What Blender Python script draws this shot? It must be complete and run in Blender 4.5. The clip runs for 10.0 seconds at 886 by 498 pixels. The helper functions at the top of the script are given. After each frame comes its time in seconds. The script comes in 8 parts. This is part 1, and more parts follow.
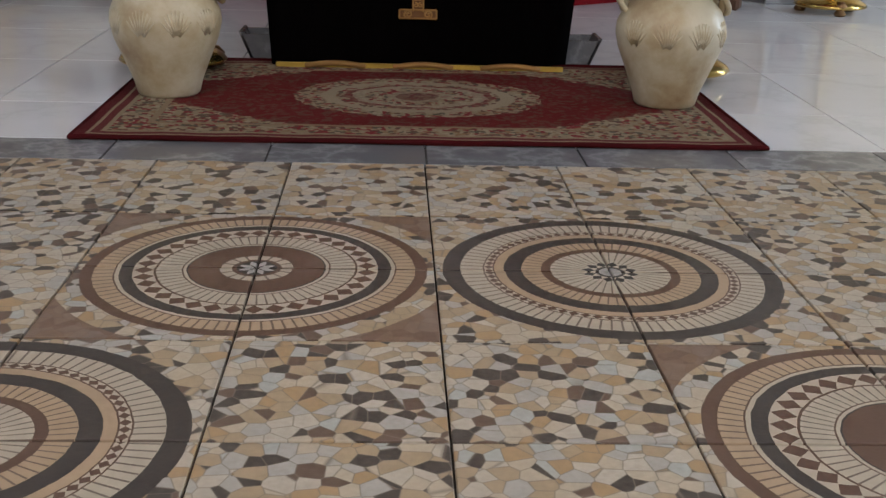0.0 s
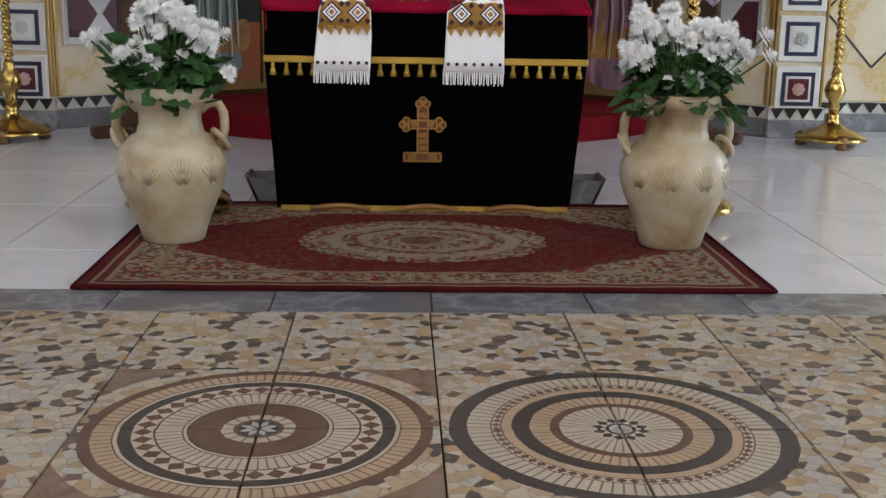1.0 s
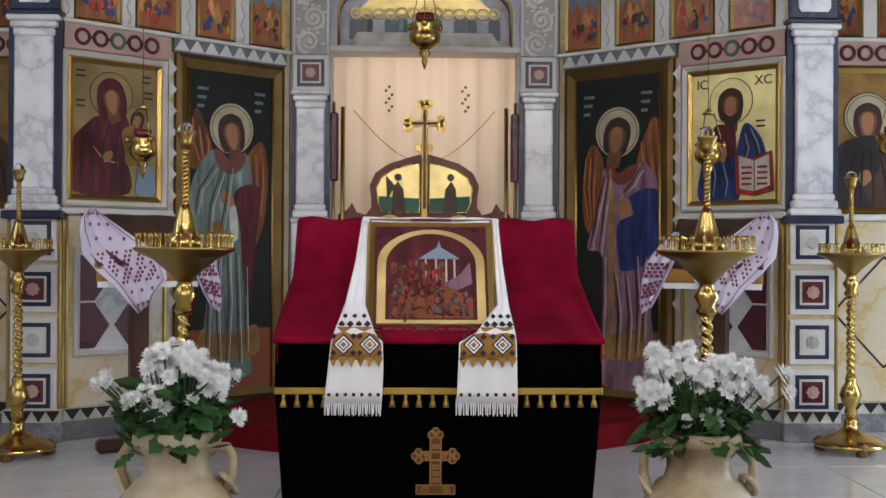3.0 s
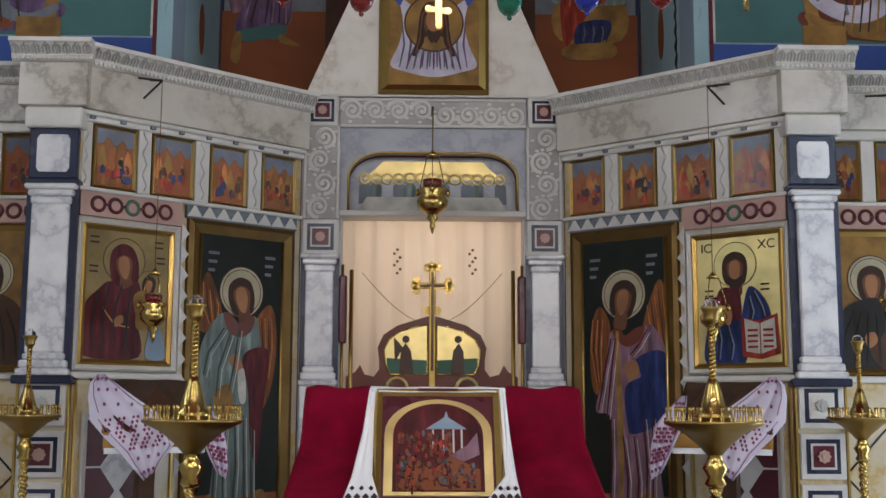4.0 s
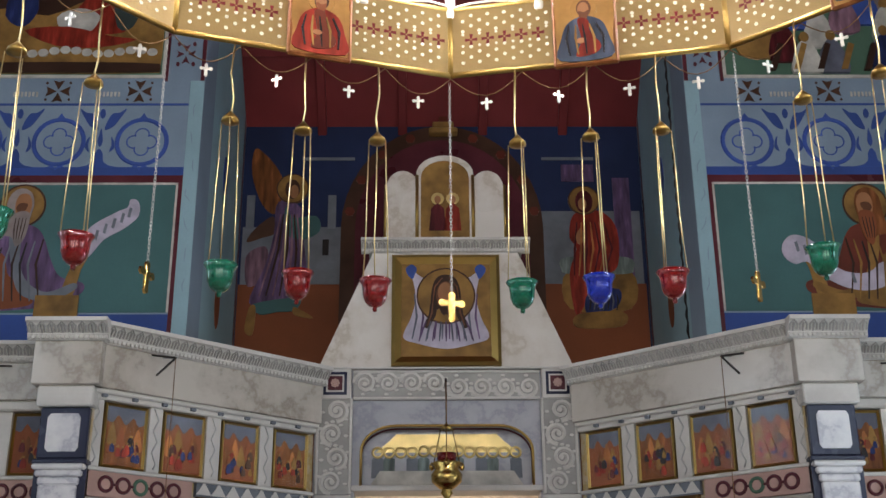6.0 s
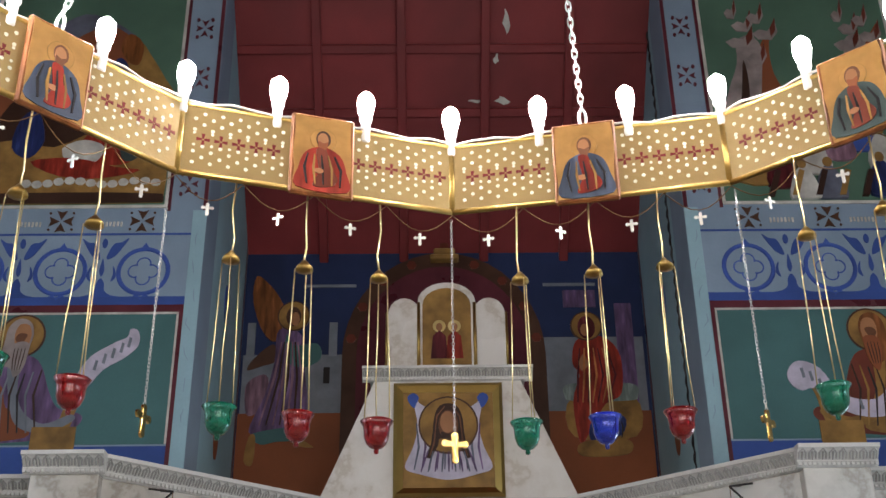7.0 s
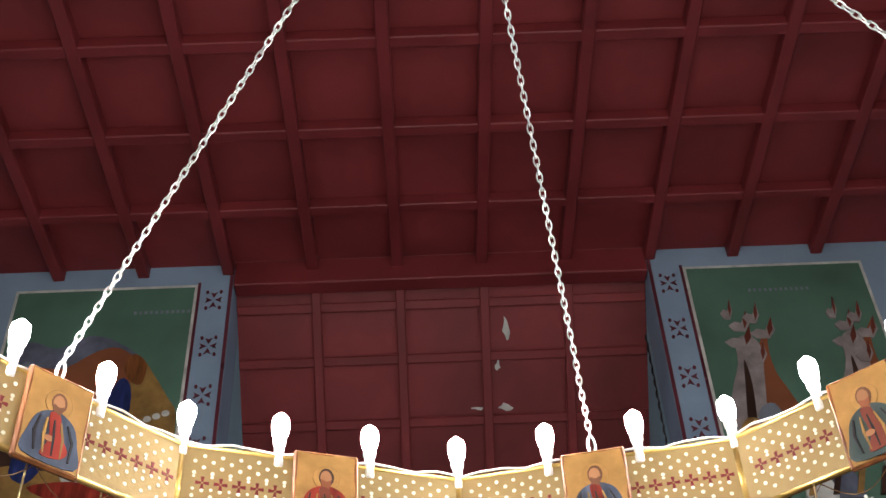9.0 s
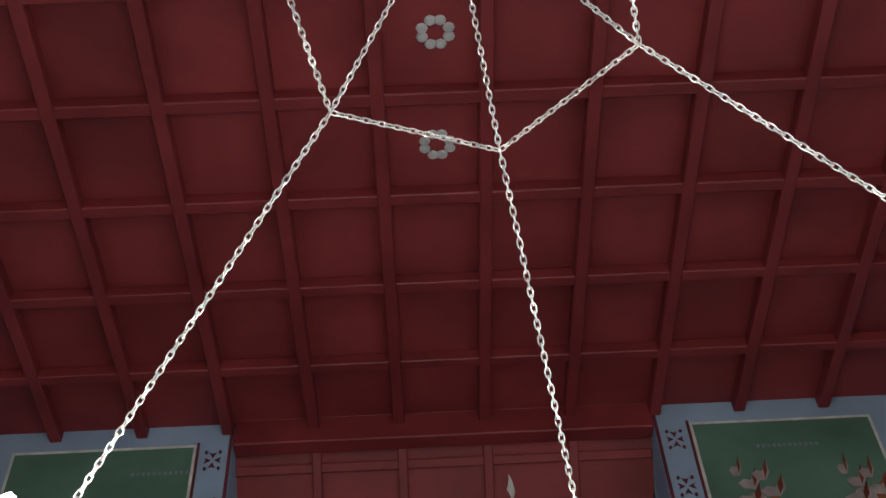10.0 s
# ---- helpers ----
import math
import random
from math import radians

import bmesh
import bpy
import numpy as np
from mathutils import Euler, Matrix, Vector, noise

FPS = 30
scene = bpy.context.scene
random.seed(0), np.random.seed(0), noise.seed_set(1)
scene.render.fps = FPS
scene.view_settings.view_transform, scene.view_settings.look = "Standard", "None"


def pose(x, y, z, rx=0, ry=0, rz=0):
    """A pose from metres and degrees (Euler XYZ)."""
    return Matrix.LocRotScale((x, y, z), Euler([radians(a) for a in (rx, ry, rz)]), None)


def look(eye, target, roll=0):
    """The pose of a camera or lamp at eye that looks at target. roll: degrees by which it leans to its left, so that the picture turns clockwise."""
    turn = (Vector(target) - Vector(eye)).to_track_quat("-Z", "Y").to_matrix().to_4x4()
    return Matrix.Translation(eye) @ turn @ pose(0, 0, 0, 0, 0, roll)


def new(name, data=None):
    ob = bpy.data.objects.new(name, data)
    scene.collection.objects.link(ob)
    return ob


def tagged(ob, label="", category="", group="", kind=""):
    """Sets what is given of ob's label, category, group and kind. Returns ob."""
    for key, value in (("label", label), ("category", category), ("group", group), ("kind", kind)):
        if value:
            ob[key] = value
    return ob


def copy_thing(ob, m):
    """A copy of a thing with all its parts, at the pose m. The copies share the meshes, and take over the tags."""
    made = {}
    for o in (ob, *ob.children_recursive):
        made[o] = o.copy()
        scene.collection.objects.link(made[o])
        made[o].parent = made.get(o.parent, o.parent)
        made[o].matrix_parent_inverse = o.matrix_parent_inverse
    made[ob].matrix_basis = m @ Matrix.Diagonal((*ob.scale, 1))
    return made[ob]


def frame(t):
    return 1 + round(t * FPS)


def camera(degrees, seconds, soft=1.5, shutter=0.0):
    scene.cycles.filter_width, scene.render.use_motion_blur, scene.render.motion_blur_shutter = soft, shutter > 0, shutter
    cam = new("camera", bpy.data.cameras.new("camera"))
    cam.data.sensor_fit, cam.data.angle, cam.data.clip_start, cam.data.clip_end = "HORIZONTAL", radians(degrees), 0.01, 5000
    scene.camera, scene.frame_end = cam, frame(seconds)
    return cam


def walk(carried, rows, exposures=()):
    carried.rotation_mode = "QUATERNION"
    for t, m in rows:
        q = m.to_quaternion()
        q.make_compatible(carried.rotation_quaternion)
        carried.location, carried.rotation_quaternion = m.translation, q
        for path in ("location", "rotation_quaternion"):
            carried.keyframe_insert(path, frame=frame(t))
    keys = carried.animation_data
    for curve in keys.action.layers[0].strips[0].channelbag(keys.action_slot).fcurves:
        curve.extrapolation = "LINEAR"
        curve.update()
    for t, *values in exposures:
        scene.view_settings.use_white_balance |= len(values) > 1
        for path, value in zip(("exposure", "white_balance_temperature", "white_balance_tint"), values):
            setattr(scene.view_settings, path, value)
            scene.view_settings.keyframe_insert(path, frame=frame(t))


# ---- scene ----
cam = camera(42.15, 10.0)
PATH = [
    (0, (-0.0856, -0.1431, 0.7475), (-0.0160, 1.2723, 0.2557), 1.65),
    (0.5, (-0.0844, -0.1214, 0.7702), (-0.0185, 1.3175, 0.3513), 1.34),
    (1, (-0.0825, -0.0961, 0.7947), (-0.0230, 1.3646, 0.4590), 0.97),
    (1.5, (-0.0869, -0.0646, 0.8341), (-0.0274, 1.4108, 0.5700), 0.71),
    (2, (-0.0920, -0.0401, 0.8887), (-0.0356, 1.4483, 0.7109), 0.43),
    (2.5, (-0.0988, -0.0156, 0.9497), (-0.0452, 1.4807, 0.8601), 0.31),
    (3, (-0.1027, -0.0043, 1.0040), (-0.0541, 1.4949, 1.0118), 0.30),
    (3.2, (-0.1018, -0.0064, 1.0227), (-0.0556, 1.4921, 1.0693), 0.33),
    (4.3, (-0.0985, -0.0607, 1.0824), (-0.0653, 1.4158, 1.3447), 0.09),
    (4.5, (-0.0993, -0.0600, 1.0900), (-0.0674, 1.4094, 1.3901), -0.01),
    (5, (-0.1007, -0.0472, 1.1088), (-0.0760, 1.4032, 1.4903), -0.06),
    (5.5, (-0.1005, -0.0373, 1.1355), (-0.0795, 1.3924, 1.5891), -0.18),
    (5.7, (-0.1012, -0.0350, 1.1437), (-0.0811, 1.3848, 1.6272), -0.27),
    (6.8, (-0.1059, -0.0204, 1.1888), (-0.0880, 1.3315, 1.8386), -0.65),
    (7, (-0.1044, -0.0182, 1.2001), (-0.0862, 1.3209, 1.8759), -0.74),
    (7.5, (-0.1057, -0.0163, 1.2187), (-0.0813, 1.2838, 1.9666), -1.27),
    (8, (-0.1079, -0.0162, 1.2511), (-0.0825, 1.2334, 2.0805), -1.70),
    (8.5, (-0.1087, -0.0200, 1.2754), (-0.0854, 1.1717, 2.1860), -2.38),
    (9, (-0.1081, -0.0225, 1.2936), (-0.0841, 1.0997, 2.2887), -2.91),
    (9.5, (-0.1003, -0.0170, 1.3154), (-0.0737, 1.0396, 2.3798), -3.44),
    (10, (-0.0992, -0.0179, 1.3361), (-0.0711, 0.9629, 2.4708), -3.68),
]
walk(cam, [(t, look(eye, target, roll)) for t, eye, target, roll in PATH], [(0, -0.12), (1.5, -0.03), (2.5, -0.14), (3.0, -0.18), (4.5, -0.36), (5.5, -0.37), (7.0, -0.24), (8.0, -0.02), (8.7, -0.02), (9.3, -0.2), (10.0, -0.3)])

U = 0.74  # metres in one unit of the plan (a floor tile is 0.45 units)

# ---- world and light ----
world = bpy.data.worlds.new("daylight")
world.use_nodes = True
scene.world = world
wn = world.node_tree.nodes
sky = wn.new("ShaderNodeTexSky")
sky.sky_type = "NISHITA"
sky.sun_disc = False
sky.sun_elevation, sky.sun_rotation = radians(40), radians(120)
wn["Background"].inputs["Strength"].default_value = 0.1
world.node_tree.links.new(sky.outputs[0], wn["Background"].inputs["Color"])


def window_light(name, x, y, z, w, h, target, watts, color):
    """Sky light that enters by a window opening."""
    data = bpy.data.lights.new(name, "AREA")
    data.shape, data.size, data.size_y = "RECTANGLE", w * U, h * U
    data.energy, data.color = watts, color
    ob = new(name, data)
    ob.matrix_world = look(Vector((x, y, z)) * U, Vector(target) * U)
    return ob


COOL, PALE, WARM = (0.72, 0.86, 1.0), (1.0, 0.94, 0.89), (1.0, 0.84, 0.66)
for k, (wx, watts) in enumerate(((-3.5, 54), (0.0, 74), (3.5, 64))):
    window_light("window_light", wx, -6.85, 4.2, 1.5, 3.4, (wx * 0.6, 6, 4.0), watts, PALE)
for wy in (-2.4, 1.0):
    window_light("window_light", 6.36, wy, 4.6, 1.4, 3.0, (0, wy + 2.0, 1.2), 58, COOL)
for wy in (1.0, 4.6):
    window_light("window_light", -6.36, wy, 4.9, 1.4, 3.0, (0, wy + 1.5, 1.6), 34, COOL)
# open side door, low on the east side
window_light("door_light", 6.36, 6.6, 1.4, 1.2, 2.4, (2.0, 6.2, 0.0), 75, COOL)
# the lamp over the altar behind the curtain
window_light("altar_lamp_light", 0.02, 11.3, 2.9, 1.5, 1.6, (0.02, 9.9, 2.5), 18, WARM)


# ---- materials ----
def nodes_of(name):
    m = bpy.data.materials.new(name)
    m.use_nodes = True
    nt = m.node_tree
    return m, nt, nt.nodes["Principled BSDF"]


def put(nt, kind, **kw):
    n = nt.nodes.new(kind)
    for k, v in kw.items():
        if k == "op":
            n.operation = v
        else:
            n.inputs[k].default_value = v
    return n


def math_node(nt, op, a, b=None, c=None):
    n = nt.nodes.new("ShaderNodeMath")
    n.operation = op
    for k, v in enumerate((a, b, c)):
        if v is None:
            continue
        if isinstance(v, (int, float)):
            n.inputs[k].default_value = v
        else:
            nt.links.new(v, n.inputs[k])
    return n.outputs[0]


def ramp(nt, fac, stops, hard=False):
    n = nt.nodes.new("ShaderNodeValToRGB")
    r = n.color_ramp
    r.interpolation = "CONSTANT" if hard else "LINEAR"
    while len(r.elements) < len(stops):
        r.elements.new(0.5)
    for e, (p, c) in zip(r.elements, stops):
        e.position, e.color = p, (*c, 1) if len(c) == 3 else c
    nt.links.new(fac, n.inputs[0])
    return n.outputs[0]


def mix(nt, fac, a, b, blend="MIX"):
    n = nt.nodes.new("ShaderNodeMix")
    n.data_type, n.blend_type = "RGBA", blend
    for v, s in ((fac, n.inputs[0]), (a, n.inputs[6]), (b, n.inputs[7])):
        if isinstance(v, (int, float)):
            s.default_value = v
        elif isinstance(v, tuple):
            s.default_value = (*v, 1)
        else:
            nt.links.new(v, s)
    return n.outputs[2]


def coords(nt, jitter=True):
    """Object coordinates in metres, shifted by a random amount for each object."""
    tc = nt.nodes.new("ShaderNodeTexCoord")
    if not jitter:
        return tc.outputs["Object"]
    info = nt.nodes.new("ShaderNodeObjectInfo")
    add = nt.nodes.new("ShaderNodeVectorMath")
    add.operation = "MULTIPLY_ADD"
    nt.links.new(info.outputs["Random"], add.inputs[0])
    add.inputs[1].default_value = (7.3, 5.1, 9.7)
    nt.links.new(tc.outputs["Object"], add.inputs[2])
    return add.outputs[0]


def noise_of(nt, vec, scale, detail=4, rough=0.55):
    n = put(nt, "ShaderNodeTexNoise", Scale=scale, Detail=detail, Roughness=rough)
    nt.links.new(vec, n.inputs["Vector"])
    return n.outputs["Fac"]


def bump(nt, height, strength, dist, bsdf):
    n = put(nt, "ShaderNodeBump", Strength=strength, Distance=dist)
    nt.links.new(height, n.inputs["Height"])
    nt.links.new(n.outputs[0], bsdf.inputs["Normal"])


def plain(name, color, rough=0.5, metal=0.0, vary=0.25, grain=60.0, stain=3.0, relief=0.15, coat=0.0, sheen=0.0, emit=0.0, spec=0.28):
    """A surface with fine grain and larger stains."""
    m, nt, b = nodes_of(name)
    v = coords(nt)
    fine, large = noise_of(nt, v, grain), noise_of(nt, v, stain, 3)
    dark = tuple(c * (1 - vary) for c in color)
    light = tuple(min(1.0, c * (1 + vary * 0.6)) for c in color)
    base = mix(nt, ramp(nt, large, [(0.3, (0, 0, 0)), (0.7, (1, 1, 1))]), dark, light)
    base = mix(nt, math_node(nt, "MULTIPLY", fine, 0.35), base, tuple(c * 0.65 for c in color))
    nt.links.new(base, b.inputs["Base Color"])
    nt.links.new(math_node(nt, "MULTIPLY_ADD", large, 0.25, max(0.03, rough - 0.12)), b.inputs["Roughness"])
    b.inputs["Metallic"].default_value = metal
    b.inputs["Specular IOR Level"].default_value = spec
    b.inputs["Coat Weight"].default_value = coat
    b.inputs["Sheen Weight"].default_value = sheen
    if emit:
        b.inputs["Emission Color"].default_value = (*color, 1)
        b.inputs["Emission Strength"].default_value = emit
    if relief:
        bump(nt, fine, relief, 0.004, b)
    return m


def marble(name, base, vein, scale=2.2, rough=0.22, amount=0.6):
    m, nt, b = nodes_of(name)
    v = coords(nt)
    wob = noise_of(nt, v, scale, 6, 0.62)
    ridge = math_node(nt, "ABSOLUTE", math_node(nt, "SUBTRACT", wob, 0.5))
    veins = ramp(nt, ridge, [(0.0, (1, 1, 1)), (0.028, (0.35, 0.35, 0.35)), (0.09, (0, 0, 0))])
    cloud = ramp(nt, noise_of(nt, v, scale * 0.6, 3), [(0.35, (0, 0, 0)), (0.75, (1, 1, 1))])
    col = mix(nt, math_node(nt, "MULTIPLY", cloud, 0.5), base, tuple(c * 0.78 for c in base))
    mask = nt.nodes.new("ShaderNodeMath")
    mask.operation = "MULTIPLY"
    nt.links.new(veins, mask.inputs[0])
    mask.inputs[1].default_value = amount
    col = mix(nt, mask.outputs[0], col, vein)
    nt.links.new(col, b.inputs["Base Color"])
    nt.links.new(math_node(nt, "MULTIPLY_ADD", cloud, 0.15, rough), b.inputs["Roughness"])
    bump(nt, noise_of(nt, v, 40), 0.05, 0.003, b)
    return m


def gold_metal(name, color, rough, relief=0.25, scale=30):
    m, nt, b = nodes_of(name)
    v = coords(nt)
    large, fine = noise_of(nt, v, 6, 3), noise_of(nt, v, scale)
    nt.links.new(mix(nt, large, color, tuple(c * 0.6 for c in color)), b.inputs["Base Color"])
    nt.links.new(math_node(nt, "MULTIPLY_ADD", large, 0.25, rough), b.inputs["Roughness"])
    b.inputs["Metallic"].default_value = 1.0
    bump(nt, fine, relief, 0.003, b)
    return m


def glass_of(name, color):
    m, nt, b = nodes_of(name)
    v = coords(nt)
    nt.links.new(mix(nt, noise_of(nt, v, 30), color, tuple(c * 0.5 for c in color)), b.inputs["Base Color"])
    b.inputs["Roughness"].default_value = 0.08
    b.inputs["Transmission Weight"].default_value = 0.55
    b.inputs["Coat Weight"].default_value = 0.6
    bump(nt, noise_of(nt, v, 60), 0.3, 0.004, b)
    return m


def crazy_paving(nt, vec):
    """Irregular chips of beige, ochre and dark stone with pale grout: colour and relief."""
    vo = nt.nodes.new("ShaderNodeTexVoronoi")
    vo.inputs["Scale"].default_value = 34
    nt.links.new(vec, vo.inputs["Vector"])
    sep = nt.nodes.new("ShaderNodeSeparateColor")
    nt.links.new(vo.outputs["Color"], sep.inputs[0])
    col = ramp(nt, sep.outputs[0], [(0.0, (0.055, 0.045, 0.04)), (0.14, (0.45, 0.33, 0.20)), (0.32, (0.54, 0.45, 0.33)),
                                    (0.5, (0.46, 0.43, 0.38)), (0.66, (0.56, 0.49, 0.39)), (0.8, (0.46, 0.30, 0.15)),
                                    (0.89, (0.14, 0.085, 0.06)), (0.95, (0.46, 0.47, 0.43))], hard=True)
    ed = nt.nodes.new("ShaderNodeTexVoronoi")
    ed.feature = "DISTANCE_TO_EDGE"
    ed.inputs["Scale"].default_value = 34
    nt.links.new(vec, ed.inputs["Vector"])
    grout = ramp(nt, ed.outputs["Distance"], [(0.0, (1, 1, 1)), (0.05, (0, 0, 0))])
    col = mix(nt, math_node(nt, "MULTIPLY", grout, 0.75), col, (0.22, 0.18, 0.14))
    col = mix(nt, math_node(nt, "MULTIPLY", noise_of(nt, vec, 90), 0.45), col, (0.2, 0.16, 0.12))
    return col, grout


def mosaic(name, rings=None, spokes=(), checks=(), cusps=False):
    """Printed stone tile. rings: (radius, colour) steps outwards from the tile's corner; spokes: (from, to, count) of radial joints;
    checks: (from, to, count, colour) of dark diamonds. Radii are parts of the medallion's radius."""
    m, nt, b = nodes_of(name)
    jit = coords(nt)
    col, grout = crazy_paving(nt, jit)
    if rings:
        pos = coords(nt, False)
        sep = nt.nodes.new("ShaderNodeSeparateXYZ")
        nt.links.new(pos, sep.inputs[0])
        x, y = sep.outputs[0], sep.outputs[1]
        wob = math_node(nt, "MULTIPLY_ADD", noise_of(nt, jit, 25), 0.02, -0.01)
        r = math_node(nt, "ADD", math_node(nt, "DIVIDE", math_node(nt, "SQRT", math_node(nt, "ADD", math_node(nt, "MULTIPLY", x, x), math_node(nt, "MULTIPLY", y, y))), 0.412 * U), wob)
        ang = math_node(nt, "DIVIDE", math_node(nt, "ARCTAN2", y, x), 2 * math.pi)
        ring = ramp(nt, math_node(nt, "DIVIDE", r, 1.2), [(p / 1.2, c) for p, c in rings], hard=True)
        chip = noise_of(nt, jit, 45, 2)
        ring = mix(nt, math_node(nt, "MULTIPLY", chip, 0.5), ring, mix(nt, 0.55, ring, (0.16, 0.11, 0.07)))
        for lo, hi, n in spokes:
            f = math_node(nt, "FRACT", math_node(nt, "MULTIPLY", ang, n))
            line = math_node(nt, "LESS_THAN", f, 0.2)
            inside = math_node(nt, "MULTIPLY", math_node(nt, "GREATER_THAN", r, lo), math_node(nt, "LESS_THAN", r, hi))
            ring = mix(nt, math_node(nt, "MULTIPLY", math_node(nt, "MULTIPLY", line, inside), 0.8), ring, (0.13, 0.09, 0.07))
        for lo, hi, n, c in checks:
            f = math_node(nt, "ABSOLUTE", math_node(nt, "SUBTRACT", math_node(nt, "FRACT", math_node(nt, "MULTIPLY", ang, n)), 0.5))
            g = math_node(nt, "DIVIDE", math_node(nt, "ABSOLUTE", math_node(nt, "SUBTRACT", r, (lo + hi) / 2)), (hi - lo))
            dia = math_node(nt, "LESS_THAN", math_node(nt, "ADD", f, g), 0.48)
            ring = mix(nt, dia, ring, c)
        inside = math_node(nt, "LESS_THAN", r, 1.045)
        if cusps:
            beyond = math_node(nt, "GREATER_THAN", r, 1.2)
            col = mix(nt, math_node(nt, "MULTIPLY", beyond, 0.85), col, mix(nt, chip, BROWN, (0.24, 0.15, 0.10)))
        col = mix(nt, inside, col, ring)
    nt.links.new(col, b.inputs["Base Color"])
    nt.links.new(math_node(nt, "MULTIPLY_ADD", noise_of(nt, jit, 12), 0.25, 0.22), b.inputs["Roughness"])
    bump(nt, noise_of(nt, jit, 110), 0.12, 0.002, b)
    return m


CREAM, BROWN, DARK, BEIGE, GREYS = (0.50, 0.43, 0.33), (0.13, 0.072, 0.05), (0.05, 0.044, 0.042), (0.46, 0.33, 0.21), (0.40, 0.38, 0.35)


def painted_robe(name, color, light=1.7, dark=0.35, scale=7.0):
    """Tempera drapery: streaked folds from dark to light, with fine brushwork."""
    m, nt, b = nodes_of(name)
    v = coords(nt)
    stretch = nt.nodes.new("ShaderNodeMapping")
    stretch.inputs["Rotation"].default_value = (0.0, 0.22, 0.0)
    stretch.inputs["Scale"].default_value = (scale, scale, scale * 0.2)
    nt.links.new(v, stretch.inputs["Vector"])
    streak = noise_of(nt, stretch.outputs[0], 3.2, 3, 0.5)
    up = tuple(min(1.0, c * light + 0.01) for c in color)
    col = ramp(nt, streak, [(0.30, tuple(c * dark for c in color)), (0.45, tuple(c * 0.75 for c in color)), (0.58, color), (0.72, up)])
    col = mix(nt, math_node(nt, "MULTIPLY", noise_of(nt, v, 90), 0.4), col, tuple(c * 0.5 for c in color))
    nt.links.new(col, b.inputs["Base Color"])
    b.inputs["Roughness"].default_value = 0.5
    b.inputs["Specular IOR Level"].default_value = 0.25
    bump(nt, noise_of(nt, v, 120), 0.1, 0.002, b)
    return m




def clay(name):
    """Pale slip over ochre clay, rubbed through in patches."""
    m, nt, b = nodes_of(name)
    v = coords(nt)
    big, mid = noise_of(nt, v, 4.5, 5, 0.65), noise_of(nt, v, 22, 4)
    col = ramp(nt, big, [(0.32, (0.26, 0.16, 0.08)), (0.47, (0.42, 0.33, 0.20)), (0.62, (0.54, 0.48, 0.35))])
    col = mix(nt, math_node(nt, "MULTIPLY", mid, 0.35), col, (0.40, 0.30, 0.18))
    nt.links.new(col, b.inputs["Base Color"])
    nt.links.new(math_node(nt, "MULTIPLY_ADD", mid, 0.3, 0.25), b.inputs["Roughness"])
    bump(nt, mid, 0.35, 0.006, b)
    return m


M_TILE = mosaic("mosaic_tile")
M_MED_A = mosaic("mosaic_medallion_brown", [(0, DARK), (0.12, BROWN), (0.15, CREAM), (0.22, BROWN), (0.41, DARK), (0.42, CREAM), (0.44, BROWN), (0.45, CREAM), (0.60, BROWN), (0.61, CREAM),
                 (0.74, DARK), (0.82, CREAM), (0.84, BROWN), (0.85, BEIGE), (0.97, BROWN)],
                 [(0.45, 0.60, 64), (0.85, 0.97, 96), (0.12, 0.22, 16)], [(0.61, 0.74, 36, BROWN), (0.0, 0.12, 8, GREYS)], True)
M_MED_B = mosaic("mosaic_medallion_pale", [(0, GREYS), (0.07, DARK), (0.09, CREAM), (0.37, BROWN), (0.43, BEIGE), (0.55, DARK), (0.66, BEIGE), (0.72, BROWN), (0.73, CREAM),
                 (0.78, BROWN), (0.79, CREAM), (0.93, DARK)],
                 [(0.16, 0.37, 40), (0.43, 0.55, 60), (0.79, 0.93, 90)], [(0.725, 0.785, 70, BROWN), (0.09, 0.18, 12, DARK)])
M_GROUT = plain("tile_grout", (0.05, 0.045, 0.04), 0.9)
M_FLOORWHITE = marble("white_floor_tile", (0.70, 0.70, 0.72), (0.42, 0.42, 0.42), 1.6, 0.10, 0.25)
M_GREYSTRIP = marble("grey_marble", (0.15, 0.15, 0.16), (0.45, 0.45, 0.46), 3.0, 0.14, 0.35)
M_MARBLE = marble("white_marble_paint", (0.78, 0.77, 0.77), (0.28, 0.28, 0.36), 2.0, 0.15, 0.6)
M_CREAMMARBLE = marble("cream_marble_paint", (0.62, 0.54, 0.40), (0.50, 0.34, 0.10), 2.2, 0.2, 0.8)
M_GREYMARBLE = marble("bluegrey_marble_paint", (0.40, 0.41, 0.45), (0.20, 0.21, 0.27), 2.0, 0.3, 0.6)
M_CARVED = plain("carved_white_paint", (0.66, 0.64, 0.60), 0.45, vary=0.15, relief=0.2)
# Grey that puts the carving's recess shade into the colour; also the rosettes' own grey.
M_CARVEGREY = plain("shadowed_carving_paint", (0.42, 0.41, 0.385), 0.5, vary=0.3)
M_SILVER = plain("carved_silver_paint", (0.52, 0.52, 0.50), 0.35, metal=0.25, vary=0.3)
M_NAVY = plain("navy_stone", (0.035, 0.04, 0.075), 0.25, vary=0.35)
M_MAROON = plain("maroon_stone", (0.11, 0.025, 0.035), 0.3, vary=0.35)
M_PINK = plain("pink_stone", (0.52, 0.33, 0.28), 0.4, vary=0.2)
M_GOLD = gold_metal("gilded_wood", (0.55, 0.36, 0.11), 0.26)
M_DARKGILT = gold_metal("dulled_gilt_wood", (0.23, 0.145, 0.055), 0.45, 0.3)
M_GOLDLEAF = plain("gold_leaf_ground", (0.80, 0.62, 0.26), 0.36, metal=0.65, vary=0.35, grain=40, stain=5, relief=0.1)
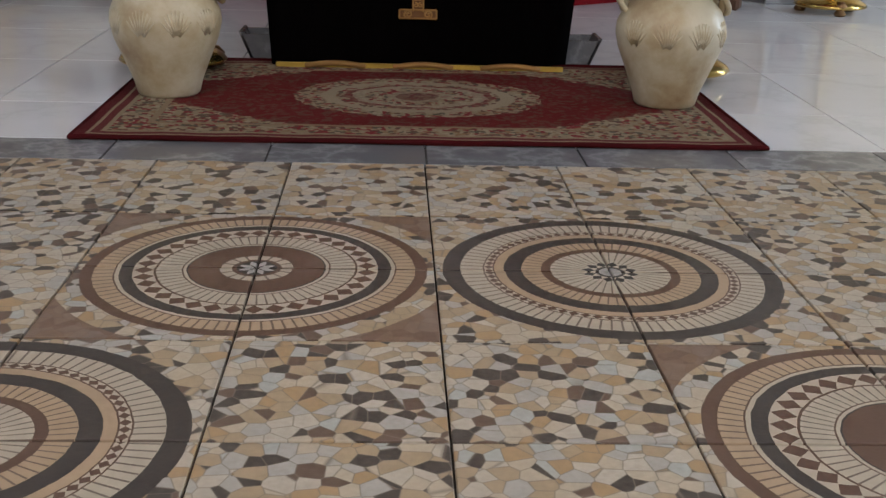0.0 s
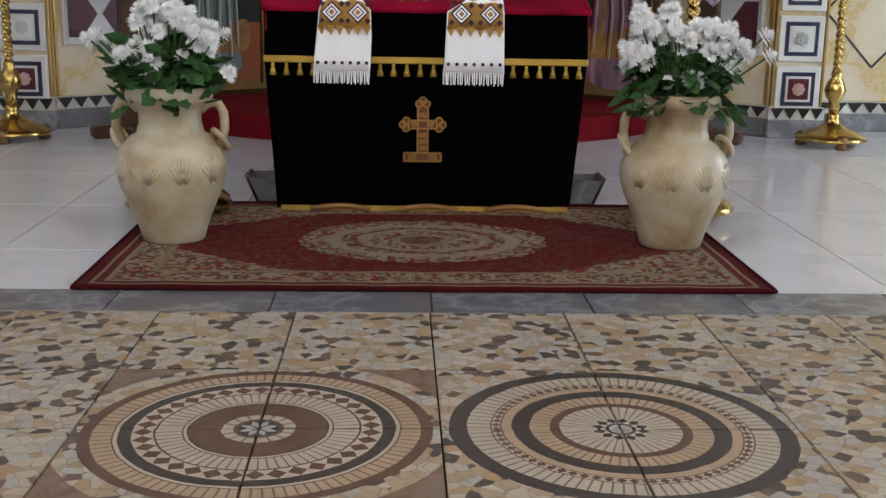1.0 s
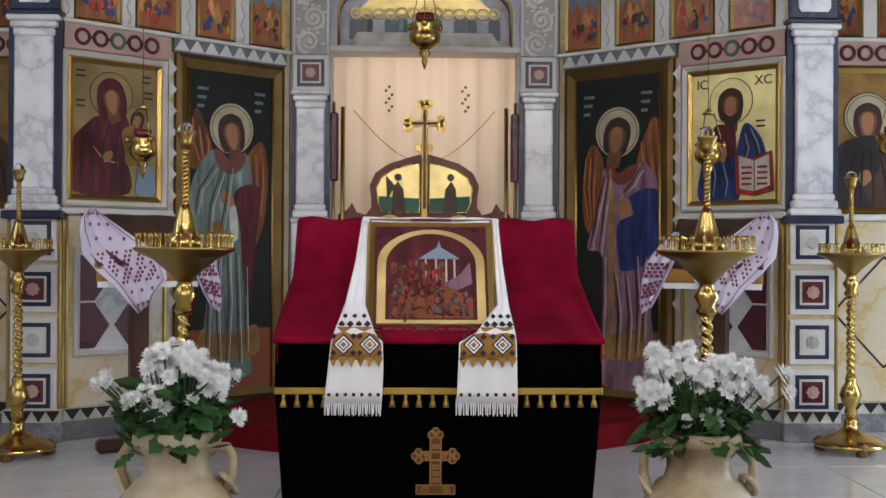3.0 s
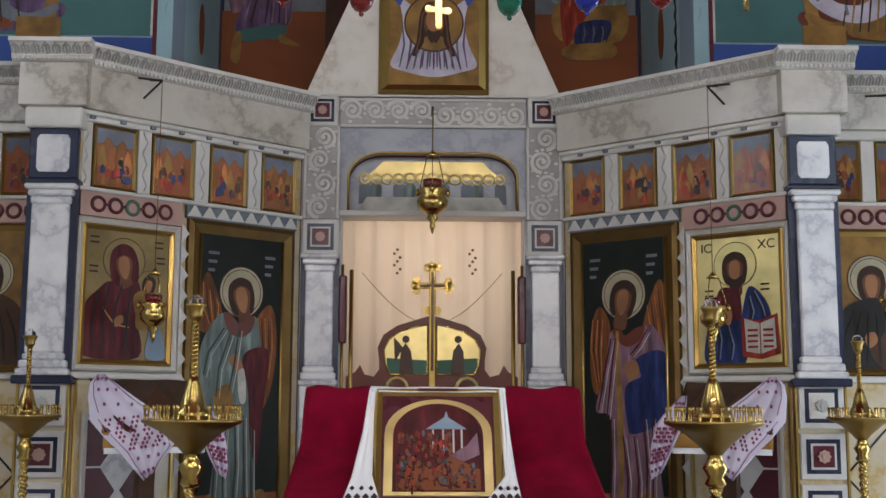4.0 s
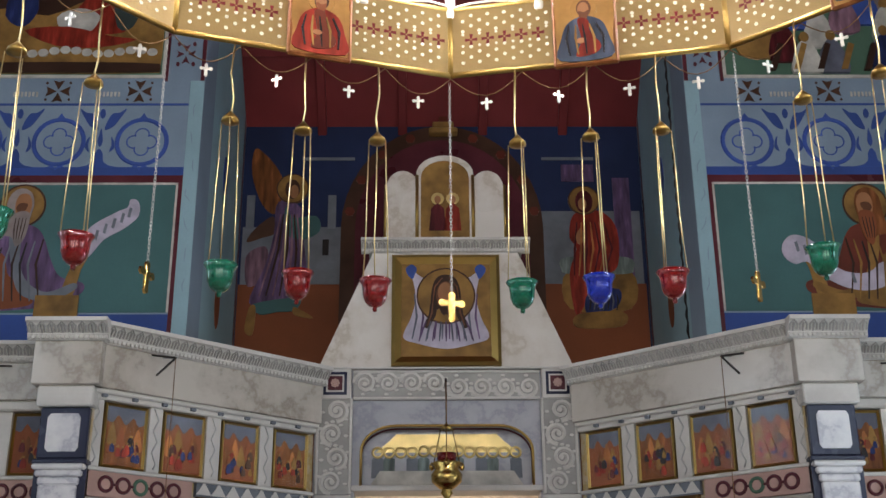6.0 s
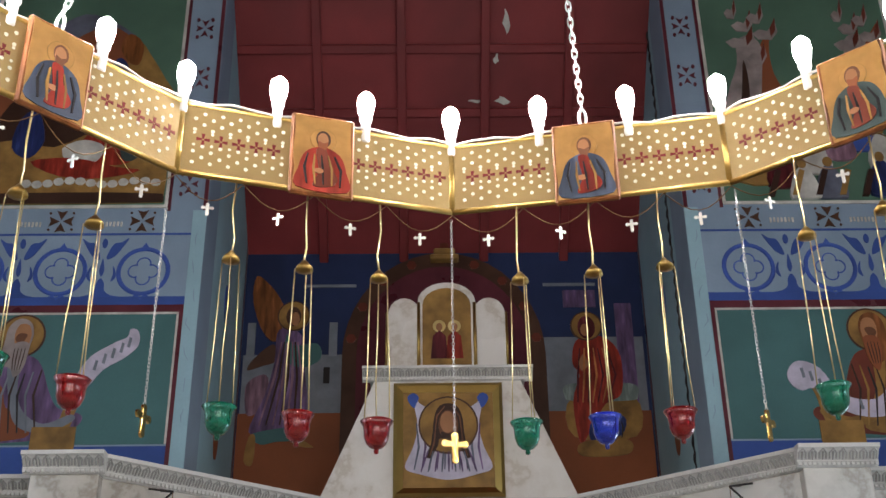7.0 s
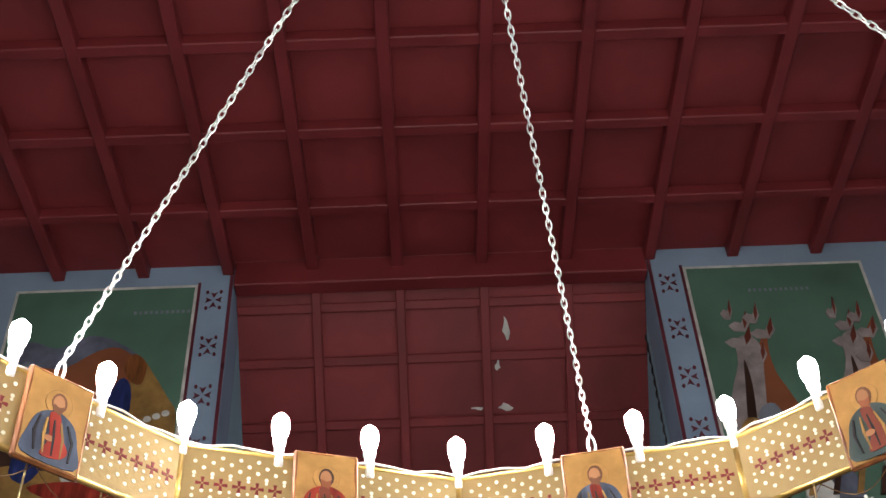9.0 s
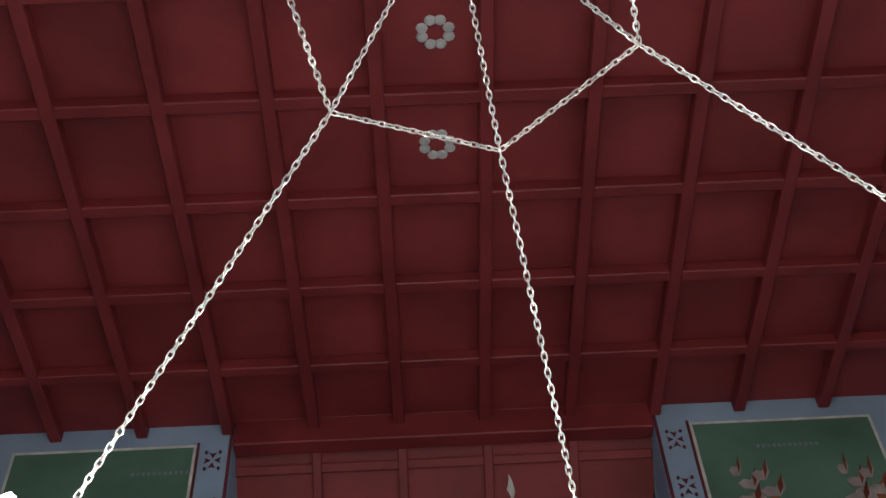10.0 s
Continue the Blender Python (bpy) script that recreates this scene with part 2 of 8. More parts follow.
M_DULLBRASS = gold_metal("worn_brass", (0.46, 0.31, 0.10), 0.22, 0.1, 20)
M_BRASS = gold_metal("polished_brass", (0.66, 0.45, 0.14), 0.12, 0.05, 20)
M_BRONZE = gold_metal("dark_bronze", (0.30, 0.17, 0.08), 0.35, 0.4, 30)
M_CORD = gold_metal("pale_brass_chain", (0.80, 0.64, 0.32), 0.25, 0.3, 80)
M_CHAIN = gold_metal("zinc_chain", (0.72, 0.70, 0.66), 0.30, 0.1)
M_WOOD = plain("dark_stained_wood", (0.075, 0.035, 0.02), 0.4, vary=0.4, grain=25)
M_GATEWOOD = plain("carved_redbrown_wood", (0.15, 0.035, 0.02), 0.35, vary=0.35)
M_CEIL = plain("dark_red_ceiling_panel", (0.195, 0.026, 0.027), 0.55, vary=0.35, stain=1.2)
M_BEAM = plain("red_ceiling_beam", (0.175, 0.022, 0.024), 0.5, vary=0.3, stain=1.5)
M_VELVET = plain("black_velvet", (0.0010, 0.0006, 0.0006), 0.95, vary=0.5, grain=220, spec=0.03)
M_REDVELVET = plain("crimson_velvet", (0.21, 0.003, 0.022), 0.9, vary=0.45, sheen=0.0, grain=200, stain=5, spec=0.1)
M_REDCARPET = plain("red_carpet", (0.16, 0.006, 0.010), 0.95, vary=0.3, grain=160, spec=0.1)
M_LILACLINEN = plain("lilac_white_linen", (0.74, 0.69, 0.82), 0.85, vary=0.1, grain=300, relief=0.25)
M_BINDING = plain("dark_red_binding", (0.06, 0.006, 0.007), 0.95, vary=0.3, grain=160, spec=0.1)
M_LINEN = plain("white_linen", (0.90, 0.90, 0.92), 0.85, vary=0.08, grain=300, relief=0.25)
M_EMBGOLD = plain("dull_gold_thread", (0.36, 0.19, 0.06), 0.55, metal=0.3, vary=0.4, grain=200)
M_FRINGE = plain("gold_braid", (0.55, 0.36, 0.07), 0.45, metal=0.5, vary=0.4, grain=150)
M_EMB = plain("ochre_embroidery", (0.42, 0.22, 0.05), 0.8, vary=0.35, grain=250)
M_CROSSTHREAD = plain("dark_ochre_thread", (0.17, 0.075, 0.025), 0.7, vary=0.4, grain=220)
M_EMBDARK = plain("dark_embroidery", (0.05, 0.025, 0.035), 0.8, vary=0.3, grain=250)
M_EMBLILAC = plain("lilac_embroidery", (0.30, 0.09, 0.20), 0.8, vary=0.3, grain=250)
M_EMBCRIMSON = plain("crimson_embroidery", (0.26, 0.055, 0.12), 0.8, vary=0.3, grain=250)
M_BROWNCLOTH = plain("dark_brown_cloth", (0.075, 0.042, 0.028), 0.85, vary=0.4, grain=180, stain=9)
M_TERRA = clay("pale_glazed_clay")
M_PETAL = plain("white_petal", (0.93, 0.93, 0.92), 0.6, vary=0.03, relief=0.0)
M_LEAF = plain("green_leaf", (0.040, 0.105, 0.030), 0.5, vary=0.45, grain=40, stain=12)


def curtain_cloth():
    """Thin pale cloth that lets the light behind it through."""
    m, nt, b = nodes_of("pale_gate_curtain")
    v = coords(nt)
    col = mix(nt, noise_of(nt, v, 2.5), (0.80, 0.66, 0.56), (0.86, 0.76, 0.66))
    nt.links.new(col, b.inputs["Base Color"])
    b.inputs["Roughness"].default_value = 0.85
    tr = nt.nodes.new("ShaderNodeBsdfTranslucent")
    nt.links.new(col, tr.inputs["Color"])
    both = nt.nodes.new("ShaderNodeMixShader")
    both.inputs[0].default_value = 0.55
    nt.links.new(b.outputs[0], both.inputs[1])
    nt.links.new(tr.outputs[0], both.inputs[2])
    nt.links.new(both.outputs[0], nt.nodes["Material Output"].inputs["Surface"])
    return m


M_CURTAIN = curtain_cloth()
M_WALLBLUE = plain("light_blue_plaster", (0.30, 0.46, 0.52), 0.7, vary=0.15, stain=1.5)
M_WALLGREY = plain("bluegrey_plaster", (0.24, 0.32, 0.41), 0.7, vary=0.15, stain=2)
M_WALLDEEP = plain("deep_blue_paint", (0.04, 0.085, 0.30), 0.7, vary=0.25, stain=2)
M_TEAL = plain("teal_mural_ground", (0.065, 0.155, 0.155), 0.7, vary=0.2, stain=1.5)
M_GREENM = plain("green_mural_ground", (0.085, 0.165, 0.115), 0.7, vary=0.3, stain=1.2)
M_NIGHT = plain("dark_blue_mural_ground", (0.018, 0.03, 0.09), 0.7, vary=0.4, stain=1.2)
M_EARTH = plain("terracotta_mural_ground", (0.24, 0.075, 0.03), 0.7, vary=0.25, stain=1.5)
M_OCHRE = plain("ochre_paint", (0.30, 0.165, 0.045), 0.6, vary=0.52, stain=6)
M_SKIN = plain("brown_flesh_paint", (0.36, 0.165, 0.075), 0.5, vary=0.35)
M_FLESHDARK = plain("shaded_flesh_paint", (0.15, 0.06, 0.028), 0.5, vary=0.4)
M_HAIR = plain("dark_brown_paint", (0.045, 0.02, 0.012), 0.5, vary=0.4)
M_HALO = plain("pale_halo_paint", (0.46, 0.40, 0.27), 0.5, vary=0.3, stain=6)
M_FRIEZE = plain("cornflower_blue_paint", (0.05, 0.10, 0.36), 0.7, vary=0.3, stain=4)
M_CLOTHPAINT = plain("pale_violet_cloth_paint", (0.52, 0.48, 0.58), 0.6, vary=0.3, stain=8)
M_CRAG = plain("pinkish_rock_paint", (0.30, 0.25, 0.235), 0.7, vary=0.45, stain=6)
M_FEATHER = painted_robe("rust_orange_paint", (0.22, 0.075, 0.02))
M_DUSK = plain("dusky_blue_paint", (0.12, 0.13, 0.17), 0.6, vary=0.4, stain=7)
M_FOLDDARK = plain("dark_green_paint", (0.045, 0.065, 0.06), 0.6, vary=0.3)
M_WHITE = plain("offwhite_paint", (0.558, 0.54, 0.486), 0.6, vary=0.37, stain=8)
M_STONEGREY = plain("grey_mural_paint", (0.18, 0.20, 0.23), 0.7, vary=0.3, stain=5)
M_PURPLE = painted_robe("violet_paint", (0.14, 0.085, 0.18))
M_ROBEGREY = painted_robe("slate_blue_paint", (0.06, 0.075, 0.11))
M_PLUM = painted_robe("dark_plum_paint", (0.10, 0.012, 0.016))
M_RED = painted_robe("vermilion_paint", (0.3, 0.03, 0.016))
M_BLUE = painted_robe("ultramarine_paint", (0.022, 0.036, 0.14))
M_GREENP = painted_robe("pale_green_paint", (0.18, 0.23, 0.215))
M_LILAC = painted_robe("pale_lilac_paint", (0.27, 0.15, 0.20))
M_ORANGE = plain("orange_paint", (0.468, 0.17, 0.051), 0.5, vary=0.57, stain=8)
M_DULLGOLD = plain("dulled_gold_ground", (0.27, 0.19, 0.08), 0.4, metal=0.35, vary=0.4, stain=4, relief=0.1)
M_DOORDARK = plain("dark_green_icon_ground", (0.014, 0.017, 0.013), 0.5, vary=0.4, stain=3, spec=0.2)
M_BEIGEMARBLE = marble("beige_marble_paint", (0.58, 0.54, 0.48), (0.27, 0.23, 0.18), 1.3, 0.14, 0.75)
M_TOWERMARBLE = marble("ivory_marble_paint", (0.76, 0.72, 0.66), (0.42, 0.34, 0.24), 1.5, 0.2, 0.55)
M_BLACKISH = plain("dark_paint", (0.02, 0.016, 0.016), 0.4, vary=0.3)
M_PLAIN = plain("plain_plaster", (0.42, 0.44, 0.45), 0.8, vary=0.12, stain=1)
M_GLASSR, M_GLASSG, M_GLASSB = glass_of("red_glass", (0.38, 0.012, 0.016)), glass_of("green_glass", (0.01, 0.27, 0.16)), glass_of("blue_glass", (0.015, 0.05, 0.62))


def pane_glass():
    m, nt, b = nodes_of("clear_glazing")
    b.inputs["Base Color"].default_value = (0.98, 0.99, 0.98, 1)
    b.inputs["Transmission Weight"].default_value = 1.0
    b.inputs["IOR"].default_value = 1.17
    v = coords(nt)
    nt.links.new(math_node(nt, "MULTIPLY_ADD", noise_of(nt, v, 4), 0.06, 0.01), b.inputs["Roughness"])
    return m


M_PANE = pane_glass()
M_BULB = plain("lit_bulb", (1.0, 0.97, 0.97), 0.3, vary=0.0, relief=0.0, emit=320)
M_SOCKET = plain("white_socket", (0.8, 0.78, 0.72), 0.4, vary=0.05)


# ---- building helpers: all lengths in plan units, z up, fronts look to -y ----
def thing(name, x=0, y=0, z=0, rz=0, label="", category="", group="", kind=""):
    ob = new(name)
    ob.empty_display_size = 0.1
    ob.matrix_basis = pose(x * U, y * U, z * U, 0, 0, rz)
    return tagged(ob, label, category, group, kind)


def part(name, bm, material, parent=None, label="", smooth=False):
    bmesh.ops.scale(bm, vec=(U, U, U), verts=bm.verts)
    me = bpy.data.meshes.new(name)
    bm.to_mesh(me)
    bm.free()
    if smooth:
        me.shade_smooth()
    me.materials.append(material)
    ob = new(name, me)
    ob.parent = parent
    return tagged(ob, label)


def again(src, parent, x=0, y=0, z=0, rx=0, ry=0, rz=0, s=1.0):
    """One more piece on the same mesh."""
    ob = new(src.name.split(".")[0], src.data)
    ob.parent = parent
    ob.matrix_basis = pose(x * U, y * U, z * U, rx, ry, rz) @ Matrix.Scale(s, 4)
    return ob


def add_box(bm, x0, x1, y0, y1, z0, z1, bev=0.0):
    m = Matrix.LocRotScale(((x0 + x1) / 2, (y0 + y1) / 2, (z0 + z1) / 2), None, (abs(x1 - x0), abs(y1 - y0), abs(z1 - z0)))
    made = bmesh.ops.create_cube(bm, size=1, matrix=m)
    if bev:
        edges = list({e for v in made["verts"] for e in v.link_edges})
        bmesh.ops.bevel(bm, geom=edges, offset=min(bev, 0.3 * min(abs(x1 - x0), abs(y1 - y0), abs(z1 - z0))), segments=1, affect="EDGES")
    return bm


def box(name, parent, material, x0, x1, y0, y1, z0, z1, bev=0.008, label=""):
    return part(name, add_box(bmesh.new(), x0, x1, y0, y1, z0, z1, bev), material, parent, label)


def add_prism(bm, pts, y0, y1):
    """A slab with the outline pts in (x, z), from y0 back to y1."""
    a = [bm.verts.new((x, y0, z)) for x, z in pts]
    b = [bm.verts.new((x, y1, z)) for x, z in pts]
    n = len(pts)
    bm.faces.new(a)
    bm.faces.new(b[::-1])
    for k in range(n):
        bm.faces.new((a[k], b[k], b[(k + 1) % n], a[(k + 1) % n]))
    return bm


def slab(name, parent, material, pts, y0, y1, label=""):
    bm = add_prism(bmesh.new(), pts, y0, y1)
    bmesh.ops.recalc_face_normals(bm, faces=bm.faces)
    return part(name, bm, material, parent, label)


def add_lathe(bm, profile, n=20, x=0, y=0):
    rows = []
    for r, z in profile:
        rows.append([bm.verts.new((x + r * math.cos(2 * math.pi * k / n), y + r * math.sin(2 * math.pi * k / n), z)) for k in range(n)])
    for a, b in zip(rows, rows[1:]):
        for k in range(n):
            bm.faces.new((a[k], a[(k + 1) % n], b[(k + 1) % n], b[k]))
    bm.faces.new(rows[0][::-1])
    bm.faces.new(rows[-1])
    return bm


def lathe(name, parent, material, profile, n=20, x=0, y=0, label=""):
    bm = add_lathe(bmesh.new(), profile, n, x, y)
    bmesh.ops.recalc_face_normals(bm, faces=bm.faces)
    return part(name, bm, material, parent, label, True)


def add_tube(bm, pts, r, n=6, closed=False):
    """A round rod along pts; r may be a list, one radius a point."""
    pts = [Vector(p) for p in pts]
    rows, last = [], None
    for k, p in enumerate(pts):
        if closed:
            d = pts[(k + 1) % len(pts)] - pts[k - 1]
        else:
            d = pts[min(k + 1, len(pts) - 1)] - pts[max(k - 1, 0)]
        d.normalize()
        side = (last or Vector((0, 0, 1) if abs(d.z) < 0.9 else (1, 0, 0)))
        side = (side - d * side.dot(d)).normalized()
        up, last = d.cross(side), side
        rad = r[k] if isinstance(r, (list, tuple)) else r
        rows.append([bm.verts.new(p + (side * math.cos(2 * math.pi * j / n) + up * math.sin(2 * math.pi * j / n)) * rad) for j in range(n)])
    for a, b in zip(rows, rows[1:] + ([rows[0]] if closed else [])):
        for j in range(n):
            bm.faces.new((a[j], a[(j + 1) % n], b[(j + 1) % n], b[j]))
    if not closed:
        bm.faces.new(rows[0][::-1])
        bm.faces.new(rows[-1])
    return bm


def tube(name, parent, material, pts, r, n=6, closed=False, label=""):
    bm = add_tube(bmesh.new(), pts, r, n, closed)
    bmesh.ops.recalc_face_normals(bm, faces=bm.faces)
    return part(name, bm, material, parent, label, True)


def disc(cx, cz, r, n=20, rz=None, a0=0.0):
    rz = rz or r
    return [(cx + r * math.cos(a0 + 2 * math.pi * k / n), cz + rz * math.sin(a0 + 2 * math.pi * k / n)) for k in range(n)]


def rect(x0, x1, z0, z1):
    return [(x0, z0), (x1, z0), (x1, z1), (x0, z1)]


def frame_of(name, parent, material, x0, x1, z0, z1, w, y0, y1, label=""):
    """Four mitred rails round an opening, as one moulding with a stepped face."""
    bm = bmesh.new()
    steps = ((0, y1), (0, y0 + 0.3 * (y1 - y0)), (0.35 * w, y0), (0.7 * w, y0 + 0.25 * (y1 - y0)), (w, y0 + 0.45 * (y1 - y0)), (w, y1))
    loops = []
    for d, y in steps:
        loops.append([bm.verts.new(p) for p in ((x0 + d, y, z0 + d), (x1 - d, y, z0 + d), (x1 - d, y, z1 - d), (x0 + d, y, z1 - d))])
    for a, b in zip(loops, loops[1:]):
        for k in range(4):
            bm.faces.new((a[k], a[(k + 1) % 4], b[(k + 1) % 4], b[k]))
    bmesh.ops.recalc_face_normals(bm, faces=bm.faces)
    return part(name, bm, material, parent, label)


def spiral(cx, cz, r, turns, y, flip=1, start=0.0, n=22):
    return [(cx + flip * r * (1 - 0.85 * k / n) * math.cos(start + turns * 2 * math.pi * k / n), y, cz + r * (1 - 0.85 * k / n) * math.sin(start + turns * 2 * math.pi * k / n)) for k in range(n + 1)]


# ---- the room: walls, ceiling ----
XC = 0.018  # axis of the church
WALL_Y, BACK_Y, CEIL_Z = 9.3, 11.6, 9.9


def smooth_outline(pts, n=5):
    """A closed outline rounded through its corners."""
    out, m = [], len(pts)
    for i in range(m):
        p0, p1, p2, p3 = (Vector(pts[(i + d) % m]) for d in (-1, 0, 1, 2))
        for j in range(n):
            t = j / n
            q = 0.5 * (2 * p1 + (p2 - p0) * t + (2 * p0 - 5 * p1 + 4 * p2 - p3) * t * t + (3 * p1 - p0 - 3 * p2 + p3) * t ** 3)
            out.append((q.x, q.y))
    return out


def painted(name, parent, material, cx, cz, pts, y, lift, rounded=True):
    """A flat painted shape on an icon: outline round (cx, cz), laid one coat over another by lift."""
    pts = [(cx + x, cz + z) for x, z in pts]
    return slab(name, parent, material, smooth_outline(pts) if rounded else pts, y - lift, y)


import itertools

STROKES = itertools.count()


def stroke(name, parent, material, cx, cz, pts, width, y, lift):
    """A tapering brush stroke along a few points; each lies a little over the last."""
    lift += 0.00013 * (next(STROKES) % 13)
    side_a, side_b, n = [], [], len(pts)
    for i, (x, z) in enumerate(pts):
        d = (Vector(pts[min(i + 1, n - 1)]) - Vector(pts[max(i - 1, 0)])).normalized()
        w = width * (0.25 + 0.75 * math.sin(math.pi * (i + 0.35) / (n - 0.3)))
        side_a.append((cx + x - d.y * w, cz + z + d.x * w))
        side_b.append((cx + x + d.y * w, cz + z - d.x * w))
    return slab(name, parent, material, side_a + side_b[::-1], y - lift, y)


def wall(name, label, boxes, material):
    bm = bmesh.new()
    for b in boxes:
        add_box(bm, *b)
    ob = part(name, bm, material)
    return tagged(ob, label, "wall", kind="structure")


def holed(x0, x1, z0, z1, holes):
    """Rectangles (x0, x1, z0, z1) that fill a wall around upright openings set side by side."""
    out, at = [], x0
    for a, b, lo, hi in holes:
        out += [(at, a, z0, z1), (a, b, z0, lo), (a, b, hi, z1)]
        at = b
    return out + [(at, x1, z0, z1)]


for side in (-1, 1):
    a, b = sorted((XC + side * 2.2, XC + side * 6.4))
    w = wall("wall_north", "light blue plastered chancel wall with painted panels", [(a, b, WALL_Y, WALL_Y + 0.5, 0, CEIL_Z)], M_WALLGREY)

    def at(x0, x1):
        return tuple(sorted((XC + side * x0, XC + side * x1)))

    f = WALL_Y
    # pale blue edge strip at the corner, with a narrow maroon line
    box("edge_strip", w, M_WALLBLUE, *at(2.201, 2.33), f - 0.012, f, 3.0, 6.74, 0.003)
    box("maroon_line", w, M_MAROON, *at(2.205, 2.24), f - 0.013, f, 6.74, CEIL_Z - 0.15, 0.0)
    rnd = random.Random(31 + side)
    for k in range(7):  # scratched marks on the pale strip
        zz = 4.7 + 0.28 * k
        stroke("scratch", w, M_WALLGREY, 0, 0, [(XC + side * (2.25 + rnd.uniform(-0.02, 0.03)), zz), (XC + side * (2.27 + rnd.uniform(-0.02, 0.03)), zz + 0.06), (XC + side * (2.265 + rnd.uniform(-0.02, 0.03)), zz + 0.12)], 0.004, f - 0.012, 0.002)
    box("maroon_line", w, M_MAROON, *at(2.33, 2.365), f - 0.014, f, 3.0, 5.79, 0.0)
    box("mural", w, M_TEAL, *at(2.385, 5.2), f - 0.008, f, 4.52, 5.70, 0.0, "teal mural panel")
    box("white_line", w, M_WHITE, *at(2.365, 5.2), f - 0.012, f, 5.70, 5.72, 0.0)
    box("white_line", w, M_WHITE, *at(2.365, 2.385), f - 0.012, f, 4.52, 5.72, 0.0)
    box("maroon_line", w, M_MAROON, *at(2.365, 5.2), f - 0.012, f, 5.72, 5.79, 0.0)
    box("blue_band", w, M_WALLDEEP, *at(2.33, 5.2), f - 0.012, f, 4.0, 4.50, 0.0)
    box("ornament_band", w, M_WALLGREY, *at(2.33, 5.2), f - 0.010, f, 5.80, 6.49, 0.0)
    box("blue_line", w, M_WALLDEEP, *at(2.33, 5.2), f - 0.014, f, 5.79, 5.87, 0.0)
    box("blue_line", w, M_WALLDEEP, *at(2.33, 5.2), f - 0.014, f, 6.485, 6.505, 0.0)
    # row of blue quatrefoil roundels with leaf scrolls between
    for k in range(4):
        cx, cz = XC + side * (2.724 + 0.742 * k), 6.12
        bm = bmesh.new()
        add_tube(bm, [(x, f - 0.006, z) for x, z in disc(cx, cz, 0.222, 28)], 0.023, 6, True)
        for j in range(4):
            a = j * math.pi / 2
            px, pz = cx + 0.072 * math.cos(a), cz + 0.072 * math.sin(a)
            add_tube(bm, [(px + 0.062 * math.cos(a + t), f - 0.008, pz + 0.062 * math.sin(a + t)) for t in [-1.9 + 0.38 * e for e in range(11)]], 0.008, 5)
        for a, jw in ((math.pi / 2, 0.05), (-math.pi / 2, 0.07)):  # pointed joints above and below each ring
            px, pz = cx, cz + 0.235 * math.sin(a)
            add_prism(bm, [(px - jw, pz - 0.012), (px, pz - 0.03), (px + jw, pz - 0.012), (px + 0.5 * jw, pz + 0.012), (px, pz + 0.05 * math.sin(a)), (px - 0.5 * jw, pz + 0.012)], f - 0.016, f - 0.008)
        part("roundel", bm, M_FRIEZE, w)
        # between the rings: a broad leaf on the lower line, a slim spear, curling fronds and a small bud above
        bm = bmesh.new()
        mx = cx + side * 0.371
        add_prism(bm, smooth_outline([(mx - 0.17, 5.865), (mx + 0.17, 5.865), (mx + 0.10, 5.885), (mx + 0.045, 5.93), (mx + 0.035, 6.0), (mx, 6.05), (mx - 0.035, 6.0), (mx - 0.045, 5.93), (mx - 0.10, 5.885)], 3), f - 0.0165, f - 0.008)
        add_prism(bm, smooth_outline([(mx, 6.07), (mx + 0.022, 6.12), (mx + 0.012, 6.2), (mx, 6.25), (mx - 0.012, 6.2), (mx - 0.022, 6.12)], 3), f - 0.0165, f - 0.008)
        for fl in (-1, 1):
            add_prism(bm, smooth_outline([(mx + fl * 0.03, 6.24), (mx + fl * 0.10, 6.27), (mx + fl * 0.15, 6.34), (mx + fl * 0.21, 6.45), (mx + fl * 0.15, 6.41), (mx + fl * 0.09, 6.40), (mx + fl * 0.05, 6.33)], 3), f - 0.0165 - 0.0004 * (fl > 0), f - 0.008)
            add_prism(bm, smooth_outline([(mx + fl * 0.09, 6.02), (mx + fl * 0.13, 6.06), (mx + fl * 0.12, 6.13), (mx + fl * 0.095, 6.17), (mx + fl * 0.105, 6.09)], 3), f - 0.0165, f - 0.008)
        add_prism(bm, disc(mx, 6.40, 0.026, 8, 0.05), f - 0.018, f - 0.008)
        part("scroll_leaf", bm, M_WALLDEEP, w)
        # dark cross flowers in the band above, between four small dots
        bm = bmesh.new()
        fx, fz = cx + side * 0.06, 6.63
        for j in range(4):
            a = j * math.pi / 2
            dx, dz = math.cos(a), math.sin(a)
            add_prism(bm, [(fx + 0.015 * dx, fz + 0.015 * dz), (fx + 0.11 * dx - 0.05 * dz, fz + 0.11 * dz + 0.05 * dx), (fx + 0.095 * dx, fz + 0.095 * dz), (fx + 0.11 * dx + 0.05 * dz, fz + 0.11 * dz - 0.05 * dx)], f - 0.016, f - 0.01)
            add_prism(bm, disc(fx + 0.15 * math.cos(a + 0.785), fz + 0.12 * math.sin(a + 0.785), 0.013, 6), f - 0.016, f - 0.01)
        part("cross_flower", bm, M_WOOD, w)
        if k < 2:
            for j in range(7):
                lx = fx + side * 0.30 + 0.034 * (j - 3)
                box("inscription_bar", w, M_WHITE, lx, lx + 0.018, f - 0.013, f - 0.006, 6.575 + 0.006 * (j % 2), 6.625, 0.0)
    # upper mural: green sky over ochre rocks, in a cream line
    box("mural", w, M_GREENM, *at(2.60, 4.45), f - 0.010, f, 6.80, 9.60, 0.0, "green mural panel with rocks")
    for zz in (6.77, 9.60):
        box("cream_line", w, M_WHITE, *at(2.57, 4.48), f - 0.014, f, zz, zz + 0.03, 0.0)
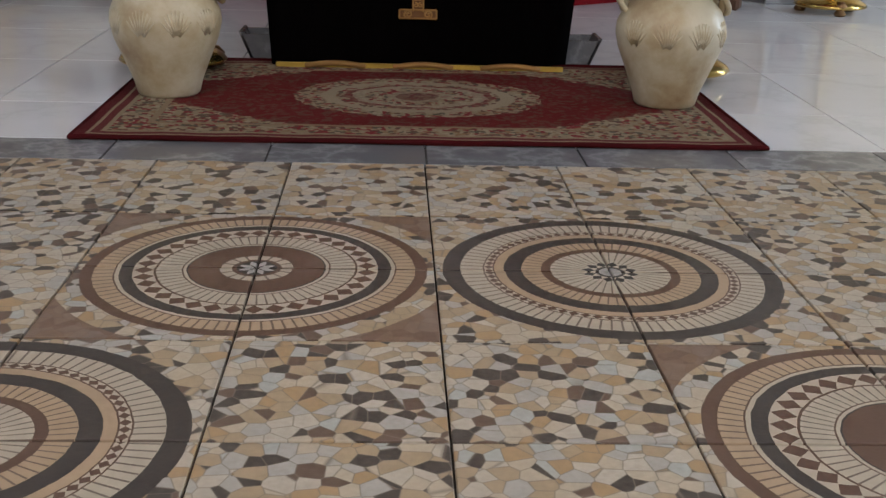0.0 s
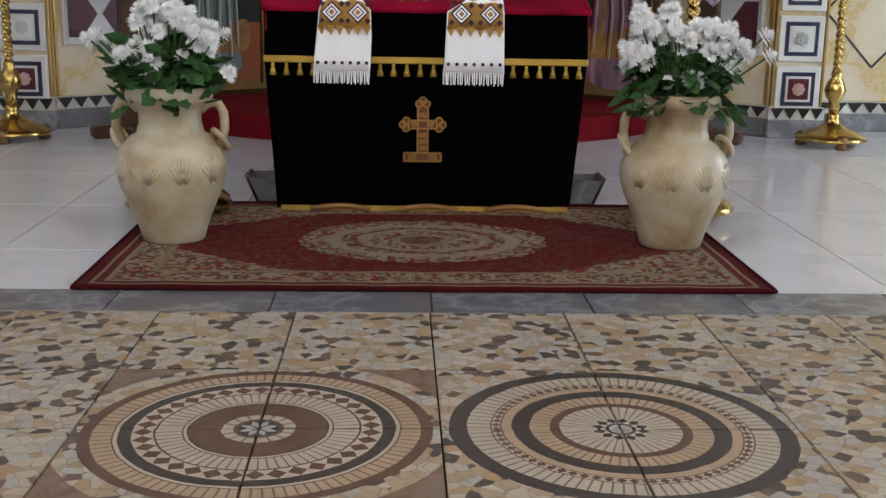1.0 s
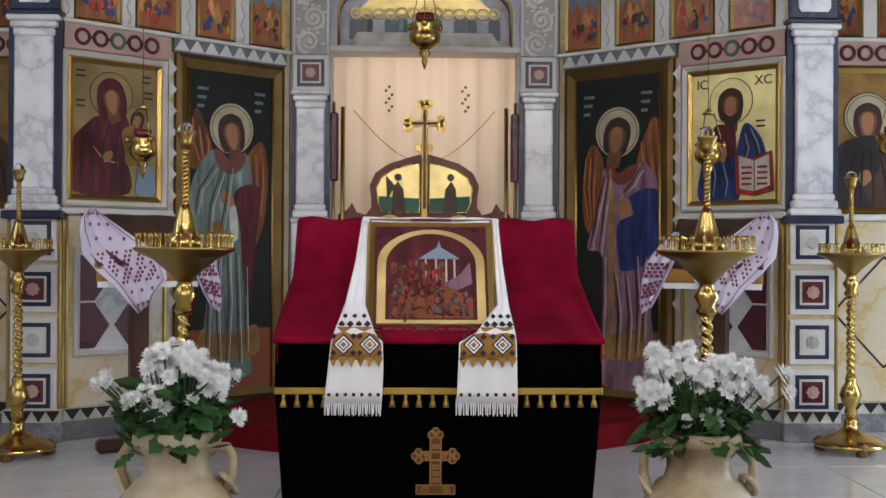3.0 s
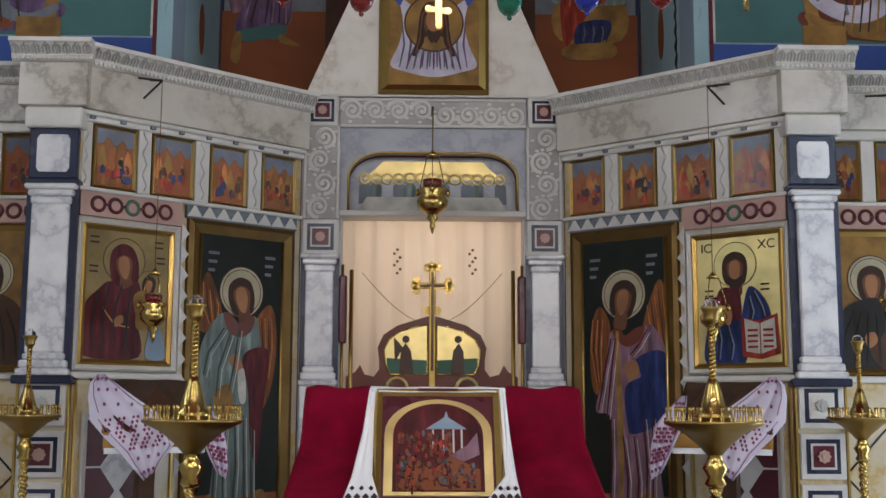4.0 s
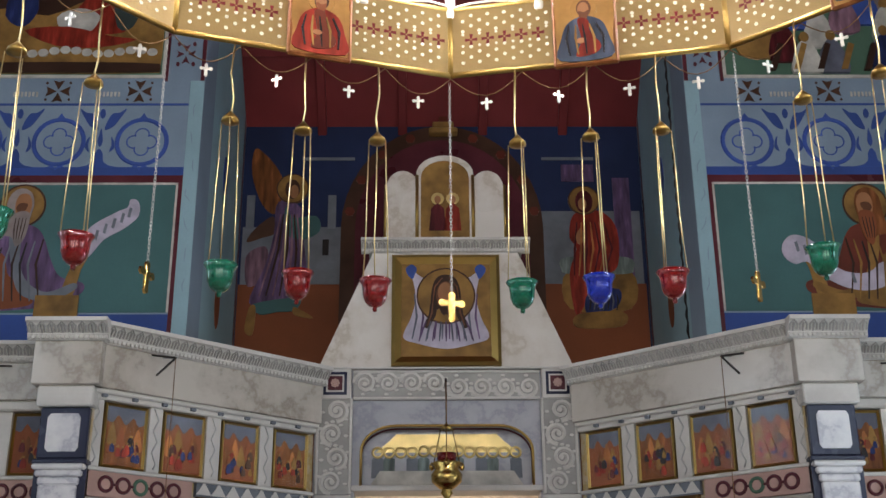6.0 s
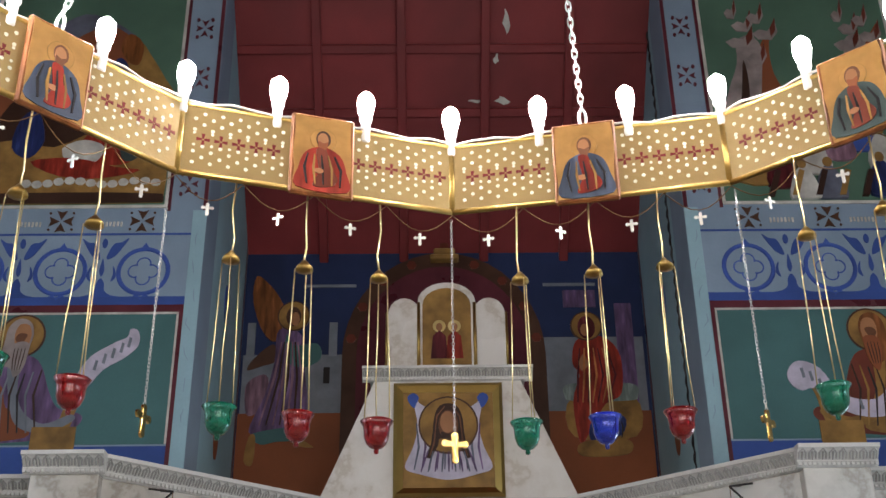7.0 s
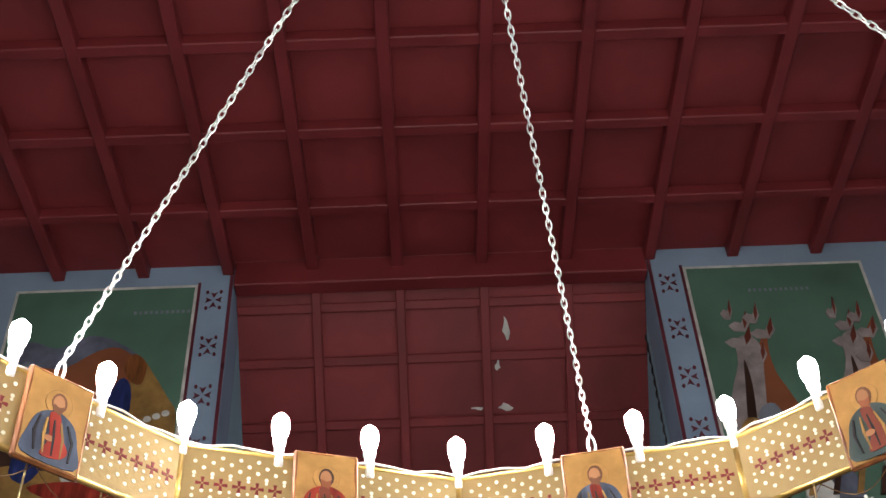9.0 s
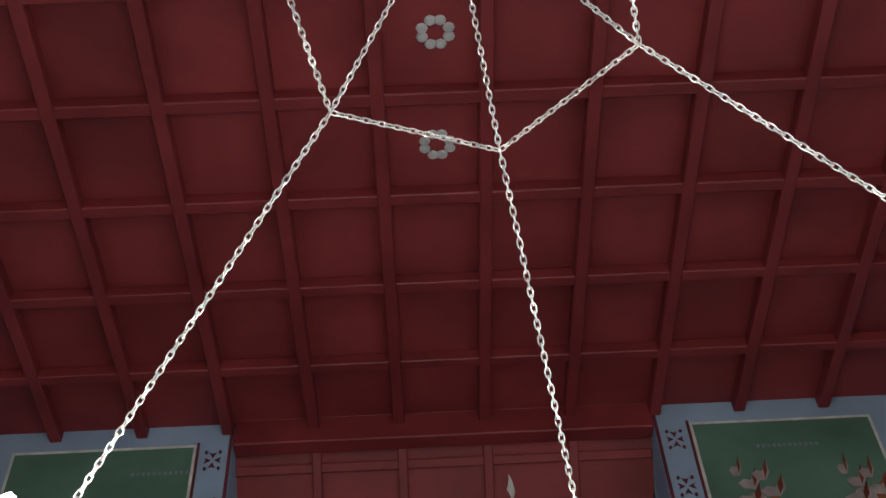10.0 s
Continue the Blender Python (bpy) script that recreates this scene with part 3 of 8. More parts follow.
    for xx in (2.57, 4.45):
        box("cream_line", w, M_WHITE, *at(xx, xx + 0.03), f - 0.014, f, 6.80, 9.60, 0.0)
    box("maroon_line", w, M_MAROON, *at(2.54, 2.57), f - 0.012, f, 6.74, 9.66, 0.0)
    lay = itertools.count()

    def mp(name, material, *pts, rounded=True):
        """A painted patch on the upper mural, each coat over the last."""
        q = [(XC + side * x, z) for x, z in pts]
        q = smooth_outline(q, 3) if rounded else q
        q = [(min(max(x, XC + side * 3.525 - 0.915), XC + side * 3.525 + 0.915), max(z, 6.81)) for x, z in q]
        slab(name, w, material, q, f - 0.0135 - 0.0008 * next(lay), f)

    for j in range(12):  # faint line of writing under the sky's edge
        slab("inscription_bar", w, M_STONEGREY, rect(XC + side * 3.2 + 0.055 * j, XC + side * 3.2 + 0.055 * j + 0.03, 9.26, 9.30), f - 0.0125, f)
    if side < 0:
        # hills and a cave in ochre and brown, wrapped figures, rolls of white cloth
        mp("painted_hill", M_DUSK, (4.44, 8.75), (4.2, 8.95), (3.9, 8.85), (3.6, 9.0), (3.3, 8.9), (3.0, 8.6), (3.0, 7.9), (4.44, 7.9))
        mp("painted_hill", M_EARTH, (4.44, 8.4), (4.1, 8.62), (3.8, 8.6), (3.5, 8.8), (3.25, 8.82), (2.98, 8.5), (2.9, 7.8), (4.44, 7.6))
        mp("painted_hill", M_OCHRE, (3.2, 8.2), (3.02, 8.62), (2.9, 8.5), (2.72, 8.2), (2.62, 8.0), (2.62, 7.5), (3.5, 7.5), (3.5, 7.9))
        mp("painted_cave", M_HAIR, (4.3, 7.3), (4.2, 7.9), (3.85, 8.1), (3.5, 7.9), (3.35, 7.3))
        mp("painted_figure", M_BLUE, (3.22, 8.45), (3.1, 8.35), (3.08, 8.0), (3.2, 7.95), (3.32, 8.1))
        mp("painted_figure", M_FEATHER, (3.12, 8.75), (2.98, 8.62), (3.0, 8.38), (3.12, 8.42), (3.2, 8.6))
        mp("painted_figure", M_STONEGREY, (4.2, 8.7), (4.08, 8.6), (4.05, 8.3), (4.22, 8.3), (4.28, 8.5))
        for j in range(8):
            mp("white_scallop", M_WHITE, *[(2.72 + 0.085 * j + 0.04 * math.cos(t), 8.02 - 0.03 * j + 0.035 * math.sin(t)) for t in [q * math.pi / 3 for q in range(6)]])
        mp("painted_hill", M_OCHRE, (4.44, 7.35), (4.1, 7.5), (3.7, 7.42), (3.3, 7.6), (2.9, 7.5), (2.62, 7.55), (2.62, 6.82), (4.44, 6.82))
        mp("painted_figure", M_RED, (3.35, 7.62), (3.18, 7.9), (3.0, 7.72), (2.92, 7.3), (3.2, 7.22), (3.5, 7.35))
        mp("painted_figure", M_FOLDDARK, (3.1, 7.7), (2.96, 7.86), (2.84, 7.6), (2.9, 7.3), (3.05, 7.3))
        mp("painted_cloth", M_WHITE, (3.62, 7.4), (3.42, 7.5), (3.22, 7.42), (3.3, 7.24), (3.5, 7.2))
        mp("painted_figure", M_BLUE, (4.05, 7.75), (3.9, 7.82), (3.8, 7.5), (3.92, 7.3), (4.1, 7.42))
        mp("painted_cloth", M_RED, (3.9, 7.26), (3.5, 7.3), (3.1, 7.2), (2.86, 7.16), (3.2, 7.08), (3.6, 7.1))
        for j in range(13):
            mp("white_scallop", M_WHITE, *[(2.70 + 0.10 * j + 0.048 * math.cos(t), 7.03 + 0.02 * math.sin(j) + 0.04 * math.sin(t)) for t in [q * math.pi / 3 for q in range(6)]])
        mp("painted_band", M_HAIR, (4.44, 6.9), (3.5, 6.92), (2.62, 6.9), (2.62, 6.82), (4.44, 6.82))
    else:
        # two leaning crags with stepped, splayed tops, and figures in blue and white below
        for bx, s0, top in ((2.95, 1.0, 9.12), (4.02, 0.92, 9.08)):
            mp("painted_crag", M_EARTH, (bx + 0.1 * s0, 7.7), (bx + 0.16 * s0, 8.3), (bx + 0.22 * s0, 8.6), (bx + 0.40 * s0, 8.86), (bx + 0.30 * s0, 8.6), (bx + 0.30 * s0, 8.25), (bx + 0.40 * s0, 7.95), (bx + 0.46 * s0, 7.65))
            mp("painted_crag", M_CRAG, (bx - 0.30 * s0, 7.5), (bx - 0.18 * s0, 8.0), (bx - 0.05 * s0, 8.35), (bx - 0.02 * s0, 8.62), (bx + 0.12 * s0, 8.70), (bx + 0.22 * s0, 8.55), (bx + 0.18 * s0, 8.2), (bx + 0.12 * s0, 7.8), (bx + 0.10 * s0, 7.5))
            mp("painted_crag", M_HAIR, (bx - 0.10 * s0, 7.6), (bx - 0.03 * s0, 8.1), (bx + 0.02 * s0, 8.4), (bx + 0.04 * s0, 8.1), (bx - 0.02 * s0, 7.6))
            for ex, ez, ew in ((0.02, 8.62, 0.30), (0.28, 8.72, 0.26), (0.06, 8.82, 0.22), (0.2, 8.92, 0.18), (-0.04, 8.98, 0.13), (0.16, 8.42, 0.2)):
                cx, cz, ew = bx + ex * s0, ez - (9.12 - top), ew * s0
                mp("painted_crag", M_CRAG, (cx - 0.5 * ew, cz), (cx - 0.2 * ew, cz + 0.05), (cx + 0.1 * ew, cz + 0.03), (cx + 0.45 * ew, cz + 0.16), (cx + 0.5 * ew, cz + 0.02), (cx + 0.2 * ew, cz - 0.08), (cx - 0.3 * ew, cz - 0.07), rounded=False)
                mp("painted_crag", M_GATEWOOD, (cx + 0.2 * ew, cz + 0.06), (cx + 0.47 * ew, cz + 0.2), (cx + 0.42 * ew, cz + 0.04), (cx + 0.2 * ew, cz - 0.05), rounded=False)
        mp("painted_bush", M_OCHRE, (2.75, 7.0), (2.7, 7.4), (2.85, 7.7), (3.05, 7.6), (3.2, 7.3), (3.2, 7.0))
        mp("painted_bush", M_STONEGREY, (2.95, 7.55), (3.0, 7.8), (3.15, 7.85), (3.22, 7.6), (3.1, 7.45))
        for x0, z0, m in ((3.3, 7.5, M_FRIEZE), (3.5, 7.3, M_WHITE), (3.95, 7.55, M_FRIEZE), (3.75, 7.45, M_LILAC), (3.15, 7.15, M_PLUM), (3.6, 7.0, M_DUSK), (4.15, 7.35, M_WHITE), (4.1, 7.05, M_BLUE), (3.35, 6.98, M_WHITE)):
            mp("painted_figure", m, (x0 - 0.13, z0 - 0.2), (x0 - 0.1, z0 + 0.05), (x0, z0 + 0.17), (x0 + 0.1, z0 + 0.06), (x0 + 0.14, z0 - 0.2))
            mp("painted_figure_head", M_OCHRE, *[(x0 + 0.045 * math.cos(t), z0 + 0.2 + 0.055 * math.sin(t)) for t in [q * math.pi / 4 for q in range(8)]])
        for j in range(6):
            mp("painted_beam", M_OCHRE if j % 2 else M_HAIR, (3.0 + 0.22 * j, 6.84), (3.1 + 0.22 * j, 7.12), (3.15 + 0.22 * j, 7.1), (3.06 + 0.22 * j, 6.84), rounded=False)
    for k in range(5):  # cross flowers of four arrowheads down the border strip
        bm = bmesh.new()
        cx, cz = XC + side * 2.39, 7.02 + 0.6 * k
        for j in range(4):
            a = j * math.pi / 2
            dx, dz = math.cos(a), math.sin(a)
            add_prism(bm, [(cx + 0.02 * dx, cz + 0.025 * dz), (cx + 0.085 * dx - 0.035 * dz, cz + 0.10 * dz + 0.035 * dx), (cx + 0.07 * dx, cz + 0.08 * dz), (cx + 0.085 * dx + 0.035 * dz, cz + 0.10 * dz - 0.035 * dx)], f - 0.014, f - 0.005)
            e = a + math.pi / 4
            add_prism(bm, disc(cx + 0.10 * math.cos(e), cz + 0.15 * math.sin(e), 0.018, 6, 0.024), f - 0.014, f - 0.005)
        part("border_flower", bm, M_MAROON, w)
    # the seated prophet with a scroll on the teal panel
    def pm(*pts):
        return [(XC + side * (x + 0.09), z) for x, z in pts]

    def pf(*pts):
        return [(XC + side * (x + 0.13), z) for x, z in pts]

    hx = 3.58
    dk, lt = (M_PURPLE, M_STONEGREY) if side < 0 else (M_GATEWOOD, M_OCHRE)
    slab("halo_rim", w, M_WOOD, pf(*disc(hx, 5.50, 0.205, 28)), f - 0.0125, f)
    slab("painted_halo", w, M_OCHRE, pf(*disc(hx, 5.50, 0.188, 28)), f - 0.014, f)
    slab("painted_robe", w, dk, smooth_outline(pf((3.45, 5.30), (3.62, 5.32), (3.86, 5.20), (4.02, 4.95), (4.04, 4.56), (3.30, 4.56), (3.20, 4.62), (3.00, 4.68), (2.98, 4.78), (3.18, 4.84), (3.28, 5.0), (3.36, 5.2))), f - 0.015, f)
    slab("painted_robe", w, M_EARTH if side < 0 else M_OCHRE, smooth_outline(pf((3.70, 5.05), (3.95, 5.02), (4.0, 4.58), (3.42, 4.58), (3.46, 4.75), (3.62, 4.85))), f - 0.017, f)
    slab("painted_scarf", w, lt, smooth_outline(pf((3.66, 5.24), (3.56, 5.24), (3.54, 4.98), (3.46, 4.80), (3.28, 4.70), (3.06, 4.78), (3.04, 4.72), (3.26, 4.62), (3.50, 4.68), (3.60, 4.90))), f - 0.0185, f)
    for k in range(9):
        stroke("painted_fold", w, (M_HAIR, lt, M_BLACKISH)[k % 3], 0, 0, pf((3.36 + 0.07 * k, 5.18 - 0.015 * k), (3.40 + 0.068 * k, 4.95), (3.34 + 0.075 * k, 4.62)), 0.010, f, 0.0196)
    slab("painted_hair", w, M_CRAG if side < 0 else M_FEATHER, smooth_outline(pf((hx - 0.10, 5.52), (hx - 0.06, 5.63), (hx + 0.04, 5.66), (hx + 0.12, 5.58), (hx + 0.14, 5.42), (hx + 0.16, 5.24), (hx + 0.06, 5.20), (hx, 5.12), (hx - 0.06, 5.22), (hx - 0.08, 5.38))), f - 0.0206, f)
    slab("painted_head", w, M_SKIN, smooth_outline(pf((hx - 0.085, 5.50), (hx - 0.05, 5.60), (hx + 0.03, 5.60), (hx + 0.06, 5.50), (hx + 0.03, 5.38), (hx - 0.05, 5.37))), f - 0.022, f)
    slab("painted_shade", w, M_FLESHDARK, smooth_outline(pf((hx - 0.05, 5.51), (hx + 0.02, 5.52), (hx + 0.05, 5.47), (hx + 0.01, 5.42), (hx - 0.03, 5.45)), 3), f - 0.0224, f)
    slab("painted_beard", w, M_CRAG if side < 0 else M_EARTH, smooth_outline(pf((hx - 0.075, 5.42), (hx + 0.04, 5.43), (hx + 0.07, 5.32), (hx + 0.02, 5.12), (hx - 0.05, 5.20))), f - 0.0228, f)
    for k in range(4):
        stroke("painted_strand", w, M_HAIR, 0, 0, pf((hx - 0.05 + 0.03 * k, 5.38), (hx - 0.04 + 0.028 * k, 5.28), (hx - 0.025 + 0.02 * k, 5.18)), 0.005, f, 0.0232)
    slab("painted_arm", w, M_OCHRE, smooth_outline(pm((3.20, 4.68), (3.12, 4.98), (3.05, 5.10), (2.99, 5.06), (3.05, 4.90), (3.10, 4.66))), f - 0.018, f)
    if side < 0:
        roll = [(3.10, 5.12), (3.0, 5.30), (2.80, 5.43), (2.70, 5.48), (2.68, 5.555), (2.61, 5.535), (2.60, 5.40), (2.72, 5.28), (2.88, 5.18), (3.0, 5.02), (3.10, 5.02)]
        bars = [(2.94, 5.17), (2.87, 5.23), (2.80, 5.28), (2.73, 5.33), (2.67, 5.38)]
    else:
        roll = [(2.83, 5.08), (2.88, 5.18), (2.98, 5.21), (3.12, 5.14), (3.22, 4.98), (3.36, 4.87), (3.56, 4.86), (3.70, 4.96), (3.78, 4.80), (3.58, 4.70), (3.36, 4.72), (3.16, 4.83), (3.04, 4.96), (2.94, 4.94), (2.86, 4.99)]
        bars = [(2.96, 5.05), (3.03, 5.02), (3.10, 4.95), (3.17, 4.88), (3.42, 4.76)]
    slab("painted_scroll", w, M_CLOTHPAINT, smooth_outline(pm(*roll), 3), f - 0.0195, f)
    for bx, bz in bars:
        slab("writing_bar", w, M_STONEGREY, pm((bx, bz), (bx + 0.025, bz + 0.01), (bx + 0.01, bz + 0.10), (bx - 0.015, bz + 0.09)), f - 0.0215, f - 0.01)
    box("painted_plinth", w, M_OCHRE, *sorted((XC + side * 3.13, XC + side * 3.5)), f - 0.021, f, 4.40, 4.67, 0.0)

    # reveal of the chancel opening
    a, b = sorted((XC + side * 2.2, XC + side * 2.75))
    r = wall("wall_reveal", "light blue plastered side wall of the chancel", [(a, b, WALL_Y + 0.5, BACK_Y + 0.3, 0, CEIL_Z)], M_WALLBLUE)
    ix = XC + side * 2.2
    box("maroon_line", r, M_MAROON, ix - 0.004 if side > 0 else ix - 0.002, ix + 0.002 if side > 0 else ix + 0.004, BACK_Y - 0.09, BACK_Y - 0.03, 3.0, 7.6, 0.0)
    if side > 0:
        bm = bmesh.new()
        add_tube(bm, [(ix - 0.004 + 0.006 * math.cos(k * 1.3), WALL_Y + 0.62 + 0.012 * math.sin(k * 1.3), 3.6 + 0.03 * k) for k in range(200)], 0.014, 5)
        part("rope_moulding", bm, M_BLACKISH, r, "dark twisted rope moulding")
    for zz, hh in ((5.0, 0.5), (6.35, 0.42)):
        bm = bmesh.new()
        for k in range(16):
            a = 2 * math.pi * k / 16
            bm.verts.new((ix - side * 0.006, 10.55 + 0.12 * math.cos(a), zz + hh * 0.5 * math.sin(a)))
        bm.verts.ensure_lookup_table()
        bm.faces.new(bm.verts[:])
        ext = bmesh.ops.extrude_face_region(bm, geom=bm.faces[:])
        bmesh.ops.translate(bm, vec=(side * 0.005, 0, 0), verts=[v for v in ext["geom"] if isinstance(v, bmesh.types.BMVert)])
        part("painted_oval", bm, M_EARTH if zz < 6 else M_WALLDEEP, r)

back = wall("wall_sanctuary", "dark blue painted back wall of the sanctuary", [(XC - 2.28, XC + 2.28, 12.0, 12.3, 0, 8.2)], M_NIGHT)
# the paintings were laid out on a wall at 12.0; the wall stands nearer and is smaller by the same share
back.matrix_basis = Matrix.Translation(Vector((-0.14, -0.03, 1.62)) * U) @ Matrix.Scale(0.967, 4) @ Matrix.Translation(Vector((0.14, 0.03, -1.62)) * U)
f = 12.0
box("painted_ground", back, M_EARTH, XC - 2.26, XC + 2.26, f - 0.01, f, 3.0, 5.69, 0.0, "terracotta painted ground")
box("painted_wall", back, M_STONEGREY, XC - 2.24, XC - 1.12, f - 0.014, f, 5.69, 6.37, 0.0)
box("painted_wall", back, M_STONEGREY, XC + 1.12, XC + 2.24, f - 0.014, f, 5.69, 6.56, 0.0)
for tx, tz in ((-2.21, 6.76), (-1.29, 6.76)):
    box("painted_tower", back, M_STONEGREY, XC + tx, XC + tx + 0.09, f - 0.017, f, 6.35, tz, 0.0)
box("painted_pillar", back, M_PURPLE, XC + 1.95, XC + 2.14, f - 0.0185, f, 5.5, 6.97, 0.0)
box("painted_canopy", back, M_PURPLE, XC + 1.37, XC + 1.74, f - 0.0165, f, 6.93, 7.14, 0.0)
box("painted_window", back, M_BLACKISH, XC - 1.34, XC - 1.27, f - 0.019, f, 6.03, 6.22, 0.0)
for sx in (-1.3, 1.45):
    box("inscription_bar", back, M_STONEGREY, XC + sx - 0.3, XC + sx + 0.3, f - 0.012, f, 7.20, 7.235, 0.0)
for rr, mm, dd in ((1.14, M_WOOD, 0.02), (0.98, M_MAROON, 0.03)):
    slab("painted_arch", back, mm, [(XC - rr, 3.2), (XC + rr, 3.2)] + [(XC + rr * math.cos(a), 6.35 + 1.12 * rr * math.sin(a)) for a in [k * math.pi / 20 for k in range(21)]], f - dd, f)
for k in range(9):
    a = math.pi * (k + 0.5) / 9
    slab("painted_voussoir", back, M_GATEWOOD, disc(XC + 1.06 * math.cos(a), 6.35 + 1.19 * math.sin(a), 0.06, 6), f - 0.026, f)
# angel in violet and seated figure in red, as flat painted shapes


def mural(name, material, depth, *pts):
    slab(name, back, material, smooth_outline(pts, 4), f - depth, f)


mural("painted_wing", M_FEATHER, 0.0215, (-2.13, 7.34), (-2.15, 7.02), (-2.02, 6.65), (-1.86, 6.54), (-1.78, 6.85), (-1.84, 7.05), (-1.98, 7.24))
mural("painted_wing", M_WOOD, 0.022, (-2.17, 6.19), (-2.09, 6.34), (-1.89, 6.50), (-1.86, 6.30), (-2.0, 6.24))
mural("painted_drape", M_LILAC, 0.0235, (-2.17, 6.0), (-2.05, 6.12), (-1.93, 6.1), (-1.93, 5.76), (-2.05, 5.68), (-2.15, 5.69))
mural("painted_robe", M_PURPLE, 0.025, (-1.84, 6.67), (-1.87, 6.28), (-1.957, 5.89), (-2.106, 5.48), (-1.85, 5.455), (-1.53, 5.54), (-1.49, 5.85), (-1.53, 6.19), (-1.575, 6.60))
mural("painted_hem", M_TEAL, 0.0265, (-2.06, 5.46), (-1.57, 5.53), (-1.6, 5.39), (-1.8, 5.37), (-1.98, 5.34))
mural("painted_foot", M_OCHRE, 0.027, (-2.1, 5.42), (-2.03, 5.42), (-2.05, 5.12), (-2.14, 5.16))
mural("painted_foot", M_OCHRE, 0.027, (-1.62, 5.42), (-1.55, 5.4), (-1.4, 5.3), (-1.6, 5.33))
mural("painted_sleeve", M_TEAL, 0.028, (-1.75, 6.62), (-1.66, 6.48), (-1.40, 6.50), (-1.36, 6.32), (-1.55, 6.22), (-1.74, 6.30))
slab("halo_rim", back, M_WOOD, disc(-1.68, 6.84, 0.185, 26), f - 0.0255, f)
slab("painted_halo", back, M_OCHRE, disc(-1.68, 6.84, 0.17, 26), f - 0.027, f)
slab("painted_head", back, M_WOOD, disc(-1.68, 6.83, 0.085, 16, 0.12), f - 0.029, f)
slab("painted_head", back, M_SKIN, disc(-1.66, 6.80, 0.05, 14, 0.085), f - 0.031, f)
mural("painted_throne", M_OCHRE, 0.021, (1.42, 5.85), (2.10, 5.85), (2.10, 5.40), (1.42, 5.40))
mural("painted_cushion", M_GREENP, 0.0225, (1.34, 5.86), (1.40, 6.0), (2.08, 6.0), (2.15, 5.86), (2.05, 5.80), (1.45, 5.80))
mural("painted_robe", M_RED, 0.025, (1.48, 6.47), (1.60, 6.56), (1.84, 6.54), (1.99, 6.32), (1.97, 5.89), (1.78, 5.76), (1.62, 5.5), (1.48, 5.33), (1.43, 5.80), (1.52, 6.10), (1.45, 6.235))
mural("painted_robe", M_BLUE, 0.027, (1.63, 5.58), (1.97, 5.62), (1.93, 5.41), (1.61, 5.33))
mural("painted_footstool", M_OCHRE, 0.028, (1.50, 5.33), (1.99, 5.36), (1.99, 5.2), (1.50, 5.18))
slab("halo_rim", back, M_WOOD, disc(1.63, 6.69, 0.18, 26), f - 0.0265, f)
slab("painted_halo", back, M_OCHRE, disc(1.63, 6.69, 0.165, 26), f - 0.028, f)
slab("painted_veil", back, M_PLUM, disc(1.63, 6.67, 0.10, 16, 0.14), f - 0.030, f)
slab("painted_head", back, M_SKIN, disc(1.61, 6.64, 0.05, 14, 0.075), f - 0.032, f)
mural("painted_hand", M_SKIN, 0.029, (1.52, 6.25), (1.58, 6.35), (1.62, 6.22), (1.55, 6.15))

for k in range(7):  # brushed folds and feathers
    stroke("painted_fold", back, (M_LILAC, M_HAIR)[k % 2], -1.72, 6.1, [(-0.08 + 0.03 * k, 0.42), (-0.14 + 0.05 * k, 0.0), (-0.28 + 0.075 * k, -0.55)], 0.014, f, 0.0285)
    stroke("painted_fold", back, (M_PLUM, M_ORANGE)[k % 2], 1.7, 6.0, [(-0.16 + 0.05 * k, 0.42), (-0.2 + 0.07 * k, 0.1), (-0.22 + 0.055 * k, -0.22)], 0.012, f, 0.0285)
    stroke("painted_fold", back, M_DUSK if k % 2 else M_BLACKISH, 1.78, 5.48, [(-0.14 + 0.05 * k, 0.08), (-0.13 + 0.05 * k, 0.0), (-0.15 + 0.05 * k, -0.1)], 0.010, f, 0.0295)

for side in (-1, 1):
    bm = bmesh.new()
    x0, x1 = sorted((side * 6.4, side * 6.8))
    for a, b, lo, hi in holed(-7.0, 9.8, 0, CEIL_Z, [(-3.1, -1.7, 3.1, 6.1), (0.3, 1.7, 3.1, 6.1), (6.0, 7.2, 0.02, 2.7)] if side > 0 else [(0.3, 1.7, 3.4, 6.4), (3.9, 5.3, 3.4, 6.4)]):
        add_box(bm, x0, x1, a, b, lo, hi)
    tagged(part("wall_east" if side > 0 else "wall_west", bm, M_PLAIN), "plain pale plastered side wall with tall windows", "wall", kind="structure")
bm = bmesh.new()
for a, b, lo, hi in holed(-6.8, 6.8, 0, CEIL_Z, [(-4.25, -2.75, 2.5, 5.9), (-0.75, 0.75, 2.5, 5.9), (2.75, 4.25, 2.5, 5.9)]):
    add_box(bm, a, b, -7.3, -6.9, lo, hi)
tagged(part("wall_south", bm, M_PLAIN), "plain pale plastered entrance wall with tall windows", "wall", kind="structure")

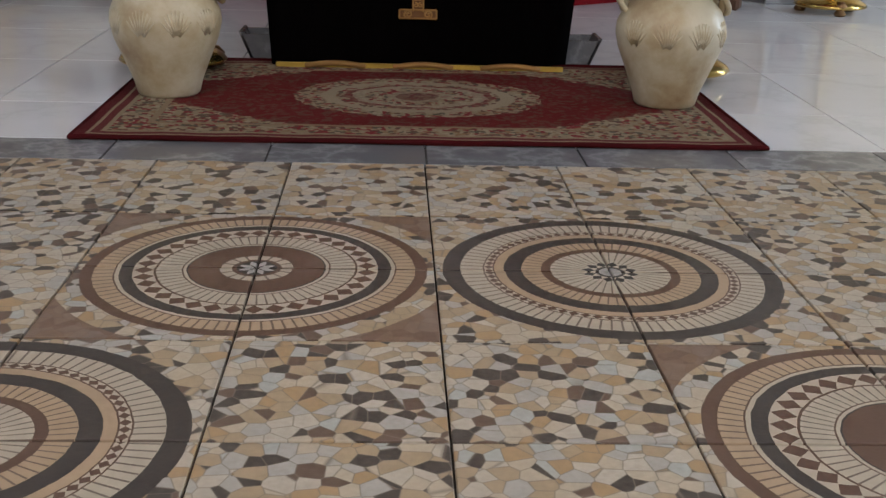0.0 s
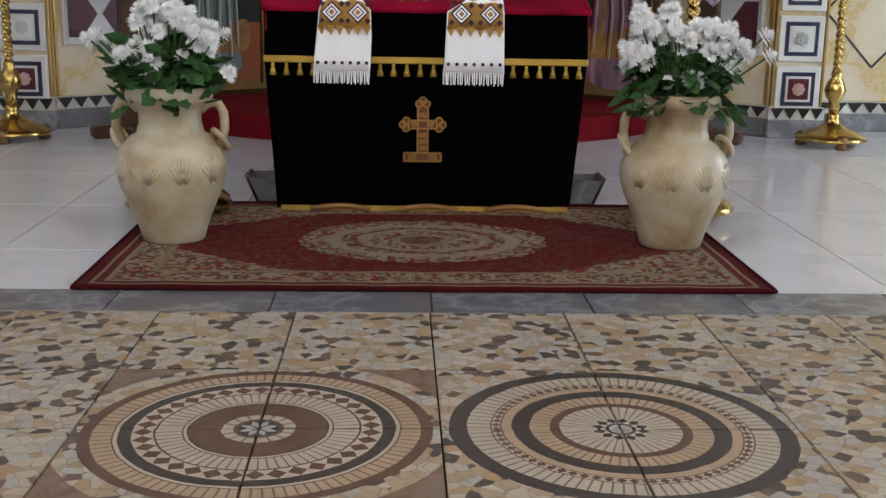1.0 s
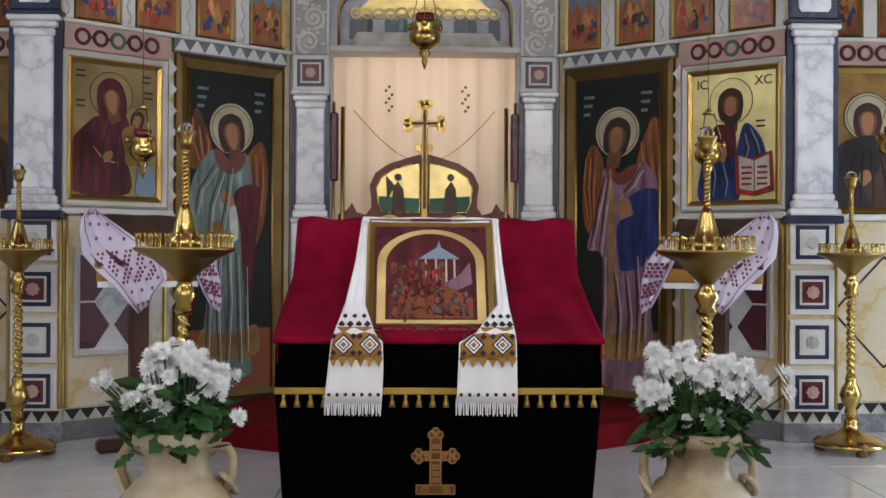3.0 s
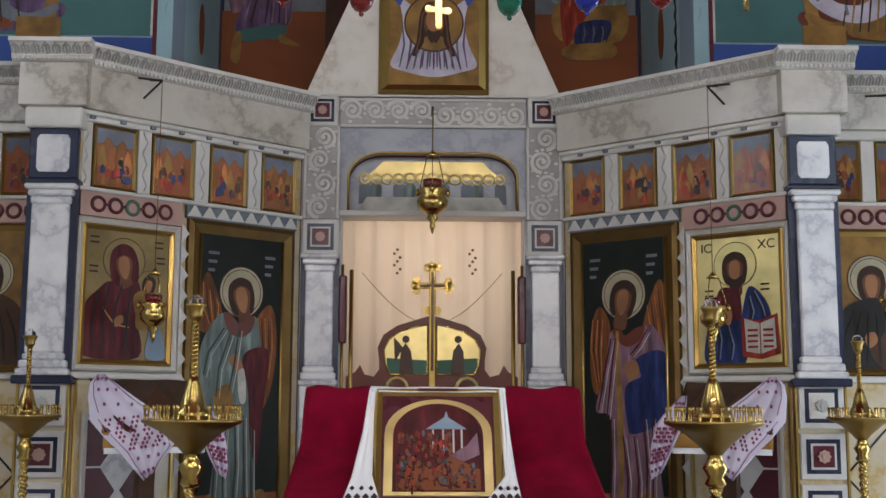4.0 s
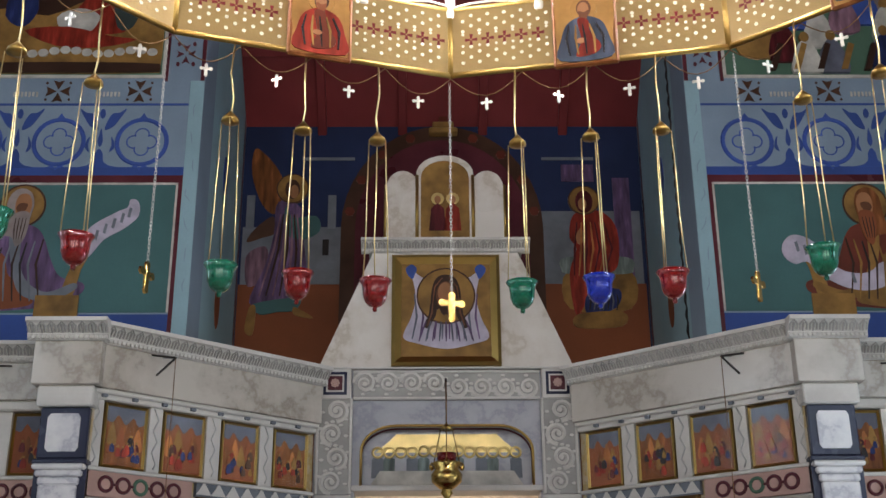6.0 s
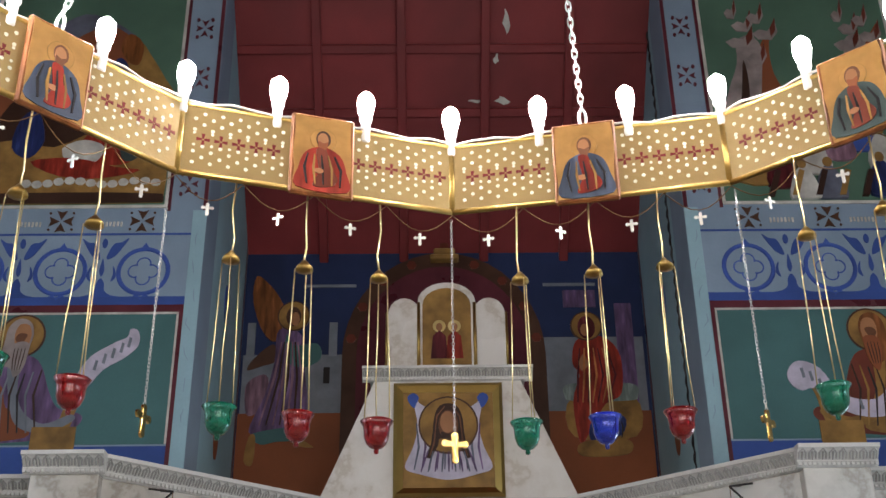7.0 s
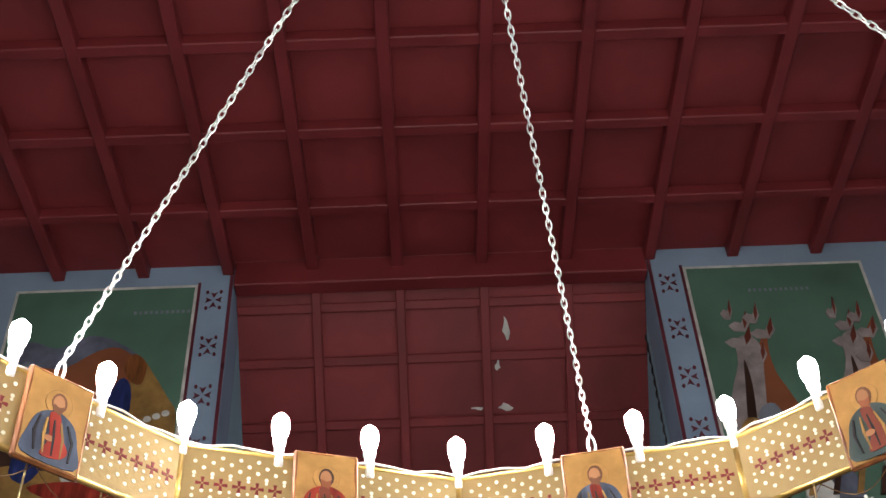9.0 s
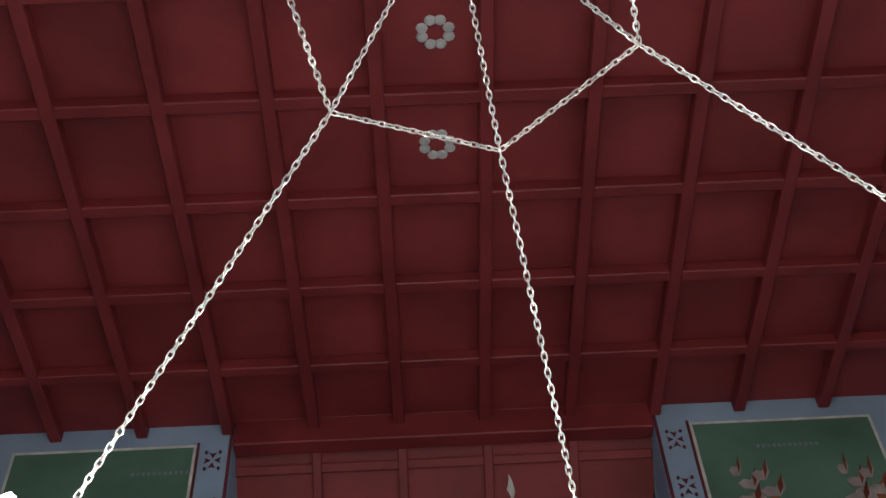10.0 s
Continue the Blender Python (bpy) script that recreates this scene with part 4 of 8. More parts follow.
# coffered ceiling: panels, beams both ways, pale rosettes; the chancel part slopes down to its back wall
bm = bmesh.new()
add_box(bm, -6.8, 6.8, -7.3, WALL_Y + 0.5, CEIL_Z, CEIL_Z + 0.2)
ceiling = tagged(part("ceiling", bm, M_CEIL), "dark red coffered wooden ceiling", "ceiling", kind="structure")
bm = bmesh.new()
for k in range(-8, 9):
    x = 0.005 + 0.45 + 0.9 * (k - 1)
    add_box(bm, x - 0.06, x + 0.06, -7.2, WALL_Y - 0.001, CEIL_Z - 0.15, CEIL_Z - 0.002, 0.012)
for k in range(-15, 3):
    y = 7.32 + 1.05 * k
    add_box(bm, -6.7, 6.7, y - 0.06, y + 0.06, CEIL_Z - 0.14, CEIL_Z - 0.004, 0.012)
add_box(bm, XC - 2.19, XC + 2.19, WALL_Y - 0.06, WALL_Y + 0.14, CEIL_Z - 0.33, CEIL_Z - 0.006, 0.015)
part("beams", bm, M_BEAM, ceiling, "dull red ceiling beams")
for cx, cy in ((0.05, 4.67), (0.04, 5.77)):
    bm = bmesh.new()
    for j in range(4):
        for fl in (-1, 1):
            a = math.pi / 2 * j + fl * 0.36
            add_lathe(bm, [(0.050, CEIL_Z - 0.012), (0.036, CEIL_Z - 0.03), (0.01, CEIL_Z - 0.034)], 8, cx + 0.115 * math.cos(a), cy + 0.115 * math.sin(a))
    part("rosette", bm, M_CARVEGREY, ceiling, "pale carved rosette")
slope = math.degrees(math.atan2(7.44 - 9.72, 11.6 - 9.42))
sl = thing("ceiling_chancel", XC, 9.42, 9.72, 0, "dark red sloping boarded chancel ceiling with peeling paint", "ceiling", kind="structure")
sl.matrix_basis = sl.matrix_basis @ pose(0, 0, 0, slope)
box("panel", sl, M_CEIL, -2.3, 2.3, -0.25, 3.5, 0, 0.1, 0)
bm = bmesh.new()
for k in range(-2, 3):
    x = -XC + 0.475 + 0.9 * k
    if abs(x) < 2.15:
        add_box(bm, x - 0.05, x + 0.05, 0, 3.4, -0.075, -0.002, 0.01)
for y in (0.28, 0.86, 1.55, 2.3):
    add_box(bm, -2.19, 2.19, y - 0.05, y + 0.05, -0.055, -0.002, 0.01)
part("beams", bm, M_CEIL, sl)
for x, y, dx, dy in ((0.68, 0.56, 0.045, 0.15), (1.11, 0.90, 0.17, 0.02), (0.58, 0.97, 0.035, 0.07), (0.65, 1.42, 0.09, 0.05), (0.36, 1.43, 0.09, 0.02)):
    bm = bmesh.new()
    ring = [bm.verts.new((x + dx * math.cos(a) * (0.75 + 0.35 * math.sin(3.1 * a + x * 9)), y + dy * math.sin(a) * (0.8 + 0.3 * math.cos(2.3 * a + y * 7)), -0.012)) for a in [j * math.pi / 7 for j in range(14)]]
    bm.faces.new(ring)
    ext = bmesh.ops.extrude_face_region(bm, geom=bm.faces[:])
    bmesh.ops.translate(bm, vec=(0, 0, 0.006), verts=[v for v in ext["geom"] if isinstance(v, bmesh.types.BMVert)])
    part("peeled_patch", bm, M_WHITE, sl)


# ---- icons, as plain flat shapes ----
def painted_head(ico, cx, cz, s, y, tilt=0.0, hair=None, halo=None, veil=False):
    """Halo with a dark rim, hair or veil, and a plain brown face."""
    hair = hair or M_HAIR
    slab("halo_rim", ico, M_HAIR, disc(cx, cz, 0.212 * s, 36), y - 0.0012, y)
    slab("halo", ico, halo or M_HALO, disc(cx, cz, 0.204 * s, 36), y - 0.002, y)
    if halo is None:
        slab("halo_line", ico, M_HAIR, disc(cx, cz, 0.186 * s, 36), y - 0.0026, y)
        slab("halo", ico, M_HALO, disc(cx, cz, 0.180 * s, 36), y - 0.0032, y)
    c, n = math.cos(tilt), math.sin(tilt)

    def t(pts):
        return [(1.16 * s * (x * c - z * n), 1.16 * s * (x * n + z * c) - 0.035 * s) for x, z in pts]
    if veil:
        painted("veil", ico, hair, cx, cz, t([(0, 0.165), (0.09, 0.12), (0.125, 0.0), (0.115, -0.12), (0.10, -0.24), (-0.10, -0.24), (-0.12, -0.12), (-0.125, 0.0), (-0.09, 0.12)]), y, 0.0044)
    else:
        painted("hair", ico, hair, cx, cz, t([(0, 0.135), (0.08, 0.10), (0.105, 0.02), (0.095, -0.07), (0.06, -0.13), (-0.06, -0.13), (-0.10, -0.08), (-0.11, 0.02), (-0.08, 0.10)]), y, 0.0044)
    painted("neck", ico, M_FLESHDARK, cx, cz, t([(-0.035, -0.08), (0.04, -0.08), (0.05, -0.21), (-0.045, -0.21)]), y, 0.0050)
    painted("head", ico, M_FLESHDARK, cx, cz, t([(0.0, 0.075), (0.062, 0.04), (0.066, -0.03), (0.035, -0.12), (0.0, -0.14), (-0.035, -0.12), (-0.066, -0.03), (-0.062, 0.04)]), y, 0.0056)
    painted("head", ico, M_SKIN, cx, cz, t([(0.005, 0.065), (0.04, 0.04), (0.044, -0.03), (0.022, -0.10), (0.0, -0.12), (-0.03, -0.09), (-0.05, -0.02), (-0.04, 0.045)]), y, 0.0062)


def door_angel(ico, cx, cz, side, y):
    """The winged figure of a side door, as plain layered shapes."""
    if side < 0:
        painted("wing_shape", ico, M_FEATHER, cx, cz, [(-0.39, -0.31), (-0.38, 0.02), (-0.32, 0.14), (-0.25, 0.03), (-0.18, -0.19), (-0.27, -0.32)], y, 0.0010)
        painted("wing_shape", ico, M_FEATHER, cx, cz, [(0.11, -0.32), (0.18, -0.17), (0.28, -0.09), (0.34, -0.22), (0.35, -0.49), (0.30, -0.80), (0.20, -0.96), (0.17, -0.60)], y, 0.0010)
        for k in range(5):
            stroke("feather", ico, M_HAIR if k % 2 else M_ORANGE, cx, cz, [(0.16 + 0.035 * k, -0.20), (0.19 + 0.03 * k, -0.45), (0.17 + 0.028 * k, -0.82 + 0.03 * k)], 0.006, y, 0.0018)
            stroke("feather", ico, M_HAIR if k % 2 else M_ORANGE, cx, cz, [(-0.36 + 0.03 * k, 0.06 - 0.03 * k), (-0.355 + 0.035 * k, -0.12), (-0.30 + 0.02 * k, -0.27)], 0.006, y, 0.0018)
        painted_head(ico, cx, cz, 1.0, y, 0.18)
        painted("robe", ico, M_GREENP, cx, cz, [(-0.16, -0.18), (-0.01, -0.31), (0.13, -0.19), (0.19, -0.39), (0.20, -0.67), (0.19, -1.08), (0.15, -1.69), (0.18, -2.00), (-0.28, -2.00), (-0.26, -1.69), (-0.22, -1.21), (-0.32, -0.89), (-0.40, -0.72), (-0.37, -0.46), (-0.27, -0.27)], y, 0.0068)
        painted("mantle", ico, M_PLUM, cx, cz, [(0.02, -0.54), (0.14, -0.45), (0.27, -0.48), (0.25, -0.77), (0.22, -1.04), (0.18, -1.40), (0.11, -1.21), (0.08, -0.80)], y, 0.0082)
        painted("sleeve", ico, M_OCHRE, cx, cz, [(-0.23, -0.82), (-0.11, -0.75), (-0.06, -0.90), (-0.11, -1.06), (-0.22, -0.97)], y, 0.0082)
        painted("collar", ico, M_GATEWOOD, cx, cz, [(-0.17, -0.19), (-0.11, -0.18), (-0.01, -0.26), (0.08, -0.19), (0.13, -0.22), (0.09, -0.32), (-0.01, -0.37), (-0.12, -0.32)], y, 0.0078)
        painted("hand", ico, M_SKIN, cx, cz, [(-0.11, -0.55), (-0.04, -0.51), (0.02, -0.60), (-0.04, -0.64)], y, 0.0092)
        painted("scroll", ico, M_WHITE, cx, cz, [(-0.02, -0.64), (0.04, -0.64), (0.06, -0.88), (-0.00, -0.88)], y, 0.0088)
        dark, pale = M_FOLDDARK, M_WHITE
        lines = [[(-0.16, -0.30), (-0.30, -0.50), (-0.34, -0.68)], [(-0.10, -0.34), (-0.20, -0.62), (-0.22, -0.85)], [(-0.02, -0.30), (-0.06, -0.60), (-0.10, -0.80)], [(-0.2, -1.0), (-0.22, -1.5), (-0.24, -1.9)], [(-0.12, -1.0), (-0.14, -1.4), (-0.12, -1.85)],
                 [(-0.04, -0.95), (-0.02, -1.4), (-0.05, -1.9)], [(0.04, -1.0), (0.06, -1.5), (0.08, -1.9)], [(0.12, -1.1), (0.13, -1.5), (0.14, -1.8)]]
    else:
        painted("wing_shape", ico, M_FEATHER, cx, cz, [(-0.13, -0.27), (-0.23, -0.09), (-0.31, -0.25), (-0.33, -0.59), (-0.28, -0.82), (-0.17, -0.68)], y, 0.0010)
        painted("wing_shape", ico, M_FEATHER, cx, cz, [(0.18, -0.29), (0.27, 0.00), (0.35, 0.10), (0.42, -0.12), (0.43, -0.57), (0.30, -0.46)], y, 0.0010)
        for k in range(5):
            stroke("feather", ico, M_HAIR if k % 2 else M_ORANGE, cx, cz, [(-0.20 - 0.025 * k, -0.2), (-0.22 - 0.025 * k, -0.45), (-0.22 - 0.012 * k, -0.72)], 0.006, y, 0.0018)
            stroke("feather", ico, M_HAIR if k % 2 else M_ORANGE, cx, cz, [(0.22 + 0.035 * k, -0.1 + 0.04 * k), (0.25 + 0.035 * k, -0.28), (0.29 + 0.028 * k, -0.46)], 0.006, y, 0.0018)
        painted_head(ico, cx, cz, 1.0, y, -0.18)
        painted("robe", ico, M_LILAC, cx, cz, [(-0.12, -0.30), (0.01, -0.37), (0.15, -0.30), (0.27, -0.27), (0.39, -0.52), (0.30, -0.95), (0.31, -1.38), (0.33, -2.05), (-0.15, -2.05), (-0.14, -1.52), (-0.13, -1.02), (-0.28, -0.95), (-0.19, -0.66)], y, 0.0068)
        painted("mantle", ico, M_BLUE, cx, cz, [(0.09, -0.56), (0.26, -0.47), (0.40, -0.52), (0.40, -0.82), (0.32, -1.04), (0.08, -1.14), (0.02, -1.05), (0.01, -0.76), (0.16, -0.67)], y, 0.0082)
        painted("collar", ico, M_GATEWOOD, cx, cz, [(-0.11, -0.30), (-0.04, -0.28), (0.01, -0.34), (0.12, -0.28), (0.20, -0.28), (0.14, -0.39), (0.01, -0.43)], y, 0.0078)
        painted("hand", ico, M_SKIN, cx, cz, [(0.00, -0.59), (0.10, -0.54), (0.14, -0.64), (0.05, -0.71)], y, 0.0092)
        stroke("stole", ico, M_OCHRE, cx, cz, [(-0.06, -0.3), (-0.05, -0.8), (-0.04, -1.2), (-0.05, -1.7)], 0.028, y, 0.0076)
        dark, pale = M_PLUM, M_WHITE
        lines = [[(-0.12, -0.36), (-0.19, -0.65), (-0.25, -0.95)], [(-0.08, -0.36), (-0.13, -0.7), (-0.17, -1.0)], [(-0.13, -1.0), (-0.13, -1.4), (-0.15, -1.8)], [(0.22, -0.30), (0.14, -0.42), (0.06, -0.5)], [(-0.02, -1.15), (0.02, -1.5), (0.0, -1.85)],
                 [(0.08, -1.15), (0.12, -1.5), (0.1, -1.85)], [(0.17, -1.0), (0.2, -1.4), (0.18, -1.8)], [(0.25, -1.0), (0.26, -1.3), (0.24, -1.7)]]
    painted("hem", ico, M_OCHRE, cx, cz, [(-0.28, -1.62), (-0.1, -1.66), (0.08, -1.64), (0.25, -1.60), (0.26, -1.82), (0.05, -1.86), (-0.28, -1.84)], y, 0.0090)
    for k, ln in enumerate(lines):
        stroke("fold", ico, dark, cx, cz, ln, 0.009, y, 0.0094 + 0.0001 * k)
        stroke("fold", ico, pale, cx, cz, [(x + 0.03, z - 0.02) for x, z in ln], 0.004, y, 0.0100 + 0.0001 * k)


def saint(ico, x, z, s, robe, mantle, y, halo=None, seed=1):
    """A plain half-figure with a halo, robe, mantle and a few painted folds."""
    painted_head(ico, x, z, s, y, 0.0, None, halo)
    painted("robe", ico, robe, x, z, [(s * a, s * b) for a, b in [(-0.06, -0.17), (0.06, -0.17), (0.24, -0.25), (0.34, -0.45), (0.38, -0.80), (-0.38, -0.80), (-0.34, -0.45), (-0.24, -0.25)]], y, 0.0068)
    painted("mantle", ico, mantle, x, z, [(s * a, s * b) for a, b in [(0.08, -0.18), (0.25, -0.26), (0.34, -0.46), (0.36, -0.78), (0.08, -0.78), (-0.04, -0.60), (0.10, -0.45)]], y, 0.0078)
    painted("hand", ico, M_SKIN, x, z, [(s * a, s * b) for a, b in [(-0.08, -0.50), (0.0, -0.46), (0.03, -0.54), (-0.05, -0.60)]], y, 0.0090)
    for k in range(6):
        fx = (-0.28 + 0.11 * k) * s
        stroke("fold", ico, M_BLACKISH, x, z, [(fx * 0.6, -0.3 * s), (fx * 0.9, -0.5 * s), (fx, -0.74 * s)], 0.010 * s, y, 0.0094)


def scene_icon(ico, x0, x1, z0, z1, y, seed):
    """A small festival icon: warm ground, dusky sky, hills and groups of standing figures as plain patches."""
    rnd = random.Random(seed)
    w, h = x1 - x0, z1 - z0
    slab("ground", ico, M_EARTH if seed % 3 else M_FEATHER, rect(x0, x1, z0, z1), y - 0.002, y)
    slab("sky", ico, M_DUSK, smooth_outline([(x0, z0 + 0.80 * h), (x0 + 0.15 * w, z0 + 0.72 * h), (x0 + 0.3 * w, z0 + 0.86 * h), (x0 + 0.5 * w, z0 + 0.70 * h), (x0 + 0.7 * w, z0 + 0.84 * h), (x0 + 0.85 * w, z0 + 0.70 * h), (x1, z0 + 0.8 * h)], 4)[:-4] + [(x1, z1), (x0, z1)], y - 0.003, y)
    for k in range(4):
        cx, cz = x0 + w * (0.16 + 0.22 * k + rnd.uniform(-0.04, 0.04)), z0 + h * rnd.uniform(0.45, 0.62)
        painted("hill", ico, (M_ORANGE, M_OCHRE, M_EARTH, M_FEATHER)[(k + seed) % 4], cx, cz, [(-0.12 * w, -0.2 * h), (-0.08 * w, 0.05 * h), (-0.01 * w, 0.17 * h), (0.06 * w, 0.06 * h), (0.12 * w, -0.2 * h)], y, 0.0036 + 0.0003 * k)
    for k in range(15):
        cx, cz = x0 + w * rnd.uniform(0.12, 0.88), z0 + h * rnd.uniform(0.14, 0.48)
        r = w * rnd.uniform(0.05, 0.075)
        mm = rnd.choice((M_RED, M_PLUM, M_RED, M_EARTH, M_WOOD, M_BLUE, M_OCHRE, M_RED, M_BLACKISH))
        painted("figure_patch", ico, mm, cx, cz, [(-r, -2.0 * r), (-0.9 * r, 0.3 * r), (0, 1.4 * r), (0.9 * r, 0.2 * r), (r, -2.0 * r)], y, 0.005 + 0.0004 * k)
        slab("head_patch", ico, M_OCHRE, disc(cx, cz + 1.75 * r, 0.5 * r, 8), y - 0.0052 - 0.0004 * k, y)


def letters(name, parent, material, word, x, y, z, size):
    """Flat painted capitals, upright on a panel that looks to -y."""
    cu = bpy.data.curves.new(name, "FONT")
    cu.body, cu.size, cu.extrude = word, size * U, 0.0012
    tmp = bpy.data.objects.new(name, cu)
    me = bpy.data.meshes.new_from_object(tmp)
    bpy.data.objects.remove(tmp)
    me.materials.clear()
    me.materials.append(material)
    ob = new(name, me)
    ob.parent = parent
    ob.matrix_basis = pose(x * U, y * U, z * U, 90, 0, 0)
    return ob


def icon_thing(name, parent_m, x0, x1, z0, z1, label, fw=0.035, frame_m=M_GOLD, ground=M_GOLDLEAF, depth=0.05, group=""):
    """An icon with its moulded frame; parent_m is the pose of the wall that it hangs on, coordinates are on that wall."""
    ob = thing(name, 0, 0, 0, 0, label, "icon", group)
    ob.matrix_basis = parent_m.copy()
    frame_of("frame", ob, frame_m, x0, x1, z0, z1, fw, -depth, 0)
    box("panel", ob, ground, x0 + fw * 0.9, x1 - fw * 0.9, -depth * 0.4, -0.002, z0 + fw * 0.9, z1 - fw * 0.9, 0.0)
    return ob


# ---- the icon screen ----
WING = 2.02
WING_DEG = 41.2


def triangles(name, parent, material, x0, x1, z0, z1, n, y, down=False):
    d = (x1 - x0) / n
    src = None
    for k in range(n):
        a = x0 + d * k
        if src is None:
            pts = [(0, z1), (d, z1), (d / 2, z0)] if down else [(0, z0), (d, z0), (d / 2, z1)]
            src = slab(name, parent, material, pts, y - 0.008, y)
            src.matrix_basis = pose(a * U, 0, 0)
        else:
            again(src, parent, a)


def rosette_block(parent, x, z, s, y, name="rosette_block", fill=M_MAROON, outer=M_NAVY):
    """A square coffer: pale frame, dark band, white band, coloured field and a carved rosette."""
    b = box(name, parent, M_CARVED, x - s / 2, x + s / 2, y - 0.02, y + 0.04, z - s / 2, z + s / 2, 0.008)
    for k, (q, mm) in enumerate(((0.74, outer), (0.56, M_CARVED), (0.46, fill))):
        box("inset", b, mm, x - s * q / 2, x + s * q / 2, y - 0.024 - 0.004 * k, y - 0.018, z - s * q / 2, z + s * q / 2, 0.0)
    bm = bmesh.new()
    for j in range(8):
        a = j * math.pi / 4
        add_prism(bm, disc(x + s * 0.10 * math.cos(a), z + s * 0.10 * math.sin(a), s * 0.045, 7), y - 0.046, y - 0.03)
    add_prism(bm, disc(x, z, s * 0.06, 10), y - 0.05, y - 0.03)
    part("rosette", bm, M_PINK if fill is M_MAROON else M_SILVER, b)
    return b


def carved_cornice(parent, x0, x1, z0, z1, y, name="cornice", ends=0.0):
    """A moulded white cornice with a row of carved leaves and beads."""
    h = z1 - z0
    bm = bmesh.new()
    prof = [(0, 0), (-0.03, 0), (-0.05, 0.25), (-0.045, 0.3), (-0.10, 0.75), (-0.13, 0.8), (-0.13, 1.0), (0, 1.0)]
    a = [bm.verts.new((x0, y + py, z0 + pz * h)) for py, pz in prof]
    b = [bm.verts.new((x1, y + py, z0 + pz * h)) for py, pz in prof]
    for k in range(len(prof)):
        bm.faces.new((a[k], a[(k + 1) % len(prof)], b[(k + 1) % len(prof)], b[k]))
    bm.faces.new(a)
    bm.faces.new(b)
    bmesh.ops.recalc_face_normals(bm, faces=bm.faces)
    c = part(name, bm, M_CARVED, parent)
    bm = bmesh.new()
    n = max(2, int((x1 - x0) / 0.075))
    for k in range(n):
        cx = x0 + (k + 0.5) * (x1 - x0) / n
        add_tube(bm, [(cx - 0.024, y - 0.065, z0 + 0.34 * h), (cx - 0.026, y - 0.09, z0 + 0.60 * h), (cx, y - 0.115, z0 + 0.76 * h), (cx + 0.026, y - 0.09, z0 + 0.60 * h), (cx + 0.024, y - 0.065, z0 + 0.34 * h)], 0.009, 4)
        add_tube(bm, [(cx, y - 0.055, z0 + 0.3 * h), (cx, y - 0.10, z0 + 0.66 * h)], [0.006, 0.012], 4)
    # Leaves are grey: the dark gaps between them are put into their colour.
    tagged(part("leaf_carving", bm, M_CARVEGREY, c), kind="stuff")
    bm = bmesh.new()
    n = max(2, int((x1 - x0) / 0.035))
    for k in range(n):
        cx = x0 + (k + 0.5) * (x1 - x0) / n
        add_box(bm, cx - 0.011, cx + 0.011, y - 0.062, y - 0.03, z0 + 0.03 * h, z0 + 0.18 * h)
    tagged(part("bead_carving", bm, M_CARVED, c), kind="stuff")
    return c


def scroll_panel(parent, x0, x1, z0, z1, y, along="z"):
    """A panel with a running leaf scroll carved in relief between beaded edges; the recess shade is put into its grey
    ground.
    """
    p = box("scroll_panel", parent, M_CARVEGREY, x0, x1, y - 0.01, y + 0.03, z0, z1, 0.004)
    w, h = x1 - x0, z1 - z0
    wide, length = (w, h) if along == "z" else (h, w)
    n = max(2, round(length / (wide * 0.74)))
    step = length / n

    def at(u, v):
        return ((x0 + x1) / 2 + u, z0 + v) if along == "z" else (x0 + v, (z0 + z1) / 2 + u)

    bm = bmesh.new()
    for k in range(n):
        fl = (1 if k % 2 else -1) if along == "z" else (1 if k < n / 2 else -1)
        cu, cv = 0.02 * fl, (k + 0.5) * step
        pts = spiral(0, 0, min(wide * 0.36, step * 0.47), 1.75, 0, 1, -math.pi / 2)
        turn = [at(cu + fl * q[0], cv + q[2]) for q in pts]
        m = len(turn)
        add_tube(bm, [(x, y - 0.013, z) for x, z in turn], [0.023 - 0.009 * j / m for j in range(m)], 5)
        ex, ez = turn[-1]
        add_prism(bm, disc(ex, ez, 0.022, 8), y - 0.034, y - 0.008)
        for j, a in enumerate((0.5, 1.2, 2.3, 3.3, 4.4, 5.4)):  # leaves off the stem
            r = wide * (0.40 if j % 2 else 0.37)
            lx, lz = at(cu + fl * r * math.cos(a), cv + min(r, step * 0.5) * math.sin(a))
            if x0 + 0.03 < lx < x1 - 0.03 and z0 + 0.03 < lz < z1 - 0.03:
                add_prism(bm, disc(lx, lz, 0.020, 6, 0.013, a), y - 0.026 - 0.001 * (j % 2), y - 0.008)
    bmesh.ops.recalc_face_normals(bm, faces=bm.faces)
    part("scroll_relief", bm, M_CARVED, p)
    bm = bmesh.new()
    e = 0.024
    for a in ((x0, x0 + e, z0, z1), (x1 - e, x1, z0, z1)) if along == "z" else ((x0, x1, z0, z0 + e), (x0, x1, z1 - e, z1)):
        add_box(bm, a[0], a[1], y - 0.030, y - 0.008, a[2], a[3], 0.006)
    part("bead_edge", bm, M_CARVED, p)
    return p


